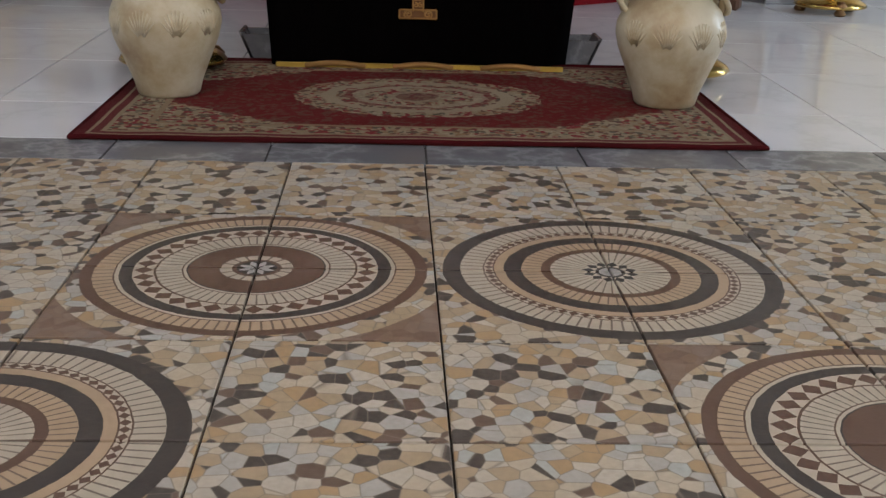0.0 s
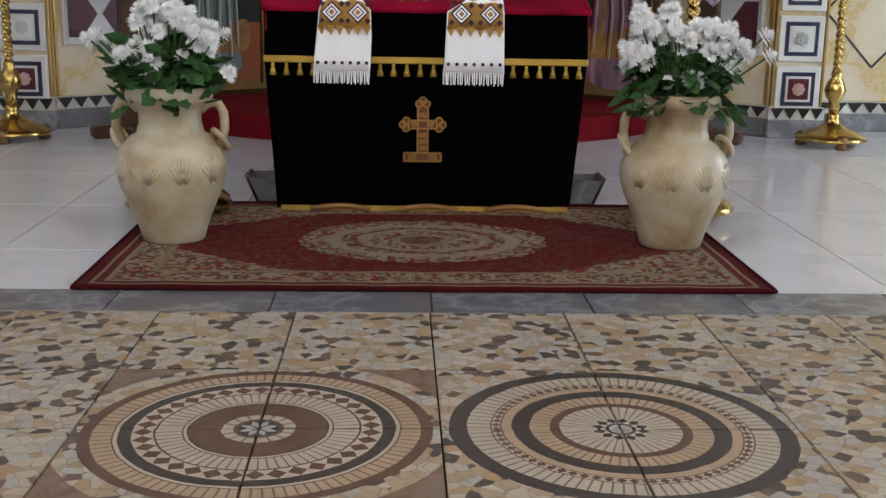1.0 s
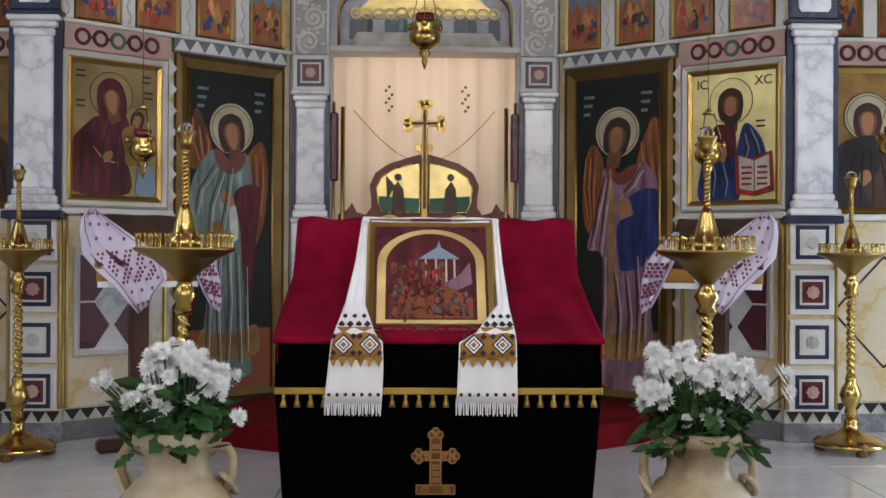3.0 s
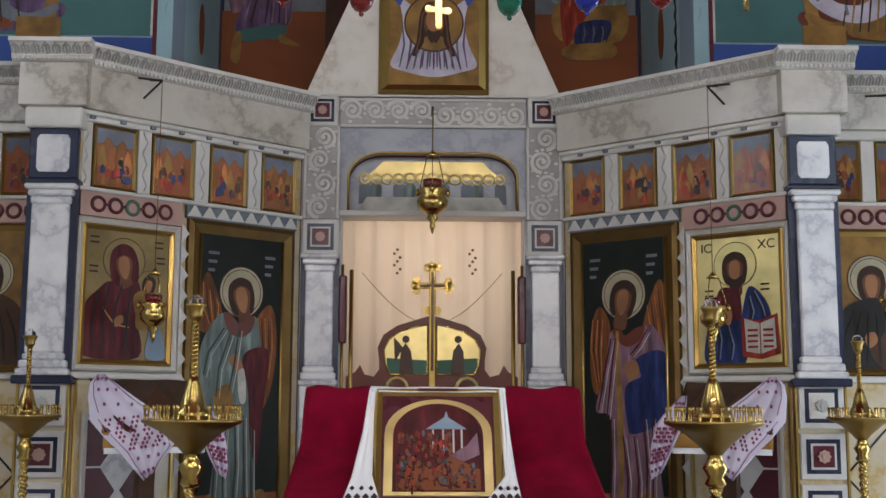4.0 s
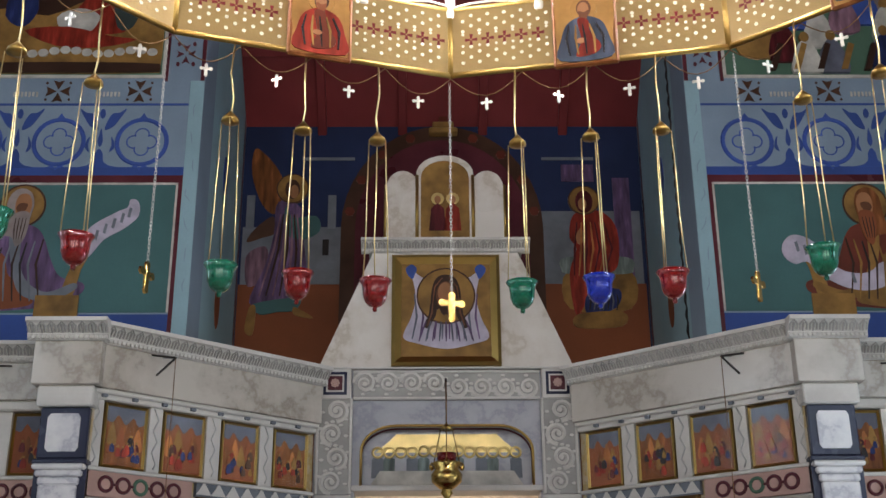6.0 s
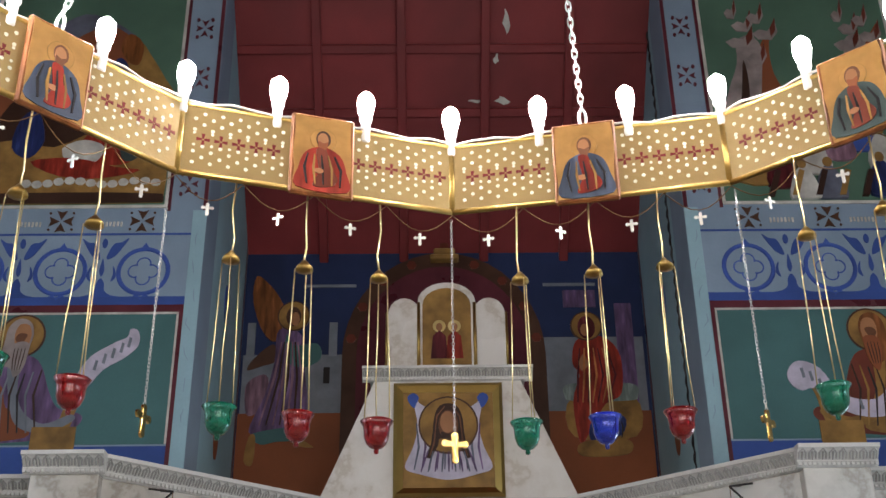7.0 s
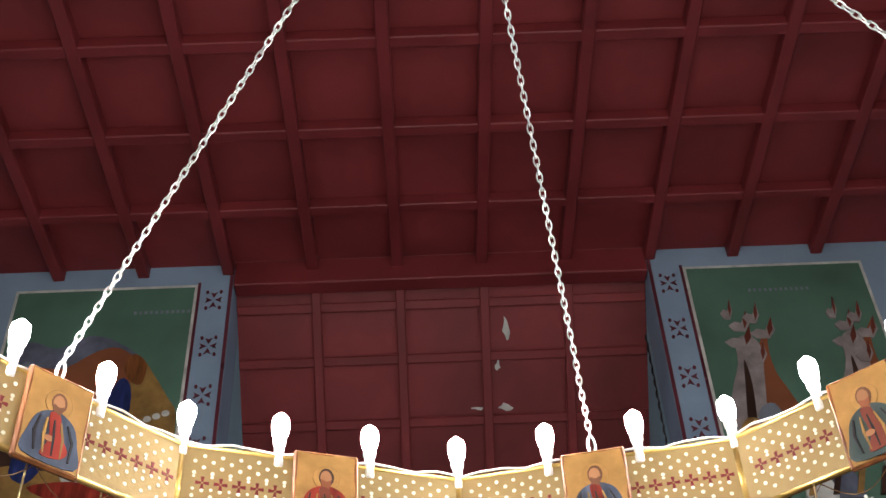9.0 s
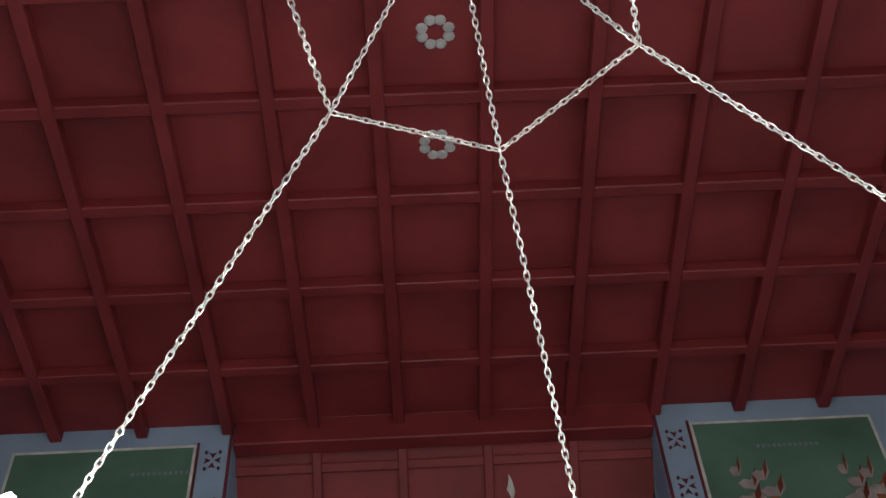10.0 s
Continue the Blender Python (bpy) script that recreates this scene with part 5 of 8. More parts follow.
def pilaster(parent, x0, x1, z0, z1, y):
    """A white marble shaft with moulded base and capital between navy returns."""
    w = x1 - x0
    box("navy_return", parent, M_NAVY, x0 - 0.0, x1 + 0.0, y, y + 0.10, z0, z1, 0.0)
    s = box("shaft", parent, M_MARBLE, x0 + 0.14 * w, x1 - 0.14 * w, y - 0.05, y, z0 + 0.16, z1 - 0.15, 0.01)
    for k, (a, lo, hi) in enumerate(((0.0, 0, 0.05), (0.05, 0.05, 0.11), (0.10, 0.11, 0.16))):
        box("base_moulding", s, M_MARBLE, x0 + a * w, x1 - a * w, y - 0.08 + a * 0.3, y + 0.002, z0 + lo, z0 + hi, 0.012)
    for a, lo, hi in ((0.0, -0.04, 0), (0.06, -0.09, -0.04), (0.11, -0.15, -0.09)):
        box("capital_moulding", s, M_MARBLE, x0 + a * w, x1 - a * w, y - 0.08 + a * 0.3, y + 0.002, z1 + lo, z1 + hi, 0.012)


def diamond_panel(parent, x0, x1, z0, z1, y):
    """An inlaid panel: maroon and pale marble lozenges in a moulded edge."""
    frame_of("panel_edge", parent, M_CARVED, x0, x1, z0, z1, 0.04, y - 0.03, y)
    p = box("inlay", parent, M_MARBLE, x0 + 0.035, x1 - 0.035, y - 0.008, y, z0 + 0.035, z1 - 0.035, 0.0)
    a, b, lo, hi = x0 + 0.05, x1 - 0.05, z0 + 0.05, z1 - 0.05
    cx, h3 = (a + b) / 2, (hi - lo) / 2
    for k in range(2):
        c = lo + (k + 0.5) * h3
        for fl in (-1, 1):
            e = a if fl < 0 else b
            slab("lozenge", p, M_MAROON, [(e, c - h3 * 0.48), (e - fl * 0.11, c - h3 * 0.48), (cx + fl * 0.02, c), (e - fl * 0.11, c + h3 * 0.48), (e, c + h3 * 0.48)], y - 0.013, y)
    return p


def wing(side):
    """One slanting bay of the screen: door with an archangel, main icon, festival row and cornice. u runs outwards."""
    if side > 0:
        base = pose((XC + 1.135) * U, 9.75 * U, 0, 0, 0, -WING_DEG)
    else:
        base = pose((XC - 1.135 - WING * math.cos(radians(WING_DEG))) * U, (9.75 - WING * math.sin(radians(WING_DEG))) * U, 0, 0, 0, WING_DEG)
    ob = thing("iconostasis_wing", 0, 0, 0, 0, "slanting bay of a white and cream marbled icon screen", "icon screen", "icon screen bays")
    ob.matrix_basis = base

    def at(u0, u1):
        return (u0, u1) if side > 0 else (WING - u1, WING - u0)

    box("backing", ob, M_CREAMMARBLE, 0, WING, 0.02, 0.16, 0, 4.1, 0)
    box("plinth", ob, M_GREYSTRIP, *at(1.16, 2.02), -0.06, 0.02, 0, 0.14)
    box("zigzag_band", ob, M_WHITE, *at(1.16, 2.02), -0.045, 0.02, 0.14, 0.23, 0.0)
    triangles("zigzag_triangle", ob, M_BLACKISH, *at(1.17, 2.01), 0.145, 0.225, 7, -0.045, True)
    box("dado", ob, M_CREAMMARBLE, *at(1.17, 2.02), -0.03, 0.02, 0.23, 1.64)
    for u in (1.19, 1.985):
        box("gilt_strip", ob, M_GOLD, *at(u, u + 0.022), -0.05, -0.028, 0.24, 1.63, 0.004)
    diamond_panel(ob, *at(1.34, 1.94), 0.60, 1.40, -0.03)
    box("ledge", ob, M_CARVED, *at(1.15, 2.06), -0.09, 0.02, 1.64, 1.69, 0.012)
    # toothed strips beside and over the door
    a0, a1 = at(1.10, 1.17)
    for k in range(12):
        z = 0.9 + 0.165 * k
        m = a0 if side < 0 else a1
        t = a1 if side < 0 else a0
        slab("tooth", ob, M_CARVED, [(m, z), (m, z + 0.165), (t, z + 0.0825)], -0.03, 0.02)
    n = 8
    box("tooth_ground", ob, M_STONEGREY, *at(0.06, 1.12), -0.02, 0.02, 2.93, 3.05, 0.0)
    triangles("tooth", ob, M_CARVED, *at(0.06, 1.12), 2.945, 3.045, n, -0.02, False)
    # ornament band over the main icon
    box("ornament_band", ob, M_PINK, *at(1.16, 2.04), -0.03, 0.02, 2.85, 3.04, 0.004)
    for k in range(5):
        u = 1.32 + 0.14 * k
        x = at(u, u)[0]
        mm = M_MAROON if k != 2 else M_GREENM
        tube("ornament_ring", ob, mm, [(px, -0.034, pz) for px, pz in disc(x, 2.945, 0.052, 14)], 0.014, 5, True)
        if k < 4:
            tube("ornament_link", ob, M_MAROON, [(at(u + 0.05, u + 0.05)[0], -0.034, 2.945), (at(u + 0.09, u + 0.09)[0], -0.034, 2.945)], 0.012, 5)
    # festival row: strips, dentils
    box("rail", ob, M_CARVED, *at(0.02, 2.06), -0.05, 0.02, 3.035, 3.065, 0.006)
    for u0, u1 in ((0.44, 0.57), (0.94, 1.07), (1.46, 1.57), (1.95, 2.06)):
        s = box("strip", ob, M_CARVED, *at(u0, u1), -0.035, 0.02, 3.065, 3.57, 0.005)
        xm = sum(at(u0, u1)) / 2
        tube("strip_carving", s, M_SILVER, [(xm + 0.02 * math.sin(j * 1.57), -0.038, 3.09 + 0.042 * j) for j in range(12)], 0.007, 4)
    box("upper_rail", ob, M_CARVED, *at(0.02, 2.08), -0.06, 0.02, 3.56, 3.61, 0.01)
    box("dentil_rail", ob, M_CARVED, *at(0.02, 2.10), -0.10, 0.02, 3.60, 3.635, 0.01)
    for k in range(8):
        box("dentil", ob, M_STONEGREY, *at(0.2 + 0.25 * k, 0.245 + 0.25 * k), -0.085, -0.055, 3.575, 3.612, 0.004)
    box("fascia", ob, M_BEIGEMARBLE, *at(0.02, 2.12), -0.13, 0.02, 3.635, 3.96, 0.006)
    carved_cornice(ob, *at(0.0, 2.14), 3.96, 4.11, -0.12)

    # the door with its archangel, its frame and gilt bead
    door = thing("icon_door", 0, 0, 0, 0, "dark painted side door, winged figure in " + ("violet and blue" if side > 0 else "pale green and crimson"), "door", "icon doors")
    door.matrix_basis = base
    d0, d1 = at(0.08, 1.10)
    frame_of("door_frame", door, M_DARKGILT, d0, d1, 0.17, 2.93, 0.11, -0.04, 0.02, "dark gilt door frame")
    box("door_leaf", door, M_DOORDARK, d0 + 0.1, d1 - 0.1, -0.012, 0.018, 0.24, 2.84, 0.0)
    cx = (d0 + d1) / 2
    for e in (d0 + 0.115, d1 - 0.115):
        tube("gilt_bead", door, M_GOLD, [(e, -0.018, 0.25), (e, -0.018, 2.82)], 0.012, 6)
    door_angel(door, cx, 2.37, side, -0.013)
    slab("painted_ground", door, M_EARTH, rect(d0 + 0.105, d1 - 0.105, 0.245, 0.75), -0.0133, 0.0)
    for fl in (-1, 1):
        for k in range(3):
            box("inscription_bar", door, M_STONEGREY, cx + fl * 0.27 - 0.05, cx + fl * 0.27 + 0.05 - 0.02 * k, -0.016, -0.01, 2.66 - 0.07 * k, 2.685 - 0.07 * k, 0.0)

    # main icon
    ic = icon_thing("main_icon", base @ pose(0, -0.0, 0), *at(1.19, 2.04), 1.70, 2.84, "large gilded icon, haloed figure in " + ("blue with an open book" if side > 0 else "dark plum robes"), 0.045, M_CARVED, M_GOLDLEAF if side > 0 else M_DULLGOLD, 0.07, "main icons")
    i0, i1 = at(1.19, 2.04)
    frame_of("inner_frame", ic, M_GOLD, i0 + 0.045, i1 - 0.045, 1.745, 2.795, 0.04, -0.055, -0.02, "gilt inner frame")
    cx = (i0 + i1) / 2 + (0.03 if side > 0 else -0.05)
    y = -0.03
    cx, cz = (i0 + i1) / 2, 2.27
    if side > 0:
        painted_head(ic, cx - 0.02, cz + 0.27, 0.84, y, 0.0, M_HAIR, M_GOLDLEAF)
        painted("beard", ic, M_HAIR, cx - 0.02, cz + 0.27, [(-0.058, -0.09), (0.0, -0.115), (0.058, -0.09), (0.045, -0.17), (0.0, -0.205), (-0.045, -0.17)], y, 0.0066)
        painted("robe", ic, M_PLUM, cx, cz, [(-0.16, 0.07), (-0.04, 0.09), (0.01, 0.07), (0.02, -0.13), (-0.04, -0.24), (-0.21, -0.22)], y, 0.0072)
        painted("mantle", ic, M_BLUE, cx, cz, [(0.09, 0.09), (0.18, 0.04), (0.25, -0.09), (0.25, -0.24), (0.01, -0.24), (0.03, -0.11)], y, 0.0084)
        painted("mantle", ic, M_BLUE, cx, cz, [(-0.18, 0.04), (-0.21, -0.08), (-0.12, -0.16), (0.03, -0.18), (0.04, -0.49), (-0.27, -0.49), (-0.26, -0.22)], y, 0.0090)
        for k, ln in enumerate(([(0.12, 0.06), (0.18, -0.06), (0.2, -0.14)], [(0.08, 0.02), (0.11, -0.1), (0.08, -0.2)], [(-0.2, -0.12), (-0.16, -0.3), (-0.18, -0.46)], [(-0.1, -0.2), (-0.06, -0.35), (-0.08, -0.46)])):
            stroke("fold", ic, M_BLACKISH, cx, cz, ln, 0.009, y, 0.0096)
            stroke("fold", ic, M_WALLGREY, cx, cz, [(a + 0.02, b) for a, b in ln], 0.004, y, 0.0100)
        painted("hand", ic, M_SKIN, cx, cz, [(-0.13, -0.12), (-0.08, -0.04), (-0.05, -0.12), (-0.08, -0.2)], y, 0.0104)
        painted("book", ic, M_RED, cx, cz, [(0.02, -0.14), (0.17, -0.17), (0.31, -0.12), (0.33, -0.42), (0.18, -0.46), (0.03, -0.44)], y, 0.0110, False)
        painted("page", ic, M_WHITE, cx, cz, [(0.05, -0.15), (0.17, -0.19), (0.17, -0.42), (0.06, -0.40)], y, 0.014, False)
        painted("page", ic, M_WHITE, cx, cz, [(0.18, -0.19), (0.29, -0.15), (0.30, -0.38), (0.18, -0.42)], y, 0.014, False)
        for k in range(4):
            for e in (0.075, 0.20):
                box("writing_bar", ic, M_RED, cx + e, cx + e + 0.08, y - 0.0165, y - 0.012, cz - 0.25 - 0.042 * k, cz - 0.232 - 0.042 * k, 0.0)
        for word, lx in (("IC", -0.305), ("XC", 0.17)):
            letters("lettering", ic, M_HAIR, word, cx + lx, y - 0.002, cz + 0.38, 0.10)
        bars = ((-0.24, 0.07), (0.22, 0.10))
    else:
        painted_head(ic, cx - 0.035, cz + 0.265, 0.82, y, 0.12, M_PLUM, M_DULLGOLD, True)
        painted("robe", ic, M_PLUM, cx, cz, [(-0.15, 0.10), (-0.03, 0.05), (0.08, 0.11), (0.11, -0.01), (0.08, -0.16), (0.11, -0.46), (-0.33, -0.46), (-0.35, -0.24), (-0.33, -0.07), (-0.23, 0.04)], y, 0.0072)
        for k, ln in enumerate(([(-0.24, 0.0), (-0.28, -0.2), (-0.27, -0.44)], [(-0.15, 0.08), (-0.2, -0.15), (-0.18, -0.42)], [(-0.05, 0.08), (-0.1, -0.1), (-0.12, -0.35)], [(0.02, 0.06), (0.0, -0.2), (0.0, -0.44)])):
            stroke("fold", ic, M_BLACKISH, cx, cz, ln, 0.010, y, 0.0080)
        stroke("gilt_hem", ic, M_GOLD, cx, cz, [(-0.2, -0.1), (-0.1, -0.22), (0.02, -0.24)], 0.006, y, 0.0084)
        painted("robe", ic, M_OCHRE, cx, cz, [(0.05, 0.00), (0.14, 0.05), (0.23, 0.00), (0.25, -0.21), (0.09, -0.25), (0.07, -0.14)], y, 0.0088)
        painted("robe", ic, M_WALLGREY, cx, cz, [(0.21, -0.19), (0.28, -0.24), (0.33, -0.46), (0.17, -0.46), (0.18, -0.31)], y, 0.0084)
        painted("hand", ic, M_SKIN, cx, cz, [(-0.10, -0.18), (-0.04, -0.15), (-0.03, -0.20), (-0.09, -0.24)], y, 0.0096)
        painted_head(ic, cx + 0.175, cz + 0.11, 0.45, y - 0.004, -0.15, M_HAIR, M_DULLGOLD)
        bars = ((-0.28, 0.42), (0.25, 0.42), (0.27, 0.3), (-0.28, 0.2))
    for bx, bz in bars:
        for k in range(2):
            box("inscription_bar", ic, M_HAIR, cx + bx - 0.035, cx + bx + 0.035, y - 0.004, y, cz + bz - 0.04 * k, cz + bz - 0.04 * k + 0.014, 0.0)
    # festival icons
    for k, (u0, u1) in enumerate(((0.09, 0.43), (0.585, 0.925), (1.085, 1.445), (1.585, 1.935))):
        fi = icon_thing("festival_icon", base, *at(u0, u1), 3.07, 3.55, "small gilt-framed festival icon with orange, red and blue figures" if k % 2 else "small gilt-framed festival icon on a bright ground", 0.022, M_GOLD, M_OCHRE, 0.045, "festival icons")
        e0, e1 = at(u0, u1)
        scene_icon(fi, e0 + 0.022, e1 - 0.022, 3.092, 3.528, -0.022, 40 + k + 10 * side)
        pane = box("glazing", fi, M_PANE, e0 + 0.02, e1 - 0.02, -0.041, -0.038, 3.09, 3.53, 0.0, "clear glass pane")
        pane.visible_shadow = False
    # iron bracket and the oil lamp that hangs from it
    bu = at(1.60, 1.60)[0]
    br = thing("lamp_bracket", 0, 0, 0, 0, "black iron bracket on the screen's cornice", "bracket", "lamp brackets")
    br.matrix_basis = base
    bm = bmesh.new()
    add_tube(bm, [(bu - 0.05, -0.14, 3.94), (bu, -0.42, 3.87), (bu + 0.05, -0.14, 3.94)], 0.009, 5)
    add_tube(bm, [(bu, -0.14, 3.79), (bu, -0.42, 3.87)], 0.009, 5)
    part("bracket_arm", bm, M_BLACKISH, br)
    oil_lamp(base, bu, -0.42, 3.87, 2.12, "small polished brass oil lamp hung before an icon")
    return base


def oil_lamp(base, x, y, ztop, z, label, s=1.0, big=False):
    """A brass hanging lamp: hook chain, crown, three chains, bowl and drop."""
    ob = thing("oil_lamp", 0, 0, 0, 0, label, "oil lamp", "brass oil lamps")
    ob.matrix_basis = base @ pose(x * U, y * U, z * U)
    d = ztop - z
    tube("chain", ob, M_BRONZE, [(0, 0, 0.30 * s), (0, 0, d)], 0.0035 if not big else 0.006, 4)
    lathe("crown", ob, M_BRASS, [(0.004, 0.33 * s), (0.02 * s, 0.31 * s), (0.05 * s, 0.28 * s), (0.015 * s, 0.29 * s)], 12)
    for k in range(3):
        a = k * 2.094 + 0.5
        tube("chain", ob, M_BRASS, [(0.045 * s * math.cos(a), 0.045 * s * math.sin(a), 0.28 * s), (0.10 * s * math.cos(a), 0.10 * s * math.sin(a), 0.06 * s)], 0.004, 4)
        lathe("lug", ob, M_BRASS, [(0.004, 0.085 * s), (0.018 * s, 0.065 * s), (0.018 * s, 0.045 * s), (0.004, 0.03 * s)], 8, 0.11 * s * math.cos(a), 0.11 * s * math.sin(a))
    lathe("bowl", ob, M_BRASS, [(0.085 * s, 0.075 * s), (0.10 * s, 0.06 * s), (0.075 * s, 0.03 * s), (0.10 * s, -0.005 * s), (0.095 * s, -0.05 * s), (0.05 * s, -0.09 * s), (0.03 * s, -0.10 * s), (0.04 * s, -0.12 * s), (0.015 * s, -0.15 * s), (0.02 * s, -0.17 * s), (0.004, -0.22 * s)], 18)
    lathe("glass_cup", ob, M_GLASSR, [(0.03 * s, 0.05 * s), (0.06 * s, 0.09 * s), (0.066 * s, 0.13 * s), (0.06 * s, 0.13 * s), (0.03 * s, 0.06 * s)], 14)
    return ob


for side in (-1, 1):
    wing(side)


def outer_pillar(side):
    """The forward pillar at the outer end of a wing: four coffers, marble shaft, block and cornice."""
    cx = XC + side * 2.825
    ob = thing("iconostasis_pillar", cx, 8.36, 0, 0, "marbled pillar with four inlaid square coffers below", "pillar", "icon screen pillars")
    box("core", ob, M_CREAMMARBLE, -0.19, 0.19, 0.0, 0.75, 0, 3.6, 0)
    box("plinth", ob, M_GREYSTRIP, -0.22, 0.22, -0.06, 0.3, 0, 0.14)
    box("zigzag_band", ob, M_WHITE, -0.21, 0.21, -0.045, 0.3, 0.14, 0.23, 0.0)
    triangles("zigzag_triangle", ob, M_BLACKISH, -0.20, 0.20, 0.145, 0.225, 4, -0.045, True)
    for k in range(4):
        rosette_block(ob, 0, 0.365 + 0.366 * k, 0.335, -0.005, "coffer", M_MAROON if k % 2 == 0 else M_CARVED, M_NAVY)
    for fl in (-1, 1):
        box("gilt_strip", ob, M_GOLD, fl * 0.195, fl * 0.175, -0.02, 0.02, 0.24, 1.60, 0.004)
    box("ledge", ob, M_NAVY, -0.22, 0.22, -0.08, 0.2, 1.60, 1.66, 0.01)
    pilaster(ob, -0.19, 0.19, 1.66, 3.06, -0.02)
    box("block", ob, M_NAVY, -0.18, 0.18, -0.05, 0.1, 3.10, 3.48, 0.01)
    slab("block_face", ob, M_MARBLE, [(-0.10, 3.15), (0.10, 3.15), (0.12, 3.18), (0.12, 3.40), (0.10, 3.43), (-0.10, 3.43), (-0.12, 3.40), (-0.12, 3.18)], -0.062, -0.05)
    box("block_moulding", ob, M_NAVY, -0.20, 0.20, -0.07, 0.1, 3.06, 3.10, 0.01)
    box("dentil_rail", ob, M_CARVED, -0.21, 0.21, -0.10, 0.75, 3.48, 3.635, 0.012)
    box("fascia", ob, M_BEIGEMARBLE, -0.25, 0.25, -0.15, 0.75, 3.635, 3.96, 0.006)
    carved_cornice(ob, -0.30, 0.30, 3.96, 4.11, -0.14)
    box("cornice_return", ob, M_CARVED, -0.27, 0.27, -0.14, 0.75, 3.96, 4.105, 0.01)


def side_bay(side):
    """The straight bay beyond the pillar."""
    x0 = XC + side * 3.015
    ob = thing("iconostasis_bay", x0, 8.86, 0, 0, "straight outer bay of the marbled icon screen", "icon screen", "icon screen bays")

    def at(u0, u1):
        return tuple(sorted((side * u0, side * u1)))

    base = pose(x0 * U, 8.86 * U, 0)
    box("backing", ob, M_CREAMMARBLE, *at(0, 1.9), 0.02, 0.16, 0, 4.0, 0)
    box("plinth", ob, M_GREYSTRIP, *at(0.0, 1.9), -0.06, 0.02, 0, 0.14)
    box("zigzag_band", ob, M_WHITE, *at(0, 1.9), -0.045, 0.02, 0.14, 0.23, 0.0)
    triangles("zigzag_triangle", ob, M_BLACKISH, *at(0, 1.9), 0.145, 0.225, 15, -0.045, True)
    box("dado", ob, M_CREAMMARBLE, *at(0.0, 1.9), -0.03, 0.02, 0.23, 1.64)
    cx = side * 0.55
    for z0, z1, fl in ((0.5, 0.93, 1), (0.5, 0.93, -1), (1.36, 0.93, 1), (1.36, 0.93, -1)):
        tube("inlay_line", ob, M_NAVY, [(cx, -0.034, z0), (cx + fl * 0.4, -0.034, z1)], 0.008, 4)
    box("ledge", ob, M_CARVED, *at(0, 1.9), -0.08, 0.02, 1.64, 1.69, 0.012)
    ic = icon_thing("main_icon", base, *at(0.02, 0.86), 1.70, 2.84, "large icon of a haloed figure in dark robes on dull gold", 0.05, M_GOLD, M_OCHRE, 0.06, "main icons")
    saint(ic, side * 0.42, 2.45, 0.9, M_BLACKISH if side > 0 else M_PLUM, M_WOOD, -0.028)
    ic2 = icon_thing("main_icon", base, *at(0.95, 1.8), 1.70, 2.84, "large icon of a haloed figure in dark robes on dull gold", 0.05, M_GOLD, M_OCHRE, 0.06, "main icons")
    saint(ic2, side * 1.38, 2.45, 0.9, M_PLUM, M_BLUE, -0.028)
    box("ornament_band", ob, M_PINK, *at(0.0, 1.9), -0.03, 0.02, 2.85, 3.04, 0.004)
    for k in range(6):
        tube("ornament_ring", ob, M_MAROON, [(px, -0.034, pz) for px, pz in disc(side * (0.12 + 0.14 * k), 2.945, 0.052, 14)], 0.014, 5, True)
    box("rail", ob, M_CARVED, *at(0.0, 1.9), -0.05, 0.02, 3.035, 3.065, 0.006)
    for k in range(4):
        u = 0.03 + 0.47 * k
        fi = icon_thing("festival_icon", base, *at(u, u + 0.34), 3.07, 3.55, "small gilt-framed festival icon with red and brown figures", 0.022, M_GOLD, M_OCHRE, 0.045, "festival icons")
        e0, e1 = at(u + 0.022, u + 0.318)
        scene_icon(fi, e0, e1, 3.092, 3.528, -0.022, 80 + k + 10 * side)
        box("strip", ob, M_CARVED, *at(u + 0.35, u + 0.46), -0.035, 0.02, 3.065, 3.57, 0.005)
    box("dentil_rail", ob, M_CARVED, *at(0.0, 1.9), -0.10, 0.02, 3.56, 3.635, 0.012)
    box("fascia", ob, M_BEIGEMARBLE, *at(0.0, 1.9), -0.13, 0.02, 3.635, 3.93, 0.006)
    carved_cornice(ob, *at(0.0, 1.9), 3.93, 4.08, -0.12)
    br = thing("lamp_bracket", x0 + side * 0.45, 8.86, 0, 0, "black iron bracket on the screen's cornice", "bracket", "lamp brackets")
    bm = bmesh.new()
    add_tube(bm, [(-0.05, -0.14, 3.90), (0, -0.42, 3.83), (0.05, -0.14, 3.90)], 0.009, 5)
    part("bracket_arm", bm, M_BLACKISH, br)
    oil_lamp(base, side * 0.45, -0.42, 3.83, 2.2, "small polished brass oil lamp hung before an icon")


for side in (-1, 1):
    outer_pillar(side)
    side_bay(side)


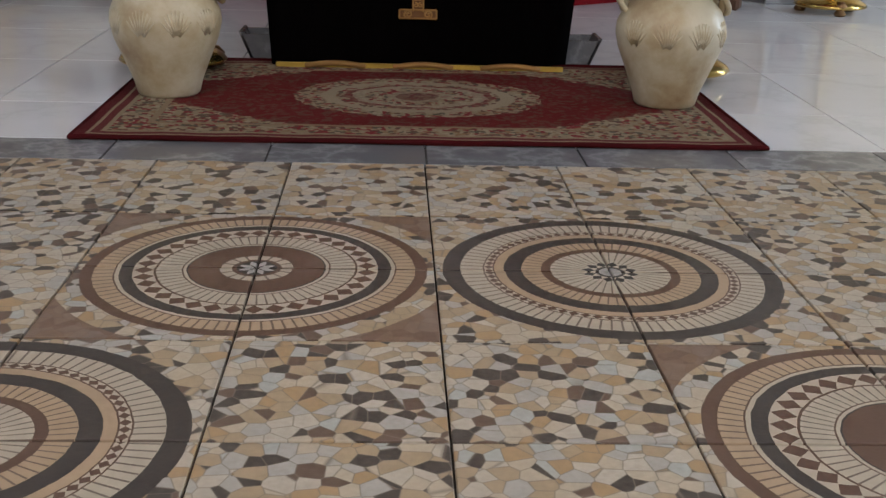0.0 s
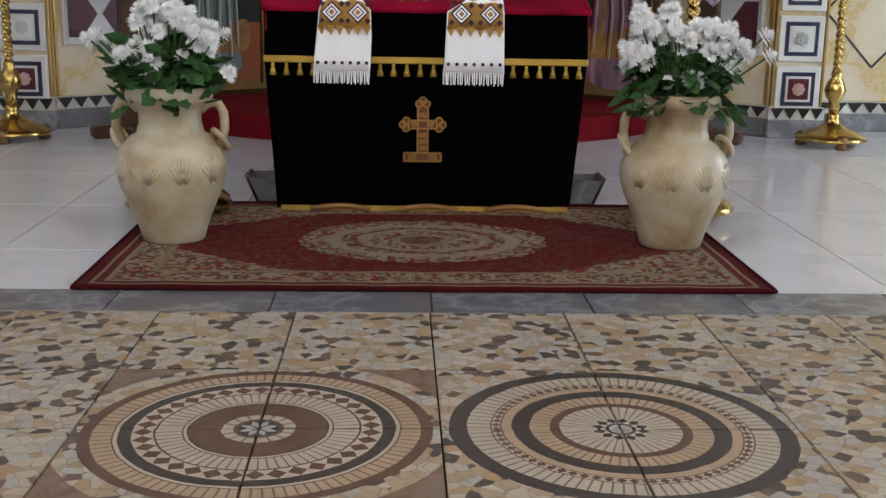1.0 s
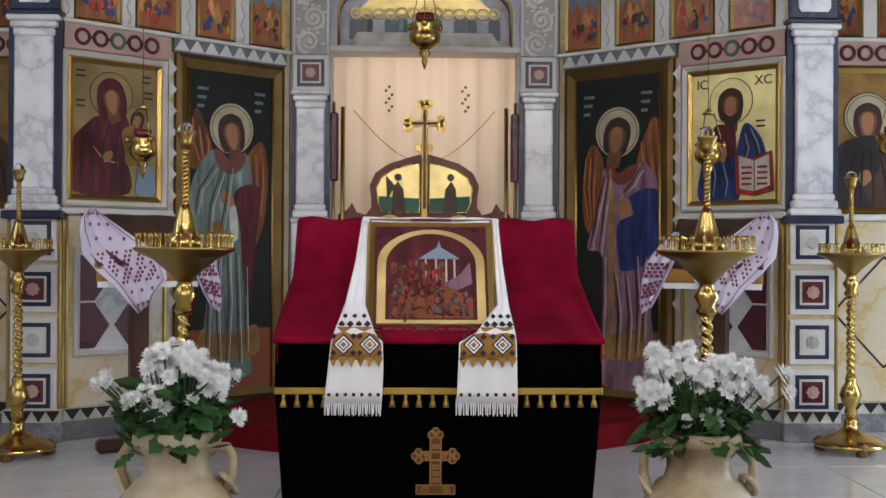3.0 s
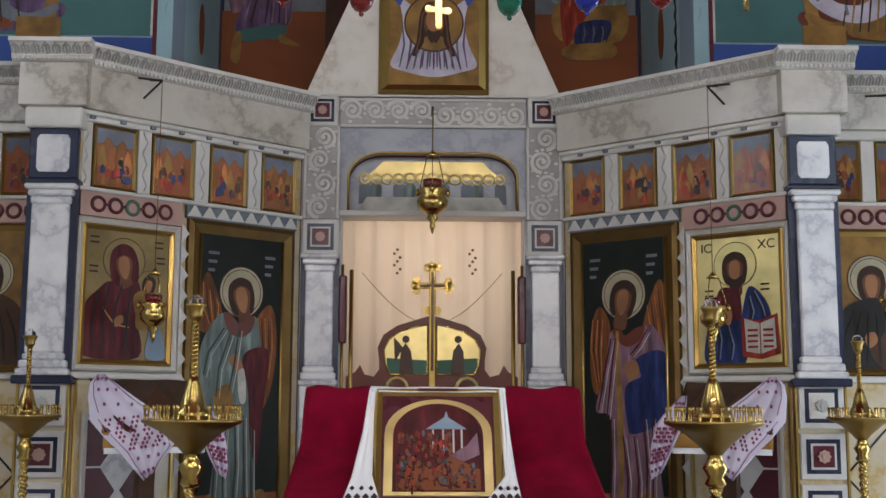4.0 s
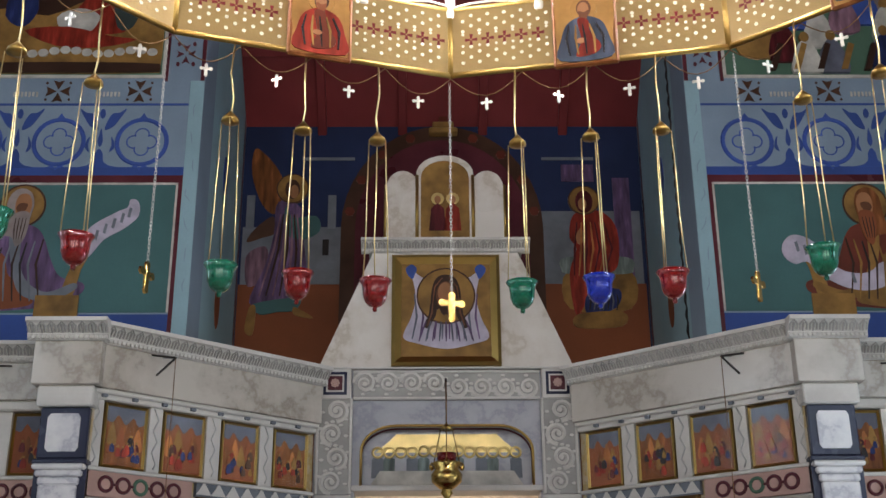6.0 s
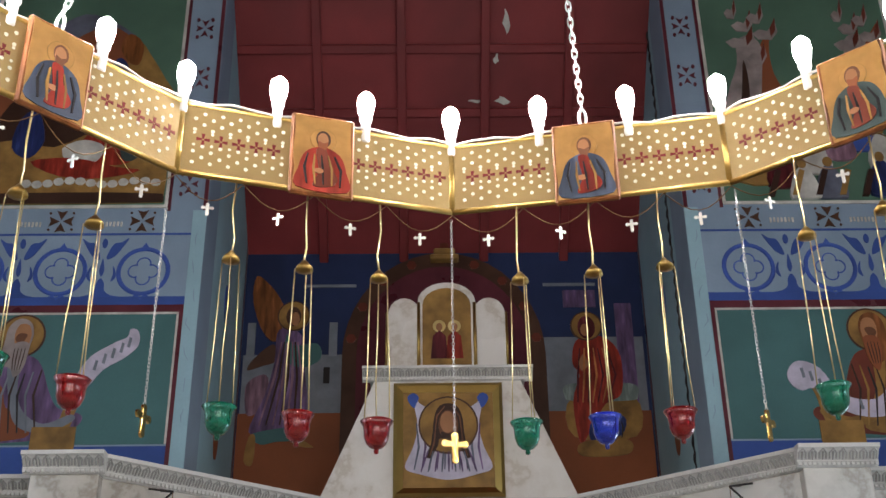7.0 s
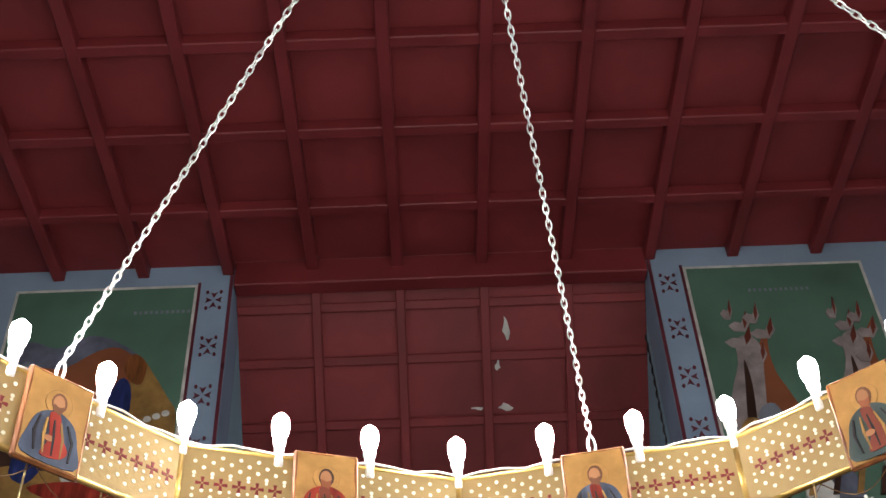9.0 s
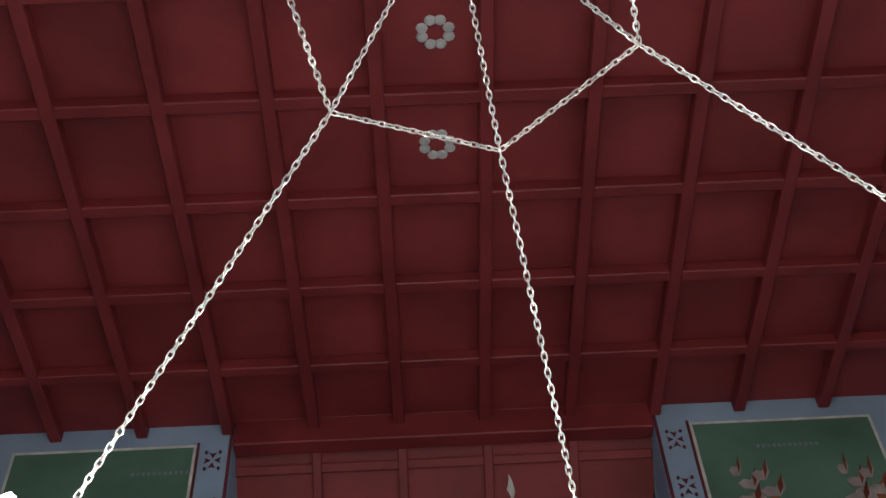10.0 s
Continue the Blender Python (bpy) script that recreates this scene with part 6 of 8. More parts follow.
# ---- the royal gate and the tower over it ----
def royal_gate():
    ob = thing("gate_portal", XC, 9.75, 0, 0, "white and blue-grey marbled gate portal with carved scrollwork", "portal")
    for fl in (-1, 1):
        a, b = sorted((fl * 0.812, fl * 1.122))
        c = (a + b) / 2
        box("pier", ob, M_GREYMARBLE, a - 0.02, b + 0.02, 0.03, 0.3, 0, 4.13, 0)
        box("pedestal", ob, M_MARBLE, a, b, -0.06, 0.03, 0.17, 1.62, 0.01)
        pilaster(ob, a - 0.01, b + 0.01, 1.62, 2.74, 0.0)
        rosette_block(ob, c, 2.89, 0.31, 0.0)
        scroll_panel(ob, a, b, 3.05, 3.87, 0.0)
        rosette_block(ob, c, 4.005, 0.275, -0.005)
        # gilt edge and dark red hanging beside the opening
        tube("gilt_bead", ob, M_GOLD, [(fl * 0.775, 0.06, 0.3), (fl * 0.775, 0.06, 2.66)], 0.014, 6)
        tube("gilt_bead", ob, M_GOLD, [(fl * 0.70, 0.10, 0.3), (fl * 0.70, 0.10, 2.62)], 0.018, 6)
        box("fire_red_case", ob, M_MAROON, fl * 0.735, fl * 0.80, -0.02, 0.10, 1.98, 2.56, 0.012)
    scroll_panel(ob, -0.812, 0.812, 3.86, 4.12, 0.0, "x")
    box("frieze_backing", ob, M_MARBLE, -0.812, 0.812, 0.03, 0.2, 3.86, 4.13, 0)
    box("top_rail", ob, M_CARVED, -1.13, 1.13, -0.04, 0.2, 4.13, 4.15, 0.006)
    # grey marbled head with a flat arch cut through it
    arch = [(0.735, 3.12)] + [(0.735 - 0.30 * (1 - math.cos(t)), 3.42 + 0.22 * math.sin(t)) for t in [k * math.pi / 16 for k in range(9)]]
    arch = arch + [(-x, z) for x, z in arch[::-1]]
    slab("arch_head", ob, M_GREYMARBLE, [(-0.812, 3.12), (-0.812, 3.86), (0.812, 3.86), (0.812, 3.12)] + arch, 0.02, 0.12)
    tube("arch_bead", ob, M_GOLD, [(x, 0.015, z) for x, z in arch], 0.012, 6)
    # recessed supper icon under the arch
    box("lintel", ob, M_CARVED, -0.812, 0.812, 0.0, 0.3, 3.08, 3.13, 0.008)
    su = thing("supper_icon", XC, 9.75, 0, 0, "broad arched icon with a row of haloed figures at a table", "icon")
    slab("panel", su, M_GREYMARBLE, arch, 0.20, 0.26)
    slab("gilt_sky", su, M_GOLDLEAF, [(-0.62, 3.44), (0.62, 3.44), (0.50, 3.54), (0.44, 3.60), (-0.44, 3.60), (-0.50, 3.54)], 0.192, 0.2)
    for k in range(13):
        x = -0.60 + 0.10 * k
        z = 3.44 - 0.000 * k if abs(x) > 0.2 else 3.45
        tube("halo", su, M_GOLDLEAF, [(px, 0.188, pz) for px, pz in disc(x, z, 0.042, 14)], 0.012, 5, True)
        slab("robe", su, (M_STONEGREY, M_GREENP, M_GREYMARBLE)[k % 3], [(x - 0.055, 3.22), (x + 0.055, 3.22), (x + 0.05, 3.38), (x, 3.42), (x - 0.05, 3.38)], 0.190, 0.2)
    slab("table", su, M_WHITE, [(-0.66, 3.16), (0.66, 3.16), (0.58, 3.28), (-0.58, 3.28)], 0.186, 0.2)
    # tower
    slab("tower", ob, M_TOWERMARBLE, [(-1.12, 4.15), (1.12, 4.15), (0.66, 5.22), (-0.66, 5.22)], 0.0, 0.35)
    carved_cornice(ob, -0.765, 0.765, 5.22, 5.335, 0.02, "tower_cornice")
    box("cornice_return", ob, M_CARVED, -0.70, 0.70, 0.0, 0.4, 5.23, 5.33, 0.01)
    top = [(0.545, 5.335), (0.545, 5.90)] + [(0.395 + 0.15 * math.cos(t), 5.90 + 0.17 * math.sin(t)) for t in [k * math.pi / 10 for k in range(1, 9)]]
    top += [(0.27, 6.0)] + [(0.27 * math.cos(t), 6.03 + 0.20 * math.sin(t)) for t in [k * math.pi / 12 for k in range(0, 7)]]
    slab("crown_panel", ob, M_TOWERMARBLE, top + [(-x, z) for x, z in top[::-1] if x > 0.01], 0.06, 0.3)
    for fl in (-1, 1):
        tube("gilt_bead", ob, M_GOLD, [(fl * 0.555, 0.055, 5.38), (fl * 0.555, 0.055, 5.92)], 0.012, 6)
        tube("gilt_bead", ob, M_GOLD, [(fl * 0.26, 0.055, 5.38), (fl * 0.26, 0.055, 6.02)], 0.016, 6)
    ni = thing("niche_icon", XC, 9.80, 0, 0, "arched icon with a small group in red on dull gold", "icon")
    nar = [(0.225, 5.40), (0.225, 6.0)] + [(0.225 * math.cos(t), 6.0 + 0.17 * math.sin(t)) for t in [k * math.pi / 10 for k in range(1, 6)]]
    nar = nar + [(-x, z) for x, z in nar[::-1] if x > 0.01]
    slab("panel", ni, M_OCHRE, nar, 0.0, 0.01)
    for x, mm in ((-0.07, M_PLUM), (0.07, M_RED)):
        slab("robe", ni, mm, [(x - 0.08, 5.46), (x + 0.08, 5.46), (x + 0.06, 5.68), (x, 5.74), (x - 0.06, 5.68)], -0.004, 0.0)
        slab("halo", ni, M_GOLDLEAF, disc(x, 5.78, 0.06), -0.003, 0.0)
        slab("head", ni, M_SKIN, disc(x, 5.77, 0.03, 12, 0.04), -0.006, 0.0)
    ic = icon_thing("tower_icon", pose(XC * U, 9.75 * U, 0), -0.483, 0.483, 4.155, 5.187, "square gilt-framed icon of a haloed head on a pale cloth", 0.085, M_GOLD, M_OCHRE, 0.07)
    slab("cloth", ic, M_CLOTHPAINT, smooth_outline([(-0.38, 4.42), (-0.25, 4.36), (0, 4.31), (0.25, 4.36), (0.38, 4.42), (0.31, 4.6), (0.27, 4.8), (0.31, 5.05), (0.22, 4.98), (0, 4.90), (-0.22, 4.98), (-0.31, 5.05), (-0.27, 4.8), (-0.31, 4.6)], 4), -0.034, -0.02)
    for k in range(10):
        stroke("fold", ic, M_PURPLE if k % 2 else M_DUSK, 0, 4.4, [(-0.30 + 0.066 * k, 0.0), (-0.26 + 0.058 * k, 0.2), (-0.28 + 0.062 * k, 0.42)], 0.010, -0.02, 0.0145)
    
    for fl in (-1, 1):
        slab("knot", ic, M_FRIEZE, smooth_outline([(fl * 0.31, 5.10), (fl * 0.36, 5.06), (fl * 0.34, 5.0), (fl * 0.30, 4.96), (fl * 0.28, 5.0), (fl * 0.26, 5.06)], 3), -0.036, -0.02)
    slab("halo_rim", ic, M_WOOD, disc(0, 4.80, 0.265, 28), -0.040, -0.02)
    slab("halo", ic, M_OCHRE, disc(0, 4.80, 0.25, 28), -0.042, -0.02)
    slab("hair", ic, M_HAIR, smooth_outline([(-0.11, 4.92), (-0.05, 4.99), (0.05, 4.99), (0.11, 4.92), (0.135, 4.78), (0.12, 4.66), (0, 4.70), (-0.12, 4.66), (-0.135, 4.78)], 4), -0.044, -0.02)
    for fl in (-1, 1):
        slab("lock", ic, M_HAIR, smooth_outline([(fl * 0.10, 4.76), (fl * 0.14, 4.72), (fl * 0.155, 4.62), (fl * 0.20, 4.52), (fl * 0.155, 4.50), (fl * 0.12, 4.56), (fl * 0.085, 4.64)], 4), -0.0445, -0.02)
        stroke("strand", ic, M_FLESHDARK, 0, 4.6, [(fl * 0.115, 0.15), (fl * 0.125, 0.04), (fl * 0.165, -0.08)], 0.008, -0.02, 0.0255)
        stroke("strand", ic, M_FLESHDARK, 0, 4.6, [(fl * 0.03, 0.37), (fl * 0.10, 0.28), (fl * 0.115, 0.15)], 0.007, -0.02, 0.0255)
    slab("head", ic, M_FLESHDARK, disc(0, 4.80, 0.088, 20, 0.135), -0.046, -0.02)
    slab("head", ic, M_SKIN, disc(-0.006, 4.825, 0.066, 20, 0.10), -0.047, -0.02)
    slab("beard", ic, M_HAIR, smooth_outline([(-0.062, 4.735), (0, 4.715), (0.062, 4.735), (0.052, 4.66), (0.018, 4.615), (0, 4.63), (-0.018, 4.615), (-0.052, 4.66)], 3), -0.048, -0.02)
    for k in range(9):
        x = -0.24 + 0.06 * k
        stroke("fold", ic, M_DUSK if k % 2 else M_PURPLE, 0, 4.36, [(0.75 * x, 0.20), (0.9 * x, 0.10), (x, 0.02)], 0.009, -0.02, 0.0285)
    # curtain behind the gate, with soft folds
    cur = thing("gate_curtain", XC, 10.12, 0, 0, "pale cream curtain drawn behind the gate, faint pattern", "curtain")
    bm = bmesh.new()
    cols = 60
    rows = [[bm.verts.new((-0.95 + 1.9 * k / cols, 0.025 * math.sin(k * 0.9) + 0.01 * math.sin(k * 2.3), z)) for k in range(cols + 1)] for z in (0.2, 1.2, 2.2, 3.2)]
    for a, b in zip(rows, rows[1:]):
        for k in range(cols):
            bm.faces.new((a[k], a[k + 1], b[k + 1], b[k]))
    part("cloth", bm, M_CURTAIN, cur, smooth=True)
    for x in (-0.31, 0.36):
        bm = bmesh.new()
        for k in range(7):
            add_prism(bm, disc(x + 0.03 * math.sin(k * 2.1), 2.62 + 0.035 * k, 0.014, 6), -0.045, -0.04)
        part("printed_sprig", bm, M_OCHRE, cur)
    tube("piped_swag", cur, M_GOLD, [(-0.62 + 1.24 * k / 16, -0.045, 2.62 - 0.45 * math.sin(math.pi * k / 16)) for k in range(17)], 0.004, 4)

    # the two gate leaves with curved heads, gilt panels and dark figures
    ga = thing("royal_gate", XC, 9.86, 0, 0, "red-brown carved gate with gilt arched panels and a cross", "gate")
    for fl in (-1, 1):
        prof = [(0.0, 0.2), (0.74, 0.2), (0.74, 1.70), (0.66, 1.74), (0.62, 1.80), (0.58, 1.72), (0.50, 1.70), (0.455, 1.76), (0.455, 1.84), (0.47, 1.95), (0.42, 2.06), (0.30, 2.14), (0.14, 2.19), (0.0, 2.23)]
        leaf = slab("gate_leaf", ga, M_GATEWOOD, [(fl * x, z) for x, z in prof], 0.0, 0.05)
        inner = [(0.04, 1.72), (0.36, 1.72), (0.40, 1.80), (0.415, 1.93), (0.37, 2.02), (0.27, 2.09), (0.13, 2.13), (0.04, 2.14)]
        slab("gilt_panel", leaf, M_GOLDLEAF, [(fl * x, z) for x, z in inner], -0.012, 0.0)
        tube("gilt_edge", leaf, M_BRASS, [(fl * x, -0.012, z) for x, z in inner], 0.008, 5, True)
        slab("painted_town", leaf, M_GREENM, [(fl * x, z) for x, z in ((0.045, 1.72), (0.36, 1.72), (0.39, 1.80), (0.39, 1.86), (0.045, 1.84))], -0.016, -0.01)
        slab("figure", leaf, M_WOOD, [(fl * x, z) for x, z in ((0.16, 1.72), (0.28, 1.72), (0.27, 1.92), (0.23, 1.99), (0.18, 1.92))], -0.020, -0.01)
        slab("figure_head", leaf, M_WOOD, disc(fl * 0.225, 2.02, 0.032, 12), -0.020, -0.01)
        if fl < 0:
            slab("figure_wing", leaf, M_WOOD, [(-0.25, 1.95), (-0.33, 2.04), (-0.32, 1.82)], -0.020, -0.01)
        tube("gilt_ball", leaf, M_GOLDLEAF, [(fl * 0.30 + 0.09 * math.cos(t), -0.012, 1.60 + 0.09 * math.sin(t)) for t in [k * math.pi / 6 for k in range(7)]], 0.016, 5)
    bm = bmesh.new()
    add_box(bm, -0.028, 0.028, -0.035, 0.0, 1.3, 2.64, 0.006)
    add_box(bm, -0.135, 0.135, -0.032, -0.004, 2.455, 2.51, 0.006)
    for x, z in ((-0.15, 2.4825), (0.15, 2.4825), (0.0, 2.655), (0.0, 2.27), (-0.04, 2.27), (0.04, 2.27), (-0.14, 2.52), (-0.14, 2.445), (0.14, 2.52), (0.14, 2.445), (-0.038, 2.645), (0.038, 2.645)):
        add_prism(bm, disc(x, z, 0.036, 12), -0.03, -0.006)
    part("gate_cross", bm, M_GOLD, ga, "gilt trefoil cross")
    bm = bmesh.new()
    add_box(bm, -0.012, 0.012, -0.042, -0.034, 1.75, 2.6)
    add_box(bm, -0.11, 0.11, -0.040, -0.030, 2.47, 2.495)
    part("cross_inlay", bm, M_WOOD, ga)
    tube("lamp_arm", ob, M_BLACKISH, [(-0.01, 0.03, 3.98), (-0.01, -0.2, 4.0), (-0.01, -0.35, 3.93)], 0.010, 6)
    oil_lamp(pose(XC * U, 9.4 * U, 0), -0.01, 0, 3.94, 3.16, "larger polished brass oil lamp hung before the gate", 1.3, True)
    # dark red cross piece against the sanctuary wall, over the tower
    cr = thing("altar_cross", 0.03, 11.57, 0, 0, "dark red carved cross with ochre foot on the sanctuary wall", "cross")
    bm = bmesh.new()
    add_box(bm, -0.05, 0.05, -0.05, 0.0, 7.36, 8.1, 0.01)
    add_box(bm, -0.25, 0.25, -0.04, 0.0, 7.79, 7.87, 0.01)
    for fl in (-1, 1):
        add_prism(bm, disc(fl * 0.25, 7.83, 0.06, 8), -0.045, 0.0)
    bmesh.ops.recalc_face_normals(bm, faces=bm.faces)
    part("cross_bar", bm, M_GATEWOOD, cr)
    box("foot", cr, M_OCHRE, -0.12, 0.12, -0.10, 0.0, 7.36, 7.44, 0.015)
    box("foot_moulding", cr, M_OCHRE, -0.16, 0.16, -0.12, 0.0, 7.29, 7.36, 0.015)

royal_gate()

# rounded red step before the gate
amb = thing("ambo_step", XC, 9.7, 0, 0, "low rounded step covered in red carpet", "step")
bm = bmesh.new()
arc = [(2.15 * math.cos(a), -2.05 * math.sin(a)) for a in [k * math.pi / 30 for k in range(31)]]
lo, hi = [bm.verts.new((x, y, 0)) for x, y in arc], [bm.verts.new((x, y, 0.17)) for x, y in arc]
bm.faces.new(hi)
for k in range(30):
    bm.faces.new((lo[k], lo[k + 1], hi[k + 1], hi[k]))
bm.faces.new((lo[-1], lo[0], hi[0], hi[-1]))
bmesh.ops.recalc_face_normals(bm, faces=bm.faces)
part("carpet", bm, M_REDCARPET, amb)


# ---- covered table with its icon ----
def cloth_sheet(name, parent, material, path, halfwidths, cols=40, wave=0.008, thick=0.006, cx=0.0, label="", freq=0.8):
    """A cloth laid along path, points of (y, z), with half-widths; folds grow towards its ends."""
    bm = bmesh.new()
    rows = []
    n = len(path)
    for i, ((y, z), hw) in enumerate(zip(path, halfwidths)):
        a, b = path[max(i - 1, 0)], path[min(i + 1, n - 1)]
        d = Vector((b[0] - a[0], b[1] - a[1])).normalized()
        row = []
        for k in range(cols + 1):
            s = -1 + 2 * k / cols
            w = wave * math.sin(k * freq + 0.6 * i) * (0.4 + 0.6 * abs(s))
            row.append(bm.verts.new((cx + s * hw, y - d.y * w, z + d.x * w)))
        rows.append(row)
    for a, b in zip(rows, rows[1:]):
        for k in range(cols):
            bm.faces.new((a[k], a[k + 1], b[k + 1], b[k]))
    ob = part(name, bm, material, parent, label, True)
    so = ob.modifiers.new("thickness", "SOLIDIFY")
    so.thickness = thick * U
    return ob


def tassel_row(parent, x0, x1, n, y, z, s=1.0):
    src = None
    for k in range(n):
        x = x0 + (x1 - x0) * (k + 0.5) / n
        if src is None:
            src = lathe("tassel", parent, M_FRINGE, [(0.006 * s, 0.0), (0.009 * s, -0.012 * s), (0.006 * s, -0.018 * s), (0.012 * s, -0.035 * s), (0.016 * s, -0.058 * s), (0.004, -0.058 * s)], 8)
            src.matrix_basis = pose(x * U, y * U, z * U)
        else:
            again(src, parent, x, y, z)


def covered_table():
    cx = 0.02
    ob = thing("covered_table", cx, 5.33, 0, 0, "icon table draped in black and crimson velvet with gold fringe", "table")
    box("core", ob, M_WOOD, -0.64, 0.64, 0.05, 0.72, 0.0, 0.90, 0.01)
    # black skirt: front and two sides, drawn in a little at the foot
    bm = bmesh.new()
    plan = [(-0.75, 0.75), (-0.757, 0.3), (-0.757, 0.0)] + [(-0.757 + 1.514 * k / 36, 0.0) for k in range(1, 36)] + [(0.757, 0.0), (0.757, 0.3), (0.75, 0.75)]
    rows = []
    for i, (z, q) in enumerate(((0.96, 1.0), (0.75, 1.0), (0.5, 0.975), (0.25, 0.945), (0.03, 0.92))):
        rows.append([bm.verts.new((x * q + 0.004 * i * math.sin(k * 2.0), y - 0.004 * i * math.sin(k * 1.1), z - (0.012 * math.sin(k * 0.45) if i == 4 else 0))) for k, (x, y) in enumerate(plan)])
    for a, b in zip(rows, rows[1:]):
        for k in range(len(plan) - 1):
            bm.faces.new((a[k], a[k + 1], b[k + 1], b[k]))
    part("black_skirt", bm, M_VELVET, ob, "black velvet skirt", True)
    box("gold_hem", ob, M_FRINGE, -0.69, 0.69, -0.022, -0.006, 0.004, 0.034, 0.004)
    for k in range(3):
        tube("loose_hem", ob, M_EMBGOLD, [(-0.55 + 0.42 * k + 0.036 * j, -0.025, 0.018 + 0.016 * math.sin(math.pi * j / 8)) for j in range(9)], 0.014, 5)
    # braid with tassels round the front
    box("braid", ob, M_FRINGE, -0.762, 0.762, -0.018, -0.004, 0.710, 0.742, 0.004)
    tassel_row(ob, -0.75, 0.75, 24, -0.014, 0.710)
    # crimson top: rising shelf and steep back
    path = [(-0.012, 0.945), (-0.008, 0.975), (0.03, 0.985), (0.20, 1.05), (0.40, 1.13), (0.58, 1.21), (0.66, 1.25), (0.69, 1.32), (0.72, 1.44), (0.75, 1.535), (0.78, 1.55), (0.85, 1.54), (0.88, 1.40), (0.89, 1.0)]
    cloth_sheet("crimson_cover", ob, M_REDVELVET, path, [0.770, 0.770, 0.769, 0.762, 0.755, 0.748, 0.744, 0.74, 0.736, 0.73, 0.726, 0.726, 0.726, 0.726], 44, 0.010, 0.006, label="crimson velvet cover")
    # hanging velvet at both ends closes the shelf
    for fl in (-1, 1):
        bm = bmesh.new()
        pts = [(y, z) for y, z in path[1:]] + [(0.87, 0.86), (-0.005, 0.86)]
        vs = [bm.verts.new((fl * (0.752 - 0.034 * min(1.0, max(0.0, y) / 0.75)), y, z - 0.004)) for y, z in pts]
        bm.faces.new(vs)
        o = part("crimson_end", bm, M_REDVELVET, ob)
        o.modifiers.new("thickness", "SOLIDIFY").thickness = 0.006 * U
    # embroidered gold cross with trefoil ends on a scrolled foot, worked in cord
    bm, ground = bmesh.new(), bmesh.new()
    cx0, y0 = -0.016, -0.020
    for a, b, c, d in ((-0.024, 0.024, 0.285, 0.515), (-0.068, 0.068, 0.408, 0.446), (-0.088, 0.088, 0.252, 0.292)):
        add_prism(ground, rect(cx0 + a, cx0 + b, c, d), -0.019 + 0.0004 * (b > 0.03), -0.010)
        add_tube(bm, [(cx0 + a, y0, c), (cx0 + a, y0, d)], 0.0045, 5)
        add_tube(bm, [(cx0 + b, y0, c), (cx0 + b, y0, d)], 0.0045, 5)
        if b > 0.03:
            add_tube(bm, [(cx0 + a, y0, c), (cx0 + b, y0, c)], 0.0045, 5)
            add_tube(bm, [(cx0 + a, y0, d), (cx0 + b, y0, d)], 0.0045, 5)
    for n, (x, z, turn) in enumerate(((0, 0.523, math.pi / 2), (-0.076, 0.427, math.pi), (0.076, 0.427, 0.0))):
        for j in range(3):
            a = turn + (j - 1) * 1.45
            px, pz = cx0 + x + 0.018 * math.cos(a), z + 0.018 * math.sin(a)
            add_prism(ground, disc(px, pz, 0.016, 10), -0.0195 - 0.0002 * (3 * n + j), -0.010)
            add_tube(bm, [(px + 0.016 * math.cos(t), y0, pz + 0.016 * math.sin(t)) for t in [k * math.pi / 6 for k in range(13)]], 0.004, 5)
    for fl in (-1, 1):
        add_tube(bm, spiral(cx0 + fl * 0.046, 0.271, 0.022, 1.6, y0 - 0.001, fl, -1.2), 0.005, 5)
        for z in (0.315, 0.345, 0.375, 0.47):
            add_tube(bm, spiral(cx0 + fl * 0.011, z, 0.012, 1.2, y0 - 0.001, fl, 1.2), 0.0035, 5)
        add_tube(bm, spiral(cx0 + fl * 0.042, 0.427, 0.015, 1.4, y0 - 0.001, fl, 0.4), 0.004, 5)
    bmesh.ops.recalc_face_normals(ground, faces=ground.faces)
    part("embroidered_cross", bm, M_EMBGOLD, ob, "gold embroidered cross")
    part("cross_ground", ground, M_CROSSTHREAD, ob, "dark ochre stitched ground")

    # the leaning icon
    lean = -math.degrees(math.atan2(0.34, 0.55))
    ic = thing("table_icon", cx - 0.035, 5.435, 0.963, 0, "gilt-framed arched icon of a crowd in red, leaning on a table", "icon")
    ic.matrix_basis = ic.matrix_basis @ pose(0, 0, 0, lean, 0, 0)
    w, h = 0.315, 0.655
    frame_of("frame", ic, M_GOLD, -w, w, 0, h, 0.040, -0.05, 0.01)
    box("panel", ic, M_MAROON, -w + 0.03, w - 0.03, -0.02, 0.008, 0.03, h - 0.03, 0.0)
    arch = [(-0.262, 0.065), (-0.262, 0.40)] + [(-0.262 * math.cos(t), 0.40 + 0.195 * math.sin(t)) for t in [k * math.pi / 18 for k in range(1, 18)]] + [(0.262, 0.40), (0.262, 0.065)]
    slab("arch_border", ic, M_GOLDLEAF, arch, -0.026, -0.018)
    arch2 = [(x * 0.84, 0.085 + (z - 0.065) * 0.91) for x, z in arch]
    slab("scene_ground", ic, M_PLUM, arch2, -0.030, -0.02)
    for k in range(9):
        box("writing_bar", ic, M_GATEWOOD, -0.23 + 0.052 * k, -0.188 + 0.052 * k - 0.008 * (k % 3), -0.054, -0.046, 0.013, 0.027, 0.0)
    box("writing_bar", ic, M_GATEWOOD, -0.10, 0.10, -0.054, -0.046, 0.630, 0.642, 0.0)
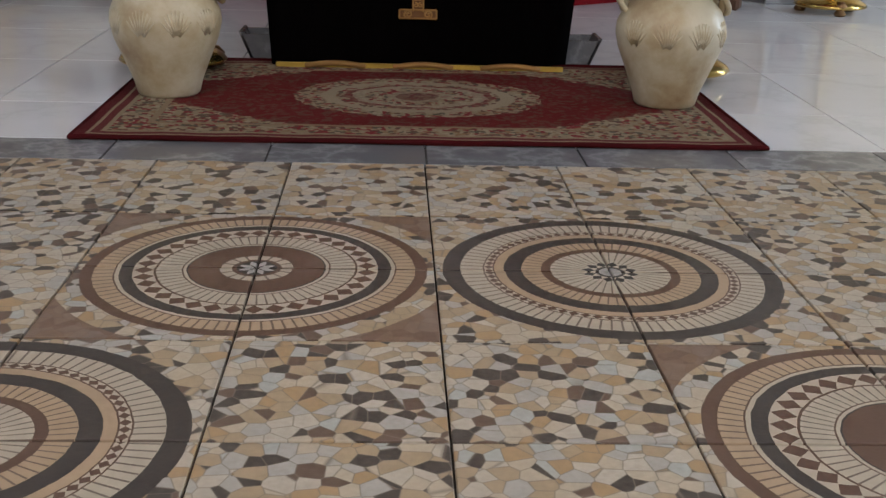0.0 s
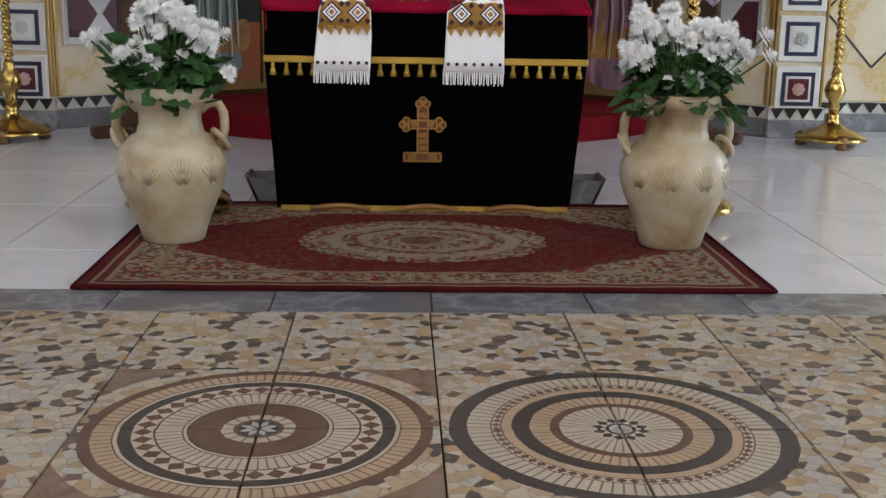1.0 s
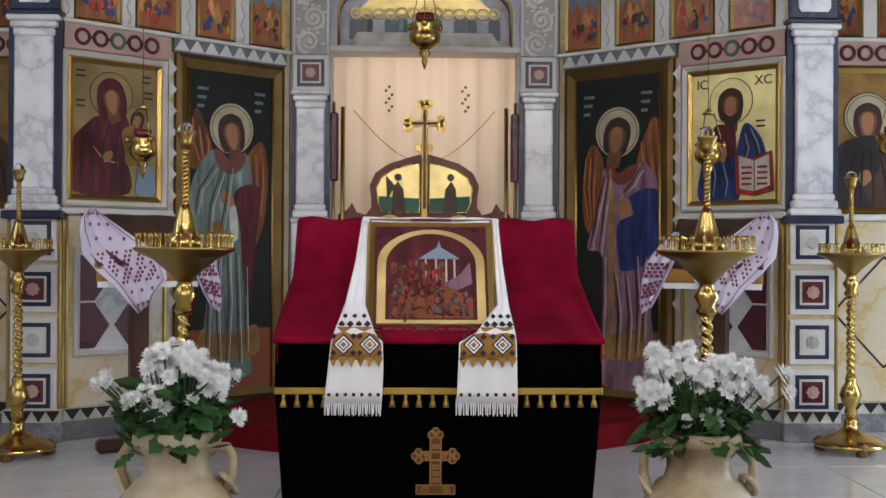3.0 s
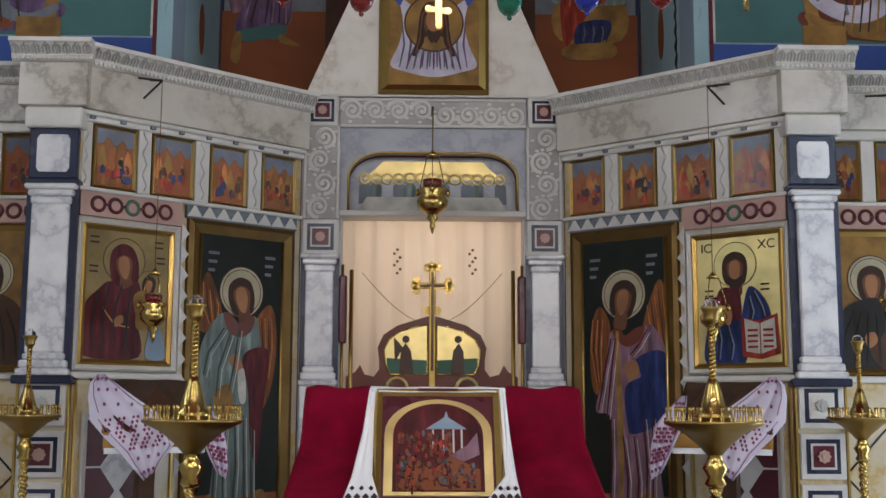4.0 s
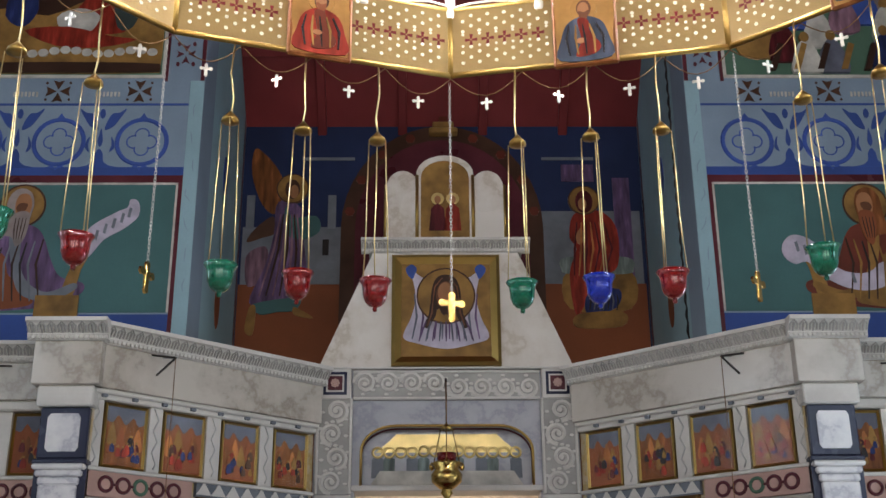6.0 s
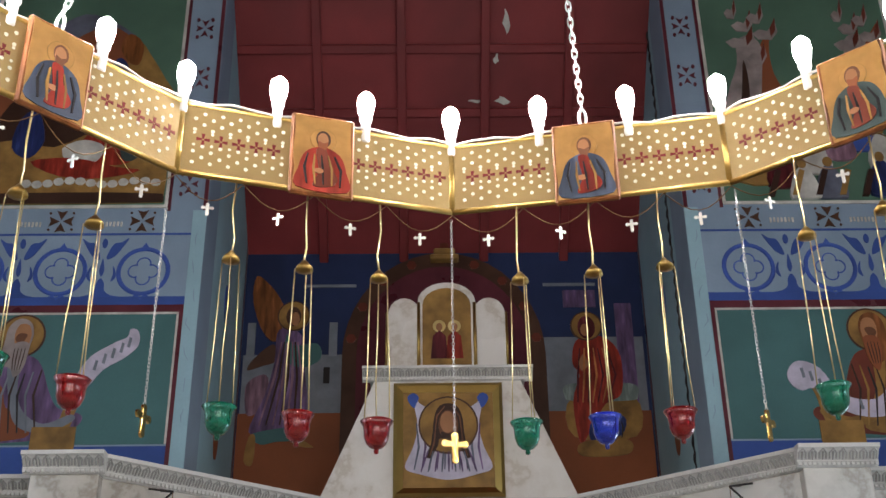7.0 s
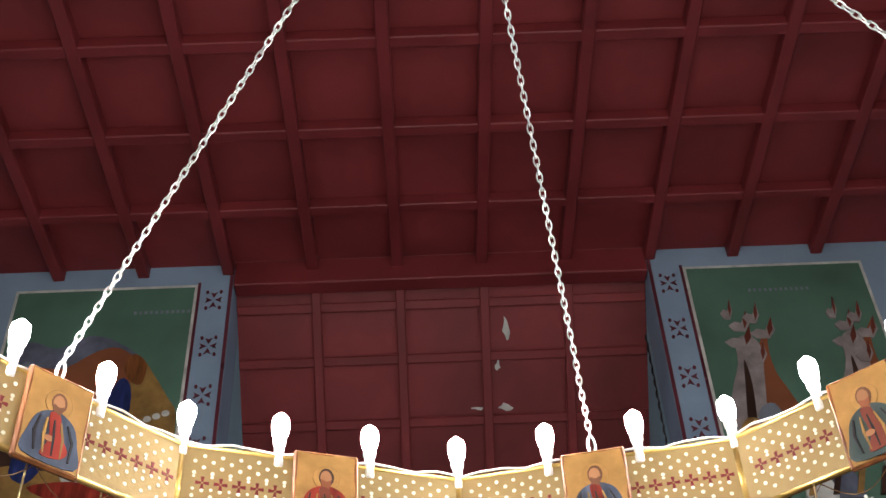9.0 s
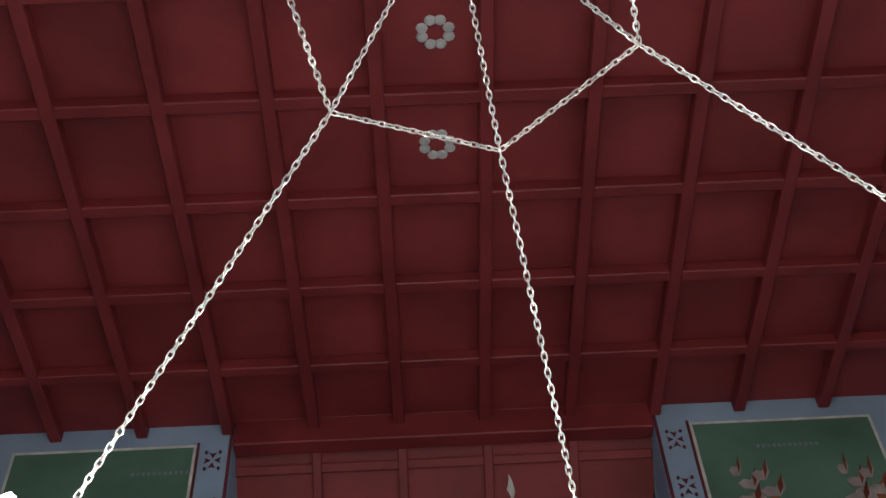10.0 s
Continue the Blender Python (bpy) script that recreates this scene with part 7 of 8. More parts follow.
    slab("hill", ic, M_EARTH, [(-0.20, 0.09), (0.20, 0.09), (0.20, 0.2), (0.06, 0.27), (-0.02, 0.2), (-0.2, 0.26)], -0.032, -0.02)
    slab("canopy", ic, M_WALLGREY, [(-0.06, 0.42), (0.14, 0.42), (0.05, 0.485), (0.04, 0.525), (0.03, 0.485)], -0.035, -0.02)
    for x in (-0.03, 0.02, 0.07, 0.11):
        slab("column", ic, M_WHITE, rect(x, x + 0.009, 0.29, 0.42), -0.034, -0.02)
    rnd = random.Random(9)
    for k in range(190):
        x, z = rnd.uniform(-0.195, 0.07), 0.40 - 0.30 * k / 190 + rnd.uniform(-0.015, 0.015)
        if k % 5 == 4:
            x, z = rnd.uniform(0.04, 0.18), rnd.uniform(0.11, 0.22)
        slab("painted_patch", ic, rnd.choice((M_RED, M_PLUM, M_DUSK, M_EARTH, M_FOLDDARK, M_FLESHDARK, M_EARTH, M_RED, M_PLUM, M_GATEWOOD)), disc(x, z, rnd.uniform(0.006, 0.012), 7, rnd.uniform(0.010, 0.024)), -0.034 - 0.00008 * k, -0.02)
    slab("hill", ic, M_LILAC, [(0.05, 0.27), (0.14, 0.33), (0.19, 0.4), (0.2, 0.28), (0.12, 0.24)], -0.035, -0.02)

    # embroidered towel over the icon, its ends over the table's edge
    to = thing("embroidered_towel", cx, 5.33, 0, 0, "white linen towel with ochre and black cross-stitch and fringed ends", "towel")
    cloth_sheet("towel_top", to, M_LINEN, [(0.398, 1.520), (0.412, 1.537), (0.44, 1.545), (0.54, 1.53), (0.62, 1.48)], [0.34, 0.34, 0.335, 0.33, 0.33], 20, 0.003, 0.005, -0.035)
    for fl in (-1, 1):
        def strip(name, mm, pts, lift, hw_in=None, cols=16, wave=0.006):
            bm = bmesh.new()
            rows = []
            for i, (y, z, a, b) in enumerate(pts):
                rows.append([bm.verts.new((a + (b - a) * k / cols, y - lift - wave * math.sin(k * 0.75 + 0.3 * i), z)) for k in range(cols + 1)])
            for p, q in zip(rows, rows[1:]):
                for k in range(cols):
                    bm.faces.new((p[k], p[k + 1], q[k + 1], q[k]))
            o = part(name, bm, mm, to, smooth=True)
            o.modifiers.new("thickness", "SOLIDIFY").thickness = 0.004 * U
            return o
        if fl < 0:
            xs = [(-0.375, -0.342), (-0.402, -0.346), (-0.445, -0.350), (-0.485, -0.30), (-0.50, -0.262), (-0.512, -0.258), (-0.525, -0.262), (-0.53, -0.265)]
        else:
            xs = [(0.275, 0.303), (0.279, 0.316), (0.282, 0.335), (0.17, 0.350), (0.09, 0.355), (0.085, 0.358), (0.08, 0.36), (0.072, 0.362)]
        lv = [(0.42, 1.525), (0.31, 1.32), (0.16, 1.12), (-0.022, 1.00), (-0.034, 0.955), (-0.034, 0.84), (-0.036, 0.72), (-0.038, 0.675)]
        pts = [(y, z, a, b) for (y, z), (a, b) in zip(lv, xs)]
        strip("towel_end", M_LINEN, pts, 0.012)

        def between(z):
            for p, q in zip(pts, pts[1:]):
                if p[1] >= z >= q[1]:
                    t = (p[1] - z) / (p[1] - q[1])
                    return tuple(u + (v - u) * t for u, v in zip(p, q))
            return pts[-1]
        band = [between(z) for z in (1.02, 0.985, 0.95, 0.91, 0.875)]
        strip("stitched_band", M_EMB, [(y, z, a + 0.006, b - 0.006) for y, z, a, b in band], 0.018)
        for k in range(6):
            y, z, a, b = between(0.875)
            w = (b - a) / 6
            slab("stitched_point", to, M_EMB, [(a + w * k, z + 0.01), (a + w * (k + 1), z + 0.01), (a + w * (k + 0.5), z - 0.035)], y - 0.026, y - 0.016)
        for k in range(2):
            for i, zz in enumerate((0.945,)):
                y, z, a, b = between(zz)
                x = a + (b - a) * (k + 0.5) / 2
                slab("stitched_diamond", to, M_EMBDARK, disc(x, z, 0.050, 4), y - 0.0300, y - 0.018)
                slab("stitched_diamond", to, M_LINEN, disc(x, z, 0.041, 4), y - 0.0308, y - 0.018)
                slab("stitched_diamond", to, M_EMBDARK, disc(x, z, 0.031, 4), y - 0.0316, y - 0.018)
                slab("stitched_diamond", to, M_LINEN, disc(x, z, 0.023, 4), y - 0.0324, y - 0.018)
                for ex, ez in ((-0.05, 0.045), (0.05, 0.045), (-0.05, -0.045), (0.05, -0.045)):
                    slab("stitched_spot", to, M_EMBDARK, disc(x + ex * 0.9, z + ez * 0.85, 0.014, 4), y - 0.031, y - 0.018)
                slab("stitched_diamond", to, M_EMB, disc(x, z, 0.014, 4), y - 0.0332, y - 0.018)
        for zz, n, r in ((1.035, 4, 0.016), (1.07, 3, 0.012)):
            y, z, a, b = between(zz)
            for k in range(n):
                slab("stitched_spot", to, M_EMBDARK, disc(a + (b - a) * (k + 0.5) / n, z, r, 4), y - 0.036, y - 0.014)
        for k in range(7):
            y, z, a, b = between(0.715)
            slab("stitched_spot", to, M_EMBDARK, disc(a + (b - a) * (k + 0.5) / 7, z, 0.009, 6), y - 0.026, y - 0.016)
        bm = bmesh.new()
        y, z, a, b = pts[-1]
        for k in range(26):
            x = a + (b - a) * (k + 0.5) / 26
            add_tube(bm, [(x, y - 0.014, z + 0.002), (x + 0.003 * math.sin(k * 2.2), y - 0.016 - 0.003 * math.sin(k), z - 0.055 - 0.006 * math.sin(k * 3.1))], [0.004, 0.003], 4)
        tagged(part("knotted_fringe", bm, M_LINEN, to), kind="stuff")


covered_table()
tr = thing("stone_trough", 0.03, 5.42, 0, 0, "shallow grey metal tray standing under the table", "tray")
bm = bmesh.new()
prof = [(-0.90, 0.14), (-0.84, 0.0), (0.84, 0.0), (0.90, 0.14), (0.885, 0.14), (0.83, 0.015), (-0.83, 0.015), (-0.885, 0.14)]
add_prism(bm, prof, 0.10, 0.32)
bmesh.ops.recalc_face_normals(bm, faces=bm.faces)
part("tray_shell", bm, M_GREYSTRIP, tr)
for yy in (0.10, 0.31):
    slab("tray_wall", tr, M_GREYSTRIP, [(-0.89, 0.13), (-0.84, 0.005), (0.84, 0.005), (0.89, 0.13)], yy, yy + 0.012)


# ---- flower urns ----
def flower_mesh():
    """A white double chrysanthemum: three whorls of narrow petals."""
    bm = bmesh.new()
    rnd = random.Random(3)
    for n, r, tip, z in ((20, 0.054, -0.006, 0.0), (18, 0.050, 0.012, 0.006), (15, 0.042, 0.026, 0.012), (11, 0.030, 0.036, 0.016), (7, 0.015, 0.040, 0.02)):
        for k in range(n):
            a = 2 * math.pi * k / n + rnd.uniform(-0.12, 0.12)
            rr, w = r * rnd.uniform(0.78, 1.15), 0.006
            c, s = math.cos(a), math.sin(a)
            pts = [(0.003, -0.003, z), (rr * 0.65, -w, z + tip * 0.55), (rr, 0, z + tip), (rr * 0.65, w, z + tip * 0.55)]
            bm.faces.new([bm.verts.new((x * c - y * s, x * s + y * c, zz)) for x, y, zz in pts])
    return bm


def leaf_mesh():
    bm = bmesh.new()
    out = [(0, 0), (0.018, 0.02), (0.012, 0.03), (0.032, 0.05), (0.02, 0.06), (0.026, 0.085), (0.0, 0.12), (-0.026, 0.085), (-0.02, 0.06), (-0.032, 0.05), (-0.012, 0.03), (-0.018, 0.02)]
    mid = bm.verts.new((0, 0.05, -0.006))
    vs = [bm.verts.new((x, y, 0.012 * math.sin(y * 26) - 0.2 * abs(x))) for x, y in out]
    for k in range(len(vs)):
        bm.faces.new((mid, vs[k], vs[(k + 1) % len(vs)]))
    return bm


FLOWER = LEAF = None


def urn(x, y, seed, label):
    global FLOWER, LEAF
    ob = thing("clay_urn", x, y, 0.012, 0, label, "urn", "flower urns")
    lathe("body", ob, M_TERRA, [(1.03 * r, z) for r, z in [(0.115, 0.0), (0.125, 0.01), (0.138, 0.06), (0.172, 0.15), (0.208, 0.24), (0.221, 0.30), (0.218, 0.345), (0.196, 0.40), (0.158, 0.44), (0.134, 0.452), (0.122, 0.50), (0.124, 0.545), (0.146, 0.572), (0.166, 0.585), (0.172, 0.60), (0.170, 0.632), (0.160, 0.643), (0.140, 0.638), (0.12, 0.58), (0.11, 0.5)]], 36)
    for fl in (-1, 1):
        tube("handle", ob, M_TERRA, [(fl * 0.125, 0, 0.545), (fl * 0.16, 0, 0.575), (fl * 0.20, 0, 0.572), (fl * 0.220, 0, 0.535), (fl * 0.222, 0, 0.47), (fl * 0.200, 0, 0.395)], 0.019, 8)
        tube("ring", ob, M_TERRA, [(fl * (0.205 + 0.03 * math.sin(t)), 0.035 * math.cos(t), 0.425 + 0.04 * math.sin(t + 0.6) * fl * -1) for t in [k * math.pi / 8 for k in range(16)]], 0.013, 7, True)
    # faint shell fans and flutes raised on the belly
    bm = bmesh.new()
    for a0 in (-2.5, -1.85, -1.2, -0.55):
        for j in range(9):
            t = -0.9 + 0.225 * j
            pts = []
            for q in (0.2, 0.6, 1.0):
                az, z = a0 + 0.34 * q * math.sin(t), 0.25 + 0.12 * q * math.cos(t)
                r = 0.2105 + (z - 0.25) * 0.19 if z < 0.305 else 0.2215 - (z - 0.305) * 0.16
                pts.append((1.032 * r * math.cos(az), 1.032 * r * math.sin(az), z))
            add_tube(bm, pts, [0.003, 0.0045, 0.003], 5)
    tagged(part("shell_relief", bm, M_TERRA, ob, smooth=True), kind="stuff")
    bq = thing("bouquet", x, y, 0.6, 0, "bunch of white chrysanthemums with green leaves in an urn", "flowers", "bouquets")
    rnd = random.Random(seed)
    heads = []
    # clusters of heads: middle, half-width, half-height, how many
    if x < 0:
        groups = ((0.0, 0.325, 0.105, 0.055, 34), (0.145, 0.255, 0.075, 0.042, 18), (-0.10, 0.165, 0.085, 0.06, 26), (0.05, 0.19, 0.05, 0.03, 4), (-0.29, 0.22, 0.04, 0.06, 6))
        lone = ((0.25, 0.11), (-0.06, 0.08), (0.18, 0.20))
    else:
        groups = ((-0.12, 0.31, 0.09, 0.045, 18), (-0.20, 0.21, 0.075, 0.05, 14), (0.07, 0.30, 0.13, 0.038, 26), (0.18, 0.215, 0.10, 0.06, 22), (-0.02, 0.23, 0.06, 0.04, 5))
        lone = ((-0.19, 0.38), (-0.17, 0.35), (-0.09, 0.38), (-0.06, 0.385), (-0.07, 0.10), (0.05, 0.11), (0.02, 0.12), (0.31, 0.29), (0.33, 0.21), (-0.13, 0.0))
    for gx, gz, gw, gh, n in groups:
        got = 0
        for k in range(400):
            a, r = rnd.uniform(0, 2 * math.pi), math.sqrt(rnd.random())
            p = Vector((gx + gw * r * math.cos(a), rnd.uniform(-0.13, 0.09), gz + gh * r * math.sin(a)))
            if all((p - o).length > 0.036 for o in heads):
                heads.append(p)
                got += 1
            if got >= n:
                break
    for dx, dz in lone:
        heads.append(Vector((dx, -0.08, dz)))
    for p in heads:
        if FLOWER is None:
            FLOWER = part("flower_head", flower_mesh(), M_PETAL, bq)
            ob2 = FLOWER
        else:
            ob2 = again(FLOWER, bq)
        out = Vector((p.x, p.y - 0.06, 0.22)).normalized()
        q = out.to_track_quat("Z", "Y")
        ob2.matrix_basis = Matrix.LocRotScale(p * U, q, [rnd.uniform(0.64, 0.86)] * 3)
    bm = bmesh.new()
    for p in heads:
        add_tube(bm, [(p.x * 0.15, p.y * 0.15, -0.1), (p.x * 0.6, p.y * 0.6, p.z * 0.5), tuple(p)], 0.004, 4)
    tagged(part("foliage", bm, M_LEAF, bq), kind="stuff")
    for k in range(130):
        a, r = rnd.uniform(0, 2 * math.pi), 0.17 * math.sqrt(rnd.random())
        p = Vector((r * math.cos(a) * (0.9 if x < 0 else 1.0), r * 0.8 * math.sin(a), rnd.uniform(0.02, 0.25 - 0.3 * r)))
        if k % 14 == 0:
            p = Vector((0.15 * math.cos(a), -0.12, rnd.uniform(-0.02, 0.04)))
        if LEAF is None:
            LEAF = part("leaf", leaf_mesh(), M_LEAF, bq)
            ob2 = LEAF
        else:
            ob2 = again(LEAF, bq)
        ob2.matrix_basis = Matrix.LocRotScale(p * U, Euler((rnd.uniform(-0.9, 0.9), rnd.uniform(-0.9, 0.9), a - math.pi / 2 + rnd.uniform(-0.6, 0.6))), [rnd.uniform(0.8, 1.4)] * 3)


urn(-1.05, 4.64, 4, "warm tinted clay amphora with two ringed handles")
urn(1.045, 4.60, 7, "pale clay amphora with two ringed handles and incised shells")


# ---- brass candle stands ----
def candle_stand(x, y, label, s=1.0, first=None):
    if first:
        return copy_thing(first, pose(x * U, y * U, 0))
    ob = thing("candle_stand", x, y, 0, 0, label, "candle stand", "brass candle stands")
    for k in range(3):
        a = k * 2.094 + 0.52
        lathe("foot", ob, M_BRONZE, [(0.03, 0.0), (0.045, 0.015), (0.03, 0.04), (0.05, 0.07), (0.02, 0.10)], 10, 0.205 * math.cos(a), 0.205 * math.sin(a))
    lathe("base", ob, M_BRASS, [(0.24, 0.045), (0.25, 0.055), (0.235, 0.075), (0.19, 0.10), (0.12, 0.125), (0.06, 0.16), (0.045, 0.2), (0.05, 0.22), (0.035, 0.24)], 32)
    lathe("knop", ob, M_BRASS, [(0.03, 0.24), (0.045, 0.28), (0.035, 0.31), (0.06, 0.35), (0.075, 0.40), (0.06, 0.45), (0.032, 0.49), (0.04, 0.51), (0.03, 0.53)], 20)
    bm = bmesh.new()
    n, m = 170, 9
    rows = []
    for i in range(n + 1):
        z = 0.53 + 0.56 * i / n
        rows.append([bm.verts.new(((0.027 + 0.0055 * math.cos(2 * (2 * math.pi * j / (m * 2)) + i * 0.42)) * math.cos(2 * math.pi * j / (m * 2)), (0.027 + 0.0055 * math.cos(2 * (2 * math.pi * j / (m * 2)) + i * 0.42)) * math.sin(2 * math.pi * j / (m * 2)), z)) for j in range(m * 2)])
    for a, b in zip(rows, rows[1:]):
        for j in range(m * 2):
            bm.faces.new((a[j], a[(j + 1) % (m * 2)], b[(j + 1) % (m * 2)], b[j]))
    part("twisted_column", bm, M_BRASS, ob, smooth=True)
    lathe("upper_knop", ob, M_BRASS, [(0.03, 1.08), (0.05, 1.10), (0.035, 1.13), (0.058, 1.17), (0.04, 1.20), (0.03, 1.23), (0.04, 1.24)], 18)
    lathe("pan", ob, M_DULLBRASS, [(0.035, 1.23), (0.07, 1.27), (0.14, 1.33), (0.225, 1.37), (0.23, 1.385), (0.22, 1.385), (0.12, 1.37), (0.10, 1.39), (0.06, 1.42)], 32)
    for ring, n in ((0.214, 30), (0.172, 20)):
        for k in range(n):
            a = 2 * math.pi * k / n
            if k == 0 and ring > 0.2:
                src = lathe("candle_cup", ob, M_BRASS, [(0.007, 0), (0.0036, 0.008), (0.0032, 0.045), (0.0056, 0.056), (0.0052, 0.074), (0.003, 0.074)], 7)
                src.matrix_basis = pose(ring * U, 0, 1.377 * U)
            else:
                again(src, ob, ring * math.cos(a), ring * math.sin(a), 1.377)
    lathe("cone", ob, M_BRASS, [(0.09, 1.385), (0.085, 1.42), (0.06, 1.44), (0.045, 1.50), (0.03, 1.55), (0.022, 1.58)], 20)
    bm = bmesh.new()
    for ph in (0.0, math.pi):
        add_tube(bm, [(0.008 * math.cos(k * 0.55 + ph), 0.008 * math.sin(k * 0.55 + ph), 1.57 + 0.0034 * k) for k in range(82)], 0.0095, 7)
    part("spire", bm, M_BRASS, ob, smooth=True)
    lathe("lamp_cup", ob, M_DULLBRASS, [(0.018, 1.83), (0.030, 1.85), (0.034, 1.86), (0.03, 1.87), (0.046, 1.90), (0.048, 1.91), (0.04, 1.912), (0.02, 1.88)], 16)
    lathe("lamp_glass", ob, M_PANE, [(0.02, 1.905), (0.036, 1.91), (0.034, 1.935), (0.012, 1.955)], 12)
    return ob


s1 = candle_stand(-1.14, 5.24, "tall polished brass candle stand with a broad pan of small cups")
for px, py in ((1.25, 5.26), (2.96, 7.9), (-2.72, 7.75)):
    candle_stand(px, py, "", first=s1)


# ---- draped reading stands before the main icons ----
def lectern(x, y, side):
    ob = thing("lectern", x, y, 0, -side * 28, "dark wooden reading stand with a sloping covered top", "lectern", "lecterns")
    box("post", ob, M_WOOD, -0.06, 0.06, -0.05, 0.05, 0.08, 1.28, 0.01)
    bm = bmesh.new()
    add_box(bm, -0.28, 0.28, -0.06, 0.06, 0.0, 0.09, 0.02)
    add_box(bm, -0.06, 0.06, -0.24, 0.24, 0.0, 0.085, 0.02)
    part("foot", bm, M_WOOD, ob)
    bm = bmesh.new()
    add_prism(bm, [(-0.34, 0), (0.34, 0), (0.34, 0.05), (-0.34, 0.05)], -0.26, 0.26)
    bmesh.ops.recalc_face_normals(bm, faces=bm.faces)
    bmesh.ops.rotate(bm, cent=(0, 0, 0), matrix=Matrix.Rotation(radians(38), 3, "X"), verts=bm.verts)
    bmesh.ops.translate(bm, vec=(0, 0, 1.40), verts=bm.verts)
    part("sloping_top", bm, M_WOOD, ob)
    d = [(-0.24, 1.16), (-0.235, 1.22), (-0.22, 1.265), (0.0, 1.462), (0.2, 1.625), (0.235, 1.63), (0.25, 1.56)]
    cloth_sheet("brown_cover", ob, M_BROWNCLOTH, d[2:6], [0.35] * 4, 20, 0.004, 0.006, label="dark brown cloth on the slope")
    cloth_sheet("front_flap", ob, M_EMB, [(-0.244, 1.16), (-0.238, 1.22), (-0.225, 1.27), (-0.15, 1.345)], [0.345] * 4, 20, 0.004, 0.006, label="ochre brocade front flap")
    box("cover_fringe", ob, M_LINEN, -0.34, 0.34, -0.254, -0.246, 1.13, 1.17, 0.002)
    to = thing("lectern_towel", x, y, 0, -side * 28, "white linen towel with crimson embroidery draped over a reading stand", "towel", "lectern towels")
    long_end = [(0.20, 1.66, 0.26, 0.31), (0.12, 1.60, 0.20, 0.37), (0.02, 1.51, 0.10, 0.40), (-0.12, 1.40, -0.03, 0.41), (-0.24, 1.29, -0.10, 0.34), (-0.285, 1.19, -0.11, 0.24), (-0.30, 1.09, -0.02, 0.16), (-0.302, 1.01, 0.03, 0.09)]
    short_end = [(0.05, 1.53, 0.30, 0.34), (-0.08, 1.42, 0.27, 0.42), (-0.20, 1.31, 0.27, 0.48), (-0.27, 1.20, 0.31, 0.49), (-0.285, 1.09, 0.36, 0.50), (-0.29, 1.0, 0.41, 0.48)]
    for fl, pts in ((side, long_end), (-side, short_end)):
        cols = 24
        bm = bmesh.new()
        rows = []
        for i, (yy, z, a, b) in enumerate(pts):
            rows.append([bm.verts.new((fl * (a + (b - a) * k / cols), yy - 0.02 - 0.020 * math.sin(k * 0.62 + i * 0.7) - 0.007 * math.sin(k * 1.7 + 1.3 * i), z - 0.05 * (k / cols) * (i > 2))) for k in range(cols + 1)])
        for p, q in zip(rows, rows[1:]):
            for k in range(cols):
                bm.faces.new((p[k], p[k + 1], q[k + 1], q[k]))
        o = part("towel_end", bm, M_LILACLINEN, to, smooth=True)
        o.modifiers.new("thickness", "SOLIDIFY").thickness = 0.005 * U
        # embroidery: thin lines along the borders, a broad crimson band of lozenges across the middle, small sprigs
        n = len(pts)
        for i, (p, q) in enumerate(zip(pts, pts[1:])):
            def on(e, g):
                lo, hi = p[2] + (q[2] - p[2]) * g, p[3] + (q[3] - p[3]) * g
                yy = p[0] + (q[0] - p[0]) * g
                zz = p[1] + (q[1] - p[1]) * g
                return fl * (lo + (hi - lo) * e), yy - 0.044, zz - 0.05 * e * (i > 2)
            for e in (0.1, 0.9):
                tube("stitched_line", to, M_EMBLILAC, [on(e, 0.0), on(e, 1.0)], 0.003, 4)
            if i in (n // 2 - 1, n // 2):
                for g in (0.1, 0.35, 0.6, 0.85):
                    for k in range(10):
                        cx, cy, cz = on(0.18 + 0.07 * k, g)
                        if (k + int(g * 20)) % 3:
                            slab("stitched_lozenge", to, M_EMBCRIMSON, disc(cx, cz, 0.009, 4, 0.013), cy - 0.003, cy + 0.014)
            else:
                for k in range(3):
                    cx, cy, cz = on(0.25 + 0.25 * k, 0.5)
                    slab("stitched_motif", to, M_EMBLILAC, disc(cx, cz, 0.009, 6, 0.014), cy - 0.004, cy + 0.012)


lectern(-1.98, 8.0, -1)
lectern(2.08, 8.05, 1)


# ---- the ring chandelier ----
RX, RY, RR, RTOP, RBOT = 0.028, 1.584, 1.745, 3.698, 3.448
A0 = 93.0


def ring_point(k, f=0.0, z=0.0, r=RR):
    """A point on the twelve-sided ring: corner k, part f of the way to the next corner."""
    a, b = radians(A0 + 30 * k), radians(A0 + 30 * (k + 1))
    p = Vector((math.cos(a), math.sin(a), 0)) * r
    q = Vector((math.cos(b), math.sin(b), 0)) * r
    return Vector((0, 0, z)) + p.lerp(q, f)


def chain(name, parent, material, a, b, link=0.036, wire=0.0027, label=""):
    """A chain of oval links, every other one turned by a quarter."""
    a, b = Vector(a), Vector(b)
    d = b - a
    n = max(2, int(d.length / (link * 0.72)))
    q = d.to_track_quat("Z", "Y")
    bm = bmesh.new()
    for k in range(n):
        c = a + d * (k + 0.5) / n
        pts = []
        for j in range(10):
            t = 2 * math.pi * j / 10
            u, v = 0.24 * link * math.cos(t), 0.5 * link * math.sin(t) * (1.0 + 0.12 * abs(math.cos(t)))
            p = Vector((u, 0, v)) if k % 2 else Vector((0, u, v))
            pts.append(c + q @ p)
        add_tube(bm, pts, wire, 5, True)
    return part(name, bm, material, parent, label, True)


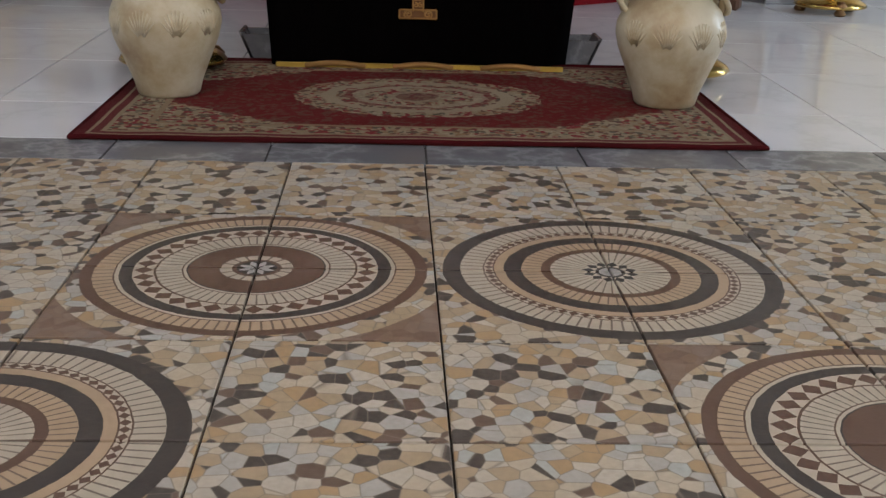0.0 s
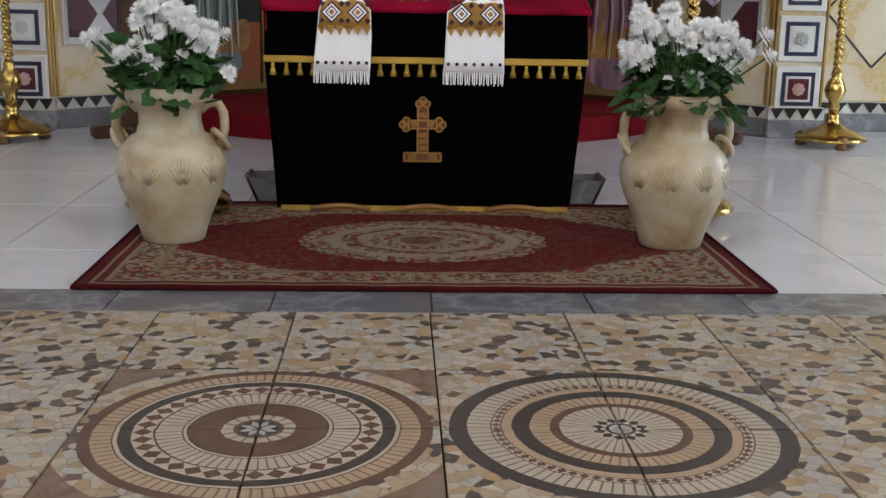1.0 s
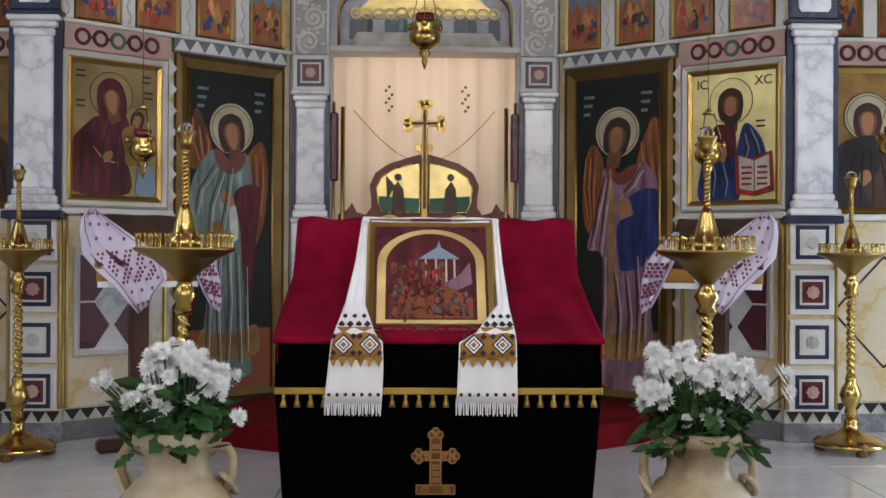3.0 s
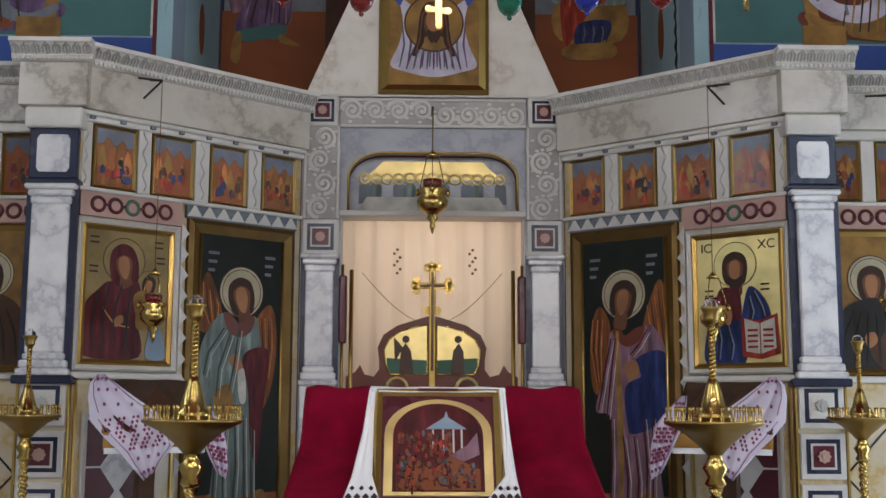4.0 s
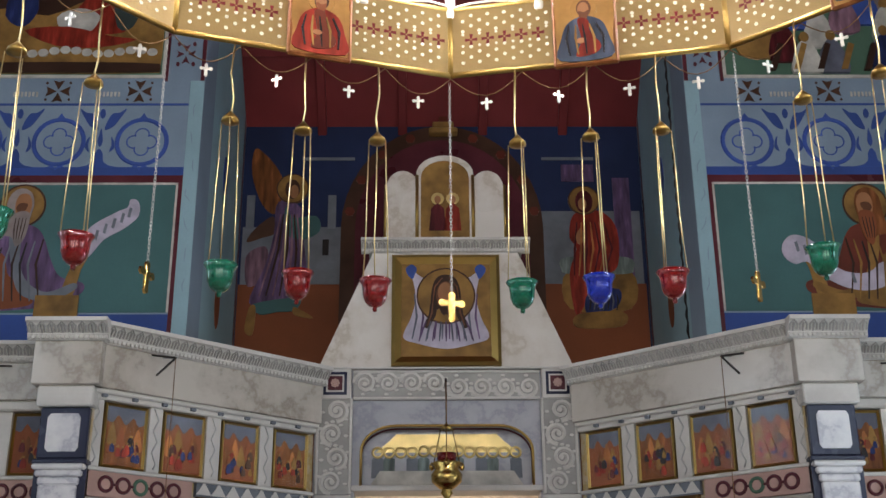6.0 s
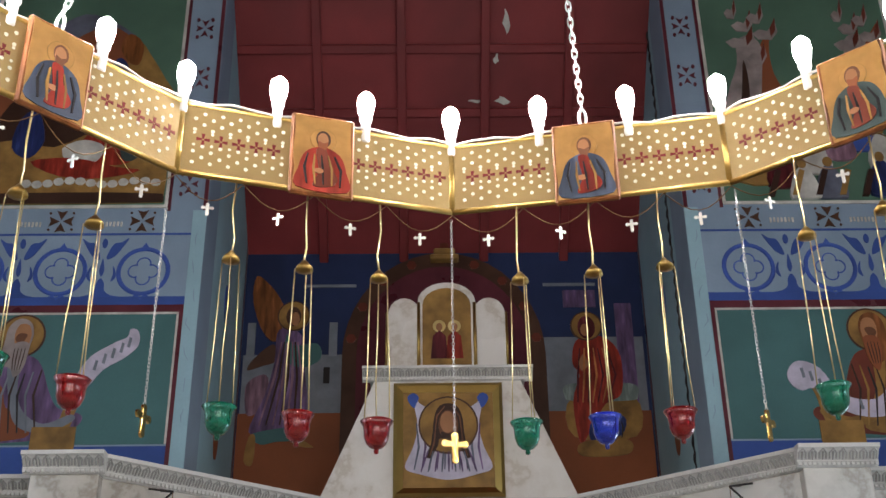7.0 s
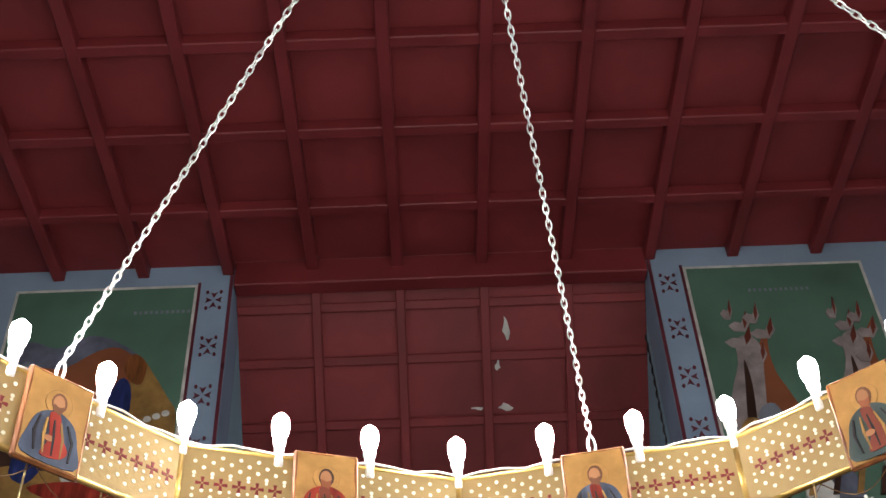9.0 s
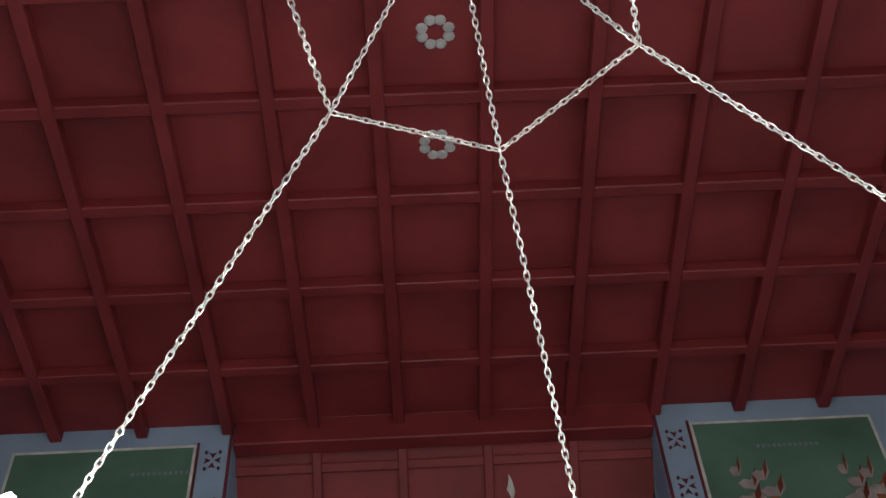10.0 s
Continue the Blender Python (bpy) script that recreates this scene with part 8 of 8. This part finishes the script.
ch = thing("ring_chandelier", RX, RY, 0, 0, "great gilded twelve-sided ring chandelier with icon plaques, lit bulbs and chains", "chandelier")


def pierced_panel():
    """Brass sheet with rows of pale stars and red crosses set in it."""
    m, nt, b = nodes_of("gilded_sheet")
    v = coords(nt)
    large = noise_of(nt, v, 5, 3)
    nt.links.new(mix(nt, large, (0.44, 0.31, 0.13), (0.25, 0.16, 0.06)), b.inputs["Base Color"])
    b.inputs["Metallic"].default_value = 0.6
    nt.links.new(math_node(nt, "MULTIPLY_ADD", large, 0.2, 0.32), b.inputs["Roughness"])
    bump(nt, noise_of(nt, v, 70), 0.3, 0.003, b)
    return m


M_PANEL = pierced_panel()
M_PLAQUE = plain("orange_gold_ground", (0.40, 0.21, 0.065), 0.4, metal=0.3, vary=0.3, stain=14)
M_STAR = plain("pale_enamel", (0.80, 0.76, 0.60), 0.35, vary=0.1, relief=0)
M_CROSSRED = plain("red_enamel", (0.17, 0.02, 0.02), 0.4, vary=0.2, relief=0)
side_len = (ring_point(0) - ring_point(1)).length


def ring_side(k):
    """One side of the ring: sheet, rims, plaque and bulbs; local x runs along the side, -y looks outwards and +y to the middle."""
    a, b = ring_point(k), ring_point(k + 1)
    mid = (a + b) / 2
    ang = math.degrees(math.atan2((a - b).y, (a - b).x))
    h = side_len / 2

    def set_pose(o):
        o.matrix_basis = pose(mid.x * U, mid.y * U, 0, 0, 0, ang)
        return o
    return mid, ang, h, set_pose


first = {}
for k in range(12):
    mid, ang, h, set_pose = ring_side(k)
    if not first:
        sheet = set_pose(box("ring_panel", ch, M_PANEL, -h, h, -0.006, 0.006, RBOT, RTOP, 0.0))
        first["sheet"] = sheet
        # inner face looks to the middle: at local -y for these sides
        for y, nm in ((-0.0075, "in"), (0.0075, "out")):
            bm, bm2 = bmesh.new(), bmesh.new()
            cols = 30
            for i in range(cols):
                x = -h + 0.03 + (2 * h - 0.06) * (i + 0.5) / cols
                if abs(x) < 0.115:
                    continue
                for j, z in enumerate((RBOT + 0.045, RBOT + 0.085, RTOP - 0.085, RTOP - 0.045)):
                    add_prism(bm, disc(x, z + (0.014 if i % 2 else -0.006), 0.0066, 7), min(y, 0), max(y, 0))
                if i % 2 == 0:
                    add_prism(bm, disc(x, (RBOT + RTOP) / 2 + 0.022, 0.0055, 5), min(y, 0), max(y, 0))
                    add_prism(bm, disc(x, (RBOT + RTOP) / 2 - 0.022, 0.0055, 5), min(y, 0), max(y, 0))
                if i % 2:
                    zc = (RBOT + RTOP) / 2
                    for j in range(4):
                        t = j * math.pi / 2
                        c, s = math.cos(t), math.sin(t)
                        add_prism(bm2, [(x + 0.003 * c - 0.003 * s, zc + 0.003 * s + 0.003 * c), (x + 0.021 * c - 0.006 * s, zc + 0.021 * s + 0.006 * c), (x + 0.021 * c + 0.006 * s, zc + 0.021 * s - 0.006 * c), (x + 0.003 * c + 0.003 * s, zc + 0.003 * s - 0.003 * c)], min(y, 0), max(y, 0))
            bmesh.ops.recalc_face_normals(bm, faces=bm.faces)
            bmesh.ops.recalc_face_normals(bm2, faces=bm2.faces)
            first["stars" + nm] = tagged(part("star_row", bm, M_STAR, sheet), kind="stuff")
            first["crosses" + nm] = tagged(part("cross_row", bm2, M_CROSSRED, sheet), kind="stuff")
        bm = bmesh.new()
        for z in (RBOT, RTOP):
            add_tube(bm, [(-h, 0, z), (h, 0, z)], 0.011, 6)
        add_tube(bm, [(-h, 0, RBOT), (-h, 0, RTOP)], 0.013, 6)
        first["rim"] = part("rim", bm, M_GOLD, sheet, smooth=True)
    else:
        sheet = set_pose(again(first["sheet"], ch))
        for nm in ("starsin", "starsout", "crossesin", "crossesout", "rim"):
            again(first[nm], sheet)
    # apostle plaque on the inner face, plain layered shapes
    pl = set_pose(box("icon_plaque", ch, M_FEATHER, -0.105, 0.105, -0.034, -0.013, RBOT - 0.03, RTOP + 0.02, 0.01, "gold-ground plaque with a plain robed half-figure"))
    zz = RTOP - 0.075
    yf = -0.035
    wob = random.Random(60 + k)
    edge = [(-0.094, RBOT - 0.02), (0.094, RBOT - 0.02), (0.094, RTOP + 0.01), (-0.094, RTOP + 0.01)]
    edge = [(p[0] + (q[0] - p[0]) * j / 7 + wob.uniform(-0.004, 0.004), p[1] + (q[1] - p[1]) * j / 7 + wob.uniform(-0.004, 0.004)) for p, q in zip(edge, edge[1:] + edge[:1]) for j in range(7)]
    slab("plaque_ground", pl, M_PLAQUE, edge, yf - 0.001, yf + 0.002)
    slab("halo_rim", pl, M_OCHRE, disc(0, zz, 0.044, 20), yf - 0.002, yf)
    slab("halo", pl, M_PLAQUE, disc(0, zz, 0.042, 20), yf - 0.003, yf)
    slab("hair", pl, M_FLESHDARK if k % 3 else M_HAIR, disc(0, zz + 0.002, 0.0245, 14, 0.032), yf - 0.0045, yf)
    slab("neck", pl, M_FLESHDARK, rect(-0.011, 0.011, zz - 0.05, zz - 0.01), yf - 0.0055, yf)
    slab("head", pl, M_SKIN, disc(-0.002, zz - 0.001, 0.0185, 12, 0.026), yf - 0.006, yf)
    slab("beard", pl, M_FLESHDARK if k % 2 else M_EARTH, smooth_outline([(-0.017, zz - 0.008), (0, zz - 0.014), (0.015, zz - 0.008), (0.012, zz - 0.03), (-0.002, zz - 0.042), (-0.015, zz - 0.03)], 3), yf - 0.0066, yf)
    slab("robe", pl, {0: M_RED, 1: M_ROBEGREY, 11: M_ROBEGREY, 10: M_FOLDDARK}.get(k, M_EARTH), smooth_outline([(-0.018, zz - 0.03), (0.018, zz - 0.03), (0.058, zz - 0.055), (0.078, zz - 0.11), (0.082, RBOT - 0.01), (-0.082, RBOT - 0.01), (-0.078, zz - 0.11), (-0.058, zz - 0.055)], 4), yf - 0.005, yf)
    slab("mantle", pl, {0: M_GATEWOOD, 1: M_RED, 11: M_RED, 10: M_GATEWOOD}.get(k, M_BLUE), smooth_outline([(-0.022, zz - 0.04), (0.012, zz - 0.045), (0.018, zz - 0.09), (0.05, zz - 0.14), (0.03, RBOT + 0.005), (-0.03, RBOT + 0.0), (-0.012, zz - 0.12)], 4), yf - 0.008, yf)
    for e in range(5):
        stroke("fold", pl, (M_BLACKISH, M_OCHRE)[e % 2], 0, zz, [(-0.05 + 0.022 * e, -0.06), (-0.06 + 0.03 * e, -0.11), (-0.05 + 0.027 * e, -0.17)], 0.004, yf, 0.0085)
    slab("hand", pl, M_SKIN, disc(-0.012, zz - 0.12, 0.016, 8, 0.010), yf - 0.0095, yf)
    # three bulbs to a side: the corner and one to each side of the plaque
    for f in (0.0, 0.335, 0.665):
        p = ring_point(k, f)
        if "bulb" not in first:
            bl = first["bulb"] = lathe("bulb", ch, M_BULB, [(0.014, 0.06), (0.024, 0.088), (0.030, 0.12), (0.027, 0.15), (0.008, 0.170)], 10, label="lit white bulb")
            first["socket"] = lathe("socket", bl, M_SOCKET, [(0.012, -0.03), (0.016, -0.025), (0.017, 0.05), (0.022, 0.055), (0.022, 0.085), (0.012, 0.09)], 10)
        else:
            bl = again(first["bulb"], ch)
            again(first["socket"], bl)
        bl.matrix_basis = pose(p.x * U, p.y * U, (RTOP - 0.005) * U)
    # wiring along the top edge
    pts = [ring_point(k, j / 12, RTOP + 0.012 + 0.008 * math.sin(j * 2.1 + k), RR - 0.008) for j in range(13)]
    tube("wire", ch, M_SOCKET, pts, 0.005, 4)

# hanging chains: six from the plaques to a small chain hexagon, then to a hub and the ceiling
NODE_R, NODE_Z, HUB_Z = 0.548, 4.75, 5.47
NODES = []
for k in range(6):
    kk = 2 * k - 1
    hook = (ring_point(kk) + ring_point(kk + 1)) / 2 + Vector((0, 0, RTOP + 0.03))
    az = math.atan2(hook.y, hook.x)
    node = Vector((-0.015 + NODE_R * math.cos(az), NODE_R * math.sin(az), NODE_Z))
    NODES.append(node)
    tube("hook", ch, M_CHAIN, [hook + Vector((0.012 * math.cos(t), 0, 0.028 + 0.035 * math.sin(t))) for t in [j * math.pi / 5 for j in range(10)]], 0.005, 5, True)
    chain("chain", ch, M_CHAIN, hook + Vector((0, 0, 0.06)), node)
    chain("chain", ch, M_CHAIN, node, (-0.015, 0, HUB_Z), 0.034)
for k in range(6):
    chain("chain", ch, M_CHAIN, NODES[k], NODES[(k + 1) % 6], 0.034)
chain("chain", ch, M_CHAIN, (-0.015, 0, HUB_Z), (-0.015, 0, CEIL_Z), 0.05, 0.006)

# coloured lampadas, three below each side, over the half that the nave looks at
ORDER = {0: (M_GLASSR, M_GLASSR, M_GLASSG), -1: (M_GLASSR, M_GLASSB, M_GLASSG), 1: (M_GLASSR, M_GLASSG, M_GLASSR), -2: (M_GLASSR, M_GLASSR, M_GLASSG), 2: (M_GLASSR, M_GLASSB, M_GLASSG), -3: (M_GLASSG, M_GLASSR, M_GLASSB)}
NAME = {M_GLASSR.name: "red", M_GLASSG.name: "green", M_GLASSB.name: "blue"}
hanging = {}


def lampada(p, glass, seed):
    """A coloured glass cup on three brass chains from a small canopy."""
    ob = thing("lampada", RX - 0.022 + p.x, RY + p.y, 0, seed * 37 % 120, NAME[glass.name] + " glass lamp cup hung on three brass chains", "hanging lamp", "lampadas")
    rnd = random.Random(seed)
    if glass.name not in hanging:
        g = lathe("glass_cup", ob, glass, [(0.005, 2.606), (0.008, 2.612), (0.006, 2.62), (0.018, 2.624), (0.030, 2.636), (0.0375, 2.655), (0.0385, 2.675), (0.041, 2.690), (0.050, 2.705), (0.046, 2.706), (0.037, 2.690), (0.034, 2.672), (0.030, 2.650), (0.018, 2.634), (0.004, 2.632)], 20)
        hanging[glass.name] = g
    else:
        g = again(hanging[glass.name], ob)
    wob = [0.006 * rnd.uniform(-1, 1) for _ in range(8)]
    tube("cord", ob, M_CORD, [(wob[0], wob[1], 3.18), (wob[2], wob[3], 3.25), (wob[4], wob[5], 3.34), (0, 0, RBOT)], 0.0032, 5)
    lathe("canopy", ob, M_DULLBRASS, [(0.004, 3.205), (0.012, 3.195), (0.026, 3.18), (0.028, 3.168), (0.01, 3.166)], 12)
    lathe("wax_light", ob, M_SOCKET, [(0.016, 2.65), (0.018, 2.68), (0.004, 2.682)], 8)
    for j in range(3):
        a = j * 2.094
        c, s = math.cos(a), math.sin(a)
        tube("brass_chain", ob, M_CORD, [(0.030 * c, 0.030 * s, 3.17), (0.034 * c + wob[j] * 0.6, 0.034 * s, 3.02), (0.038 * c, 0.038 * s + wob[j + 3] * 0.6, 2.86), (0.043 * c, 0.043 * s, 2.70)], 0.0020, 4)


for k, glasses in ORDER.items():
    for f, glass in zip((0.25, 0.515, 0.766) if k >= 0 else (0.235, 0.478, 0.737), glasses):
        lampada(ring_point(k, f), glass, k * 3 + int(f * 10) + 20)

# bead garland with small pale crosses under the ring, and a gilt cross on a fine chain under each corner
M_SMALL = plain("pale_metal_cross", (0.85, 0.82, 0.74), 0.3, metal=0.6, vary=0.1, relief=0)


def small_cross(name, parent, material, p, s, ang):
    bm = bmesh.new()
    add_box(bm, -0.16 * s, 0.16 * s, -0.06 * s, 0.06 * s, -0.55 * s, 0.5 * s, 0.03 * s)
    add_box(bm, -0.45 * s, 0.45 * s, -0.05 * s, 0.05 * s, 0.02 * s, 0.30 * s, 0.03 * s)
    for x, z in ((-0.45, 0.16), (0.45, 0.16), (0, 0.52), (0, -0.55)):
        add_prism(bm, disc(x * s, z * s, 0.17 * s, 8), -0.055 * s, 0.055 * s)
    bmesh.ops.recalc_face_normals(bm, faces=bm.faces)
    ob = part(name, bm, material, parent)
    ob.matrix_basis = pose(p.x * U, p.y * U, p.z * U, 0, 0, ang)
    return ob


cross_src = None
stops = [(k, f) for k in range(-3, 3) for f in ((0.0, 0.25, 0.515, 0.766) if k >= 0 else (0.0, 0.235, 0.478, 0.737))]
gar = thing("bead_garland", RX, RY, 0, 0, "fine bead garland with small pale crosses under the ring", "garland")
pts = sorted([(k + f) for k, f in stops])
for a, b in zip(pts, pts[1:]):
    ps = []
    for j in range(9):
        t = a + (b - a) * j / 8
        p = ring_point(math.floor(t), t - math.floor(t), RBOT - 0.012 - 0.075 * math.sin(math.pi * j / 8))
        ps.append(p)
    tube("bead_string", gar, M_BRONZE, ps, 0.0018, 4)
    p = ps[4] - Vector((0, 0, 0.03))
    if cross_src is None:
        cross_src = small_cross("small_cross", gar, M_SMALL, p, 0.032, 10 * math.sin(a * 9))
    else:
        again(cross_src, gar, p.x, p.y, p.z, 0, 0, 25 * math.sin(a * 9))
src = None
for k in range(-2, 4):
    p = ring_point(k, 0.0, 0.0, RR * 1.03)
    hc = thing("hanging_cross", RX + p.x, RY + p.y, 0, (20, 50, 15, 76, 30, 60)[k + 2], "small gilt cross on a fine chain under the ring", "cross", "gilt crosses")
    small_cross("cross", hc, M_BRASS, Vector((0, 0, 2.66)), 0.07, 0)
    chain("fine_chain", hc, M_CHAIN, (0, 0, 2.68), (0, 0, RBOT), 0.016, 0.0008)


# ---- rug ----
def rug_material():
    m, nt, b = nodes_of("oriental_rug")
    pos = coords(nt, False)
    sep = nt.nodes.new("ShaderNodeSeparateXYZ")
    nt.links.new(pos, sep.inputs[0])
    W, D = 1.26 * U, 0.81 * U
    ax = math_node(nt, "DIVIDE", math_node(nt, "ABSOLUTE", sep.outputs[0]), W)
    ay = math_node(nt, "DIVIDE", math_node(nt, "ABSOLUTE", sep.outputs[1]), D)
    n1 = noise_of(nt, pos, 22, 2)
    wob = math_node(nt, "MULTIPLY_ADD", n1, 0.12, -0.06)
    oval = math_node(nt, "ADD", math_node(nt, "SQRT", math_node(nt, "ADD", math_node(nt, "POWER", math_node(nt, "DIVIDE", ax, 0.42), 2), math_node(nt, "POWER", math_node(nt, "DIVIDE", ay, 0.5), 2))), wob)
    vo = nt.nodes.new("ShaderNodeTexVoronoi")
    vo.inputs["Scale"].default_value = 70
    nt.links.new(pos, vo.inputs["Vector"])
    sc = nt.nodes.new("ShaderNodeSeparateColor")
    nt.links.new(vo.outputs["Color"], sc.inputs[0])
    motif = ramp(nt, sc.outputs[0], [(0, (0.30, 0.24, 0.15)), (0.3, (0.13, 0.06, 0.04)), (0.45, (0.22, 0.02, 0.025)), (0.6, (0.36, 0.30, 0.20)), (0.8, (0.10, 0.09, 0.06)), (0.9, (0.26, 0.16, 0.08))], hard=True)
    red = mix(nt, math_node(nt, "GREATER_THAN", sc.outputs[1], 0.72), (0.13, 0.006, 0.007), (0.12, 0.05, 0.03))
    medal = mix(nt, math_node(nt, "LESS_THAN", oval, 0.78), motif, (0.34, 0.28, 0.19))
    medal = mix(nt, math_node(nt, "LESS_THAN", oval, 0.66), medal, motif)
    for hi, c in ((0.60, (0.15, 0.02, 0.02)), (0.54, (0.36, 0.31, 0.22)), (0.44, None), (0.26, (0.30, 0.25, 0.17)), (0.18, (0.12, 0.03, 0.025))):
        medal = mix(nt, math_node(nt, "LESS_THAN", oval, hi), medal, motif if c is None else mix(nt, 0.35, c, motif))
    col = mix(nt, math_node(nt, "LESS_THAN", oval, 1.0), red, medal)
    lobe = math_node(nt, "ADD", math_node(nt, "ADD", math_node(nt, "MULTIPLY", ax, 0.75), math_node(nt, "MULTIPLY", ay, 0.75)), math_node(nt, "MULTIPLY", wob, 1.3))
    col = mix(nt, math_node(nt, "GREATER_THAN", lobe, 0.80), col, motif)
    edge = math_node(nt, "MAXIMUM", math_node(nt, "MULTIPLY_ADD", math_node(nt, "SUBTRACT", ax, 1.0), 1.0, 1.0), math_node(nt, "MULTIPLY_ADD", math_node(nt, "SUBTRACT", ay, 1.0), 0.64, 1.0))
    for lo, c in ((0.80, (0.28, 0.20, 0.12)), (0.82, None), (0.915, (0.30, 0.24, 0.15)), (0.93, (0.13, 0.02, 0.02)), (0.955, (0.30, 0.24, 0.15)), (0.965, (0.10, 0.008, 0.010))):
        col = mix(nt, math_node(nt, "GREATER_THAN", edge, lo), col, motif if c is None else c)
    col = mix(nt, math_node(nt, "MULTIPLY_ADD", noise_of(nt, pos, 260, 2), 0.5, 0.12), col, (0.035, 0.014, 0.012))
    nt.links.new(col, b.inputs["Base Color"])
    b.inputs["Roughness"].default_value = 0.95
    b.inputs["Specular IOR Level"].default_value = 0.12
    bump(nt, noise_of(nt, pos, 400, 2), 0.5, 0.003, b)
    return m


rug = thing("rug", 0.0, 4.66, 0, 0, "worn red oriental rug with a central medallion and beige borders", "rug")
bm = bmesh.new()
nx, ny = 40, 24
grid = [[bm.verts.new((-1.26 + 2.52 * i / nx, -0.81 + 1.62 * j / ny + (0.006 * math.sin(i * 0.5) if j in (0, ny) else 0), 0.012 + 0.002 * math.sin(i * 1.3 + j))) for i in range(nx + 1)] for j in range(ny + 1)]
for j in range(ny):
    for i in range(nx):
        bm.faces.new((grid[j][i], grid[j][i + 1], grid[j + 1][i + 1], grid[j + 1][i]))
ext = bmesh.ops.extrude_edge_only(bm, edges=[e for e in bm.edges if e.is_boundary])
for v in ext["geom"]:
    if isinstance(v, bmesh.types.BMVert):
        v.co.z = 0.001
part("woven_field", bm, rug_material(), rug)
bm = bmesh.new()
add_tube(bm, [(x, y, 0.012) for x, y in ((-1.262, -0.812), (1.262, -0.812), (1.262, 0.812), (-1.262, 0.812))], 0.009, 6, True)
part("bound_edge", bm, M_BINDING, rug)

# ---- floor, its tiles last ----
bm = bmesh.new()
add_box(bm, -6.8, 6.8, -7.3, BACK_Y + 0.3, -0.3, -0.012)
floor = tagged(part("floor", bm, M_GROUT), "church floor of mosaic-printed and white tiles", "floor", kind="structure")


def tile(name, material, w, d):
    bm = bmesh.new()
    add_box(bm, 0.0026, w - 0.0026, 0.0026, d - 0.0026, -0.02, 0.0)
    top = [e for e in bm.edges if all(v.co.z > -0.001 for v in e.verts)]
    bmesh.ops.bevel(bm, geom=top, offset=0.002, segments=1, affect="EDGES")
    return part(name, bm, material, floor)


T = 0.45
plain_tile = med_a = med_b = None
# medallions of four tiles each, by their centre in tiles; all other places get plain mosaic tiles
MEDALLIONS = {(-1, 0): "a", (1, 0): "b", (-2, -2): "b", (2, -2): "a", (-1, -4): "b", (1, -4): "a"}
covered = set()
for (mx, my), kind in MEDALLIONS.items():
    for q, (dx, dy) in enumerate(((0, 0), (-1, 0), (-1, -1), (0, -1))):
        covered.add((mx + dx, my + dy))
        src = med_a if kind == "a" else med_b
        if src is None:
            src = ob = tile("floor_tile", M_MED_A if kind == "a" else M_MED_B, T, T)
            if kind == "a":
                med_a = src
            else:
                med_b = src
        else:
            ob = again(src, floor)
        ob.matrix_basis = pose(mx * T * U, (2.55 + my * T) * U, 0, 0, 0, 90 * q)
for i in range(-9, 9):
    for j in range(-9, 1):
        if (i, j) in covered:
            continue
        if plain_tile is None:
            plain_tile = ob = tile("floor_tile", M_TILE, T, T)
        else:
            ob = again(plain_tile, floor)
        q = (i * 7 + j * 3) % 4
        dx, dy = ((0, 0), (1, 0), (1, 1), (0, 1))[q]
        ob.matrix_basis = pose((i + dx) * T * U, (2.55 + (j + dy) * T) * U, 0, 0, 0, 90 * q)
# the rest of the nave, away from the walk, in one piece
bm = bmesh.new()
for i in range(-15, 15):
    for j in range(-21, 1):
        if not (-9 <= i < 9 and j >= -9):
            add_box(bm, i * T + 0.0026, (i + 1) * T - 0.0026, 2.55 + j * T + 0.0026, 2.55 + (j + 1) * T - 0.0026, -0.02, 0.0)
tagged(part("mosaic_tiles", bm, M_TILE, floor), kind="stuff")
# last row of mosaic tiles up to the grey strip
edge_tile = None
for k in range(-15, 15):
    if edge_tile is None:
        edge_tile = ob = tile("floor_tile", M_TILE, T, 0.59)
    else:
        ob = again(edge_tile, floor)
    ob.matrix_basis = pose(k * T * U, 3.0 * U, 0)
strip = None
for k in range(-12, 12):
    if strip is None:
        strip = ob = tile("grey_slab", M_GREYSTRIP, 0.55, 0.28)
    else:
        ob = again(strip, floor)
    ob.matrix_basis = pose((k * 0.55 + 0.008) * U, 3.59 * U, 0)
white = None
W, WD = 0.86, 0.96
first_row = None
for j in range(-1, 9):
    for i in range(-7, 7):
        d = WD if j >= 0 else 4.48 - 3.87
        if j < 0:
            if first_row is None:
                first_row = ob = tile("white_tile", M_FLOORWHITE, W, d)
            else:
                ob = again(first_row, floor)
            ob.matrix_basis = pose(i * W * U, 3.87 * U, 0)
        else:
            if white is None:
                white = ob = tile("white_tile", M_FLOORWHITE, W, WD)
            else:
                ob = again(white, floor)
            ob.matrix_basis = pose(i * W * U, (4.48 + j * WD) * U, 0)
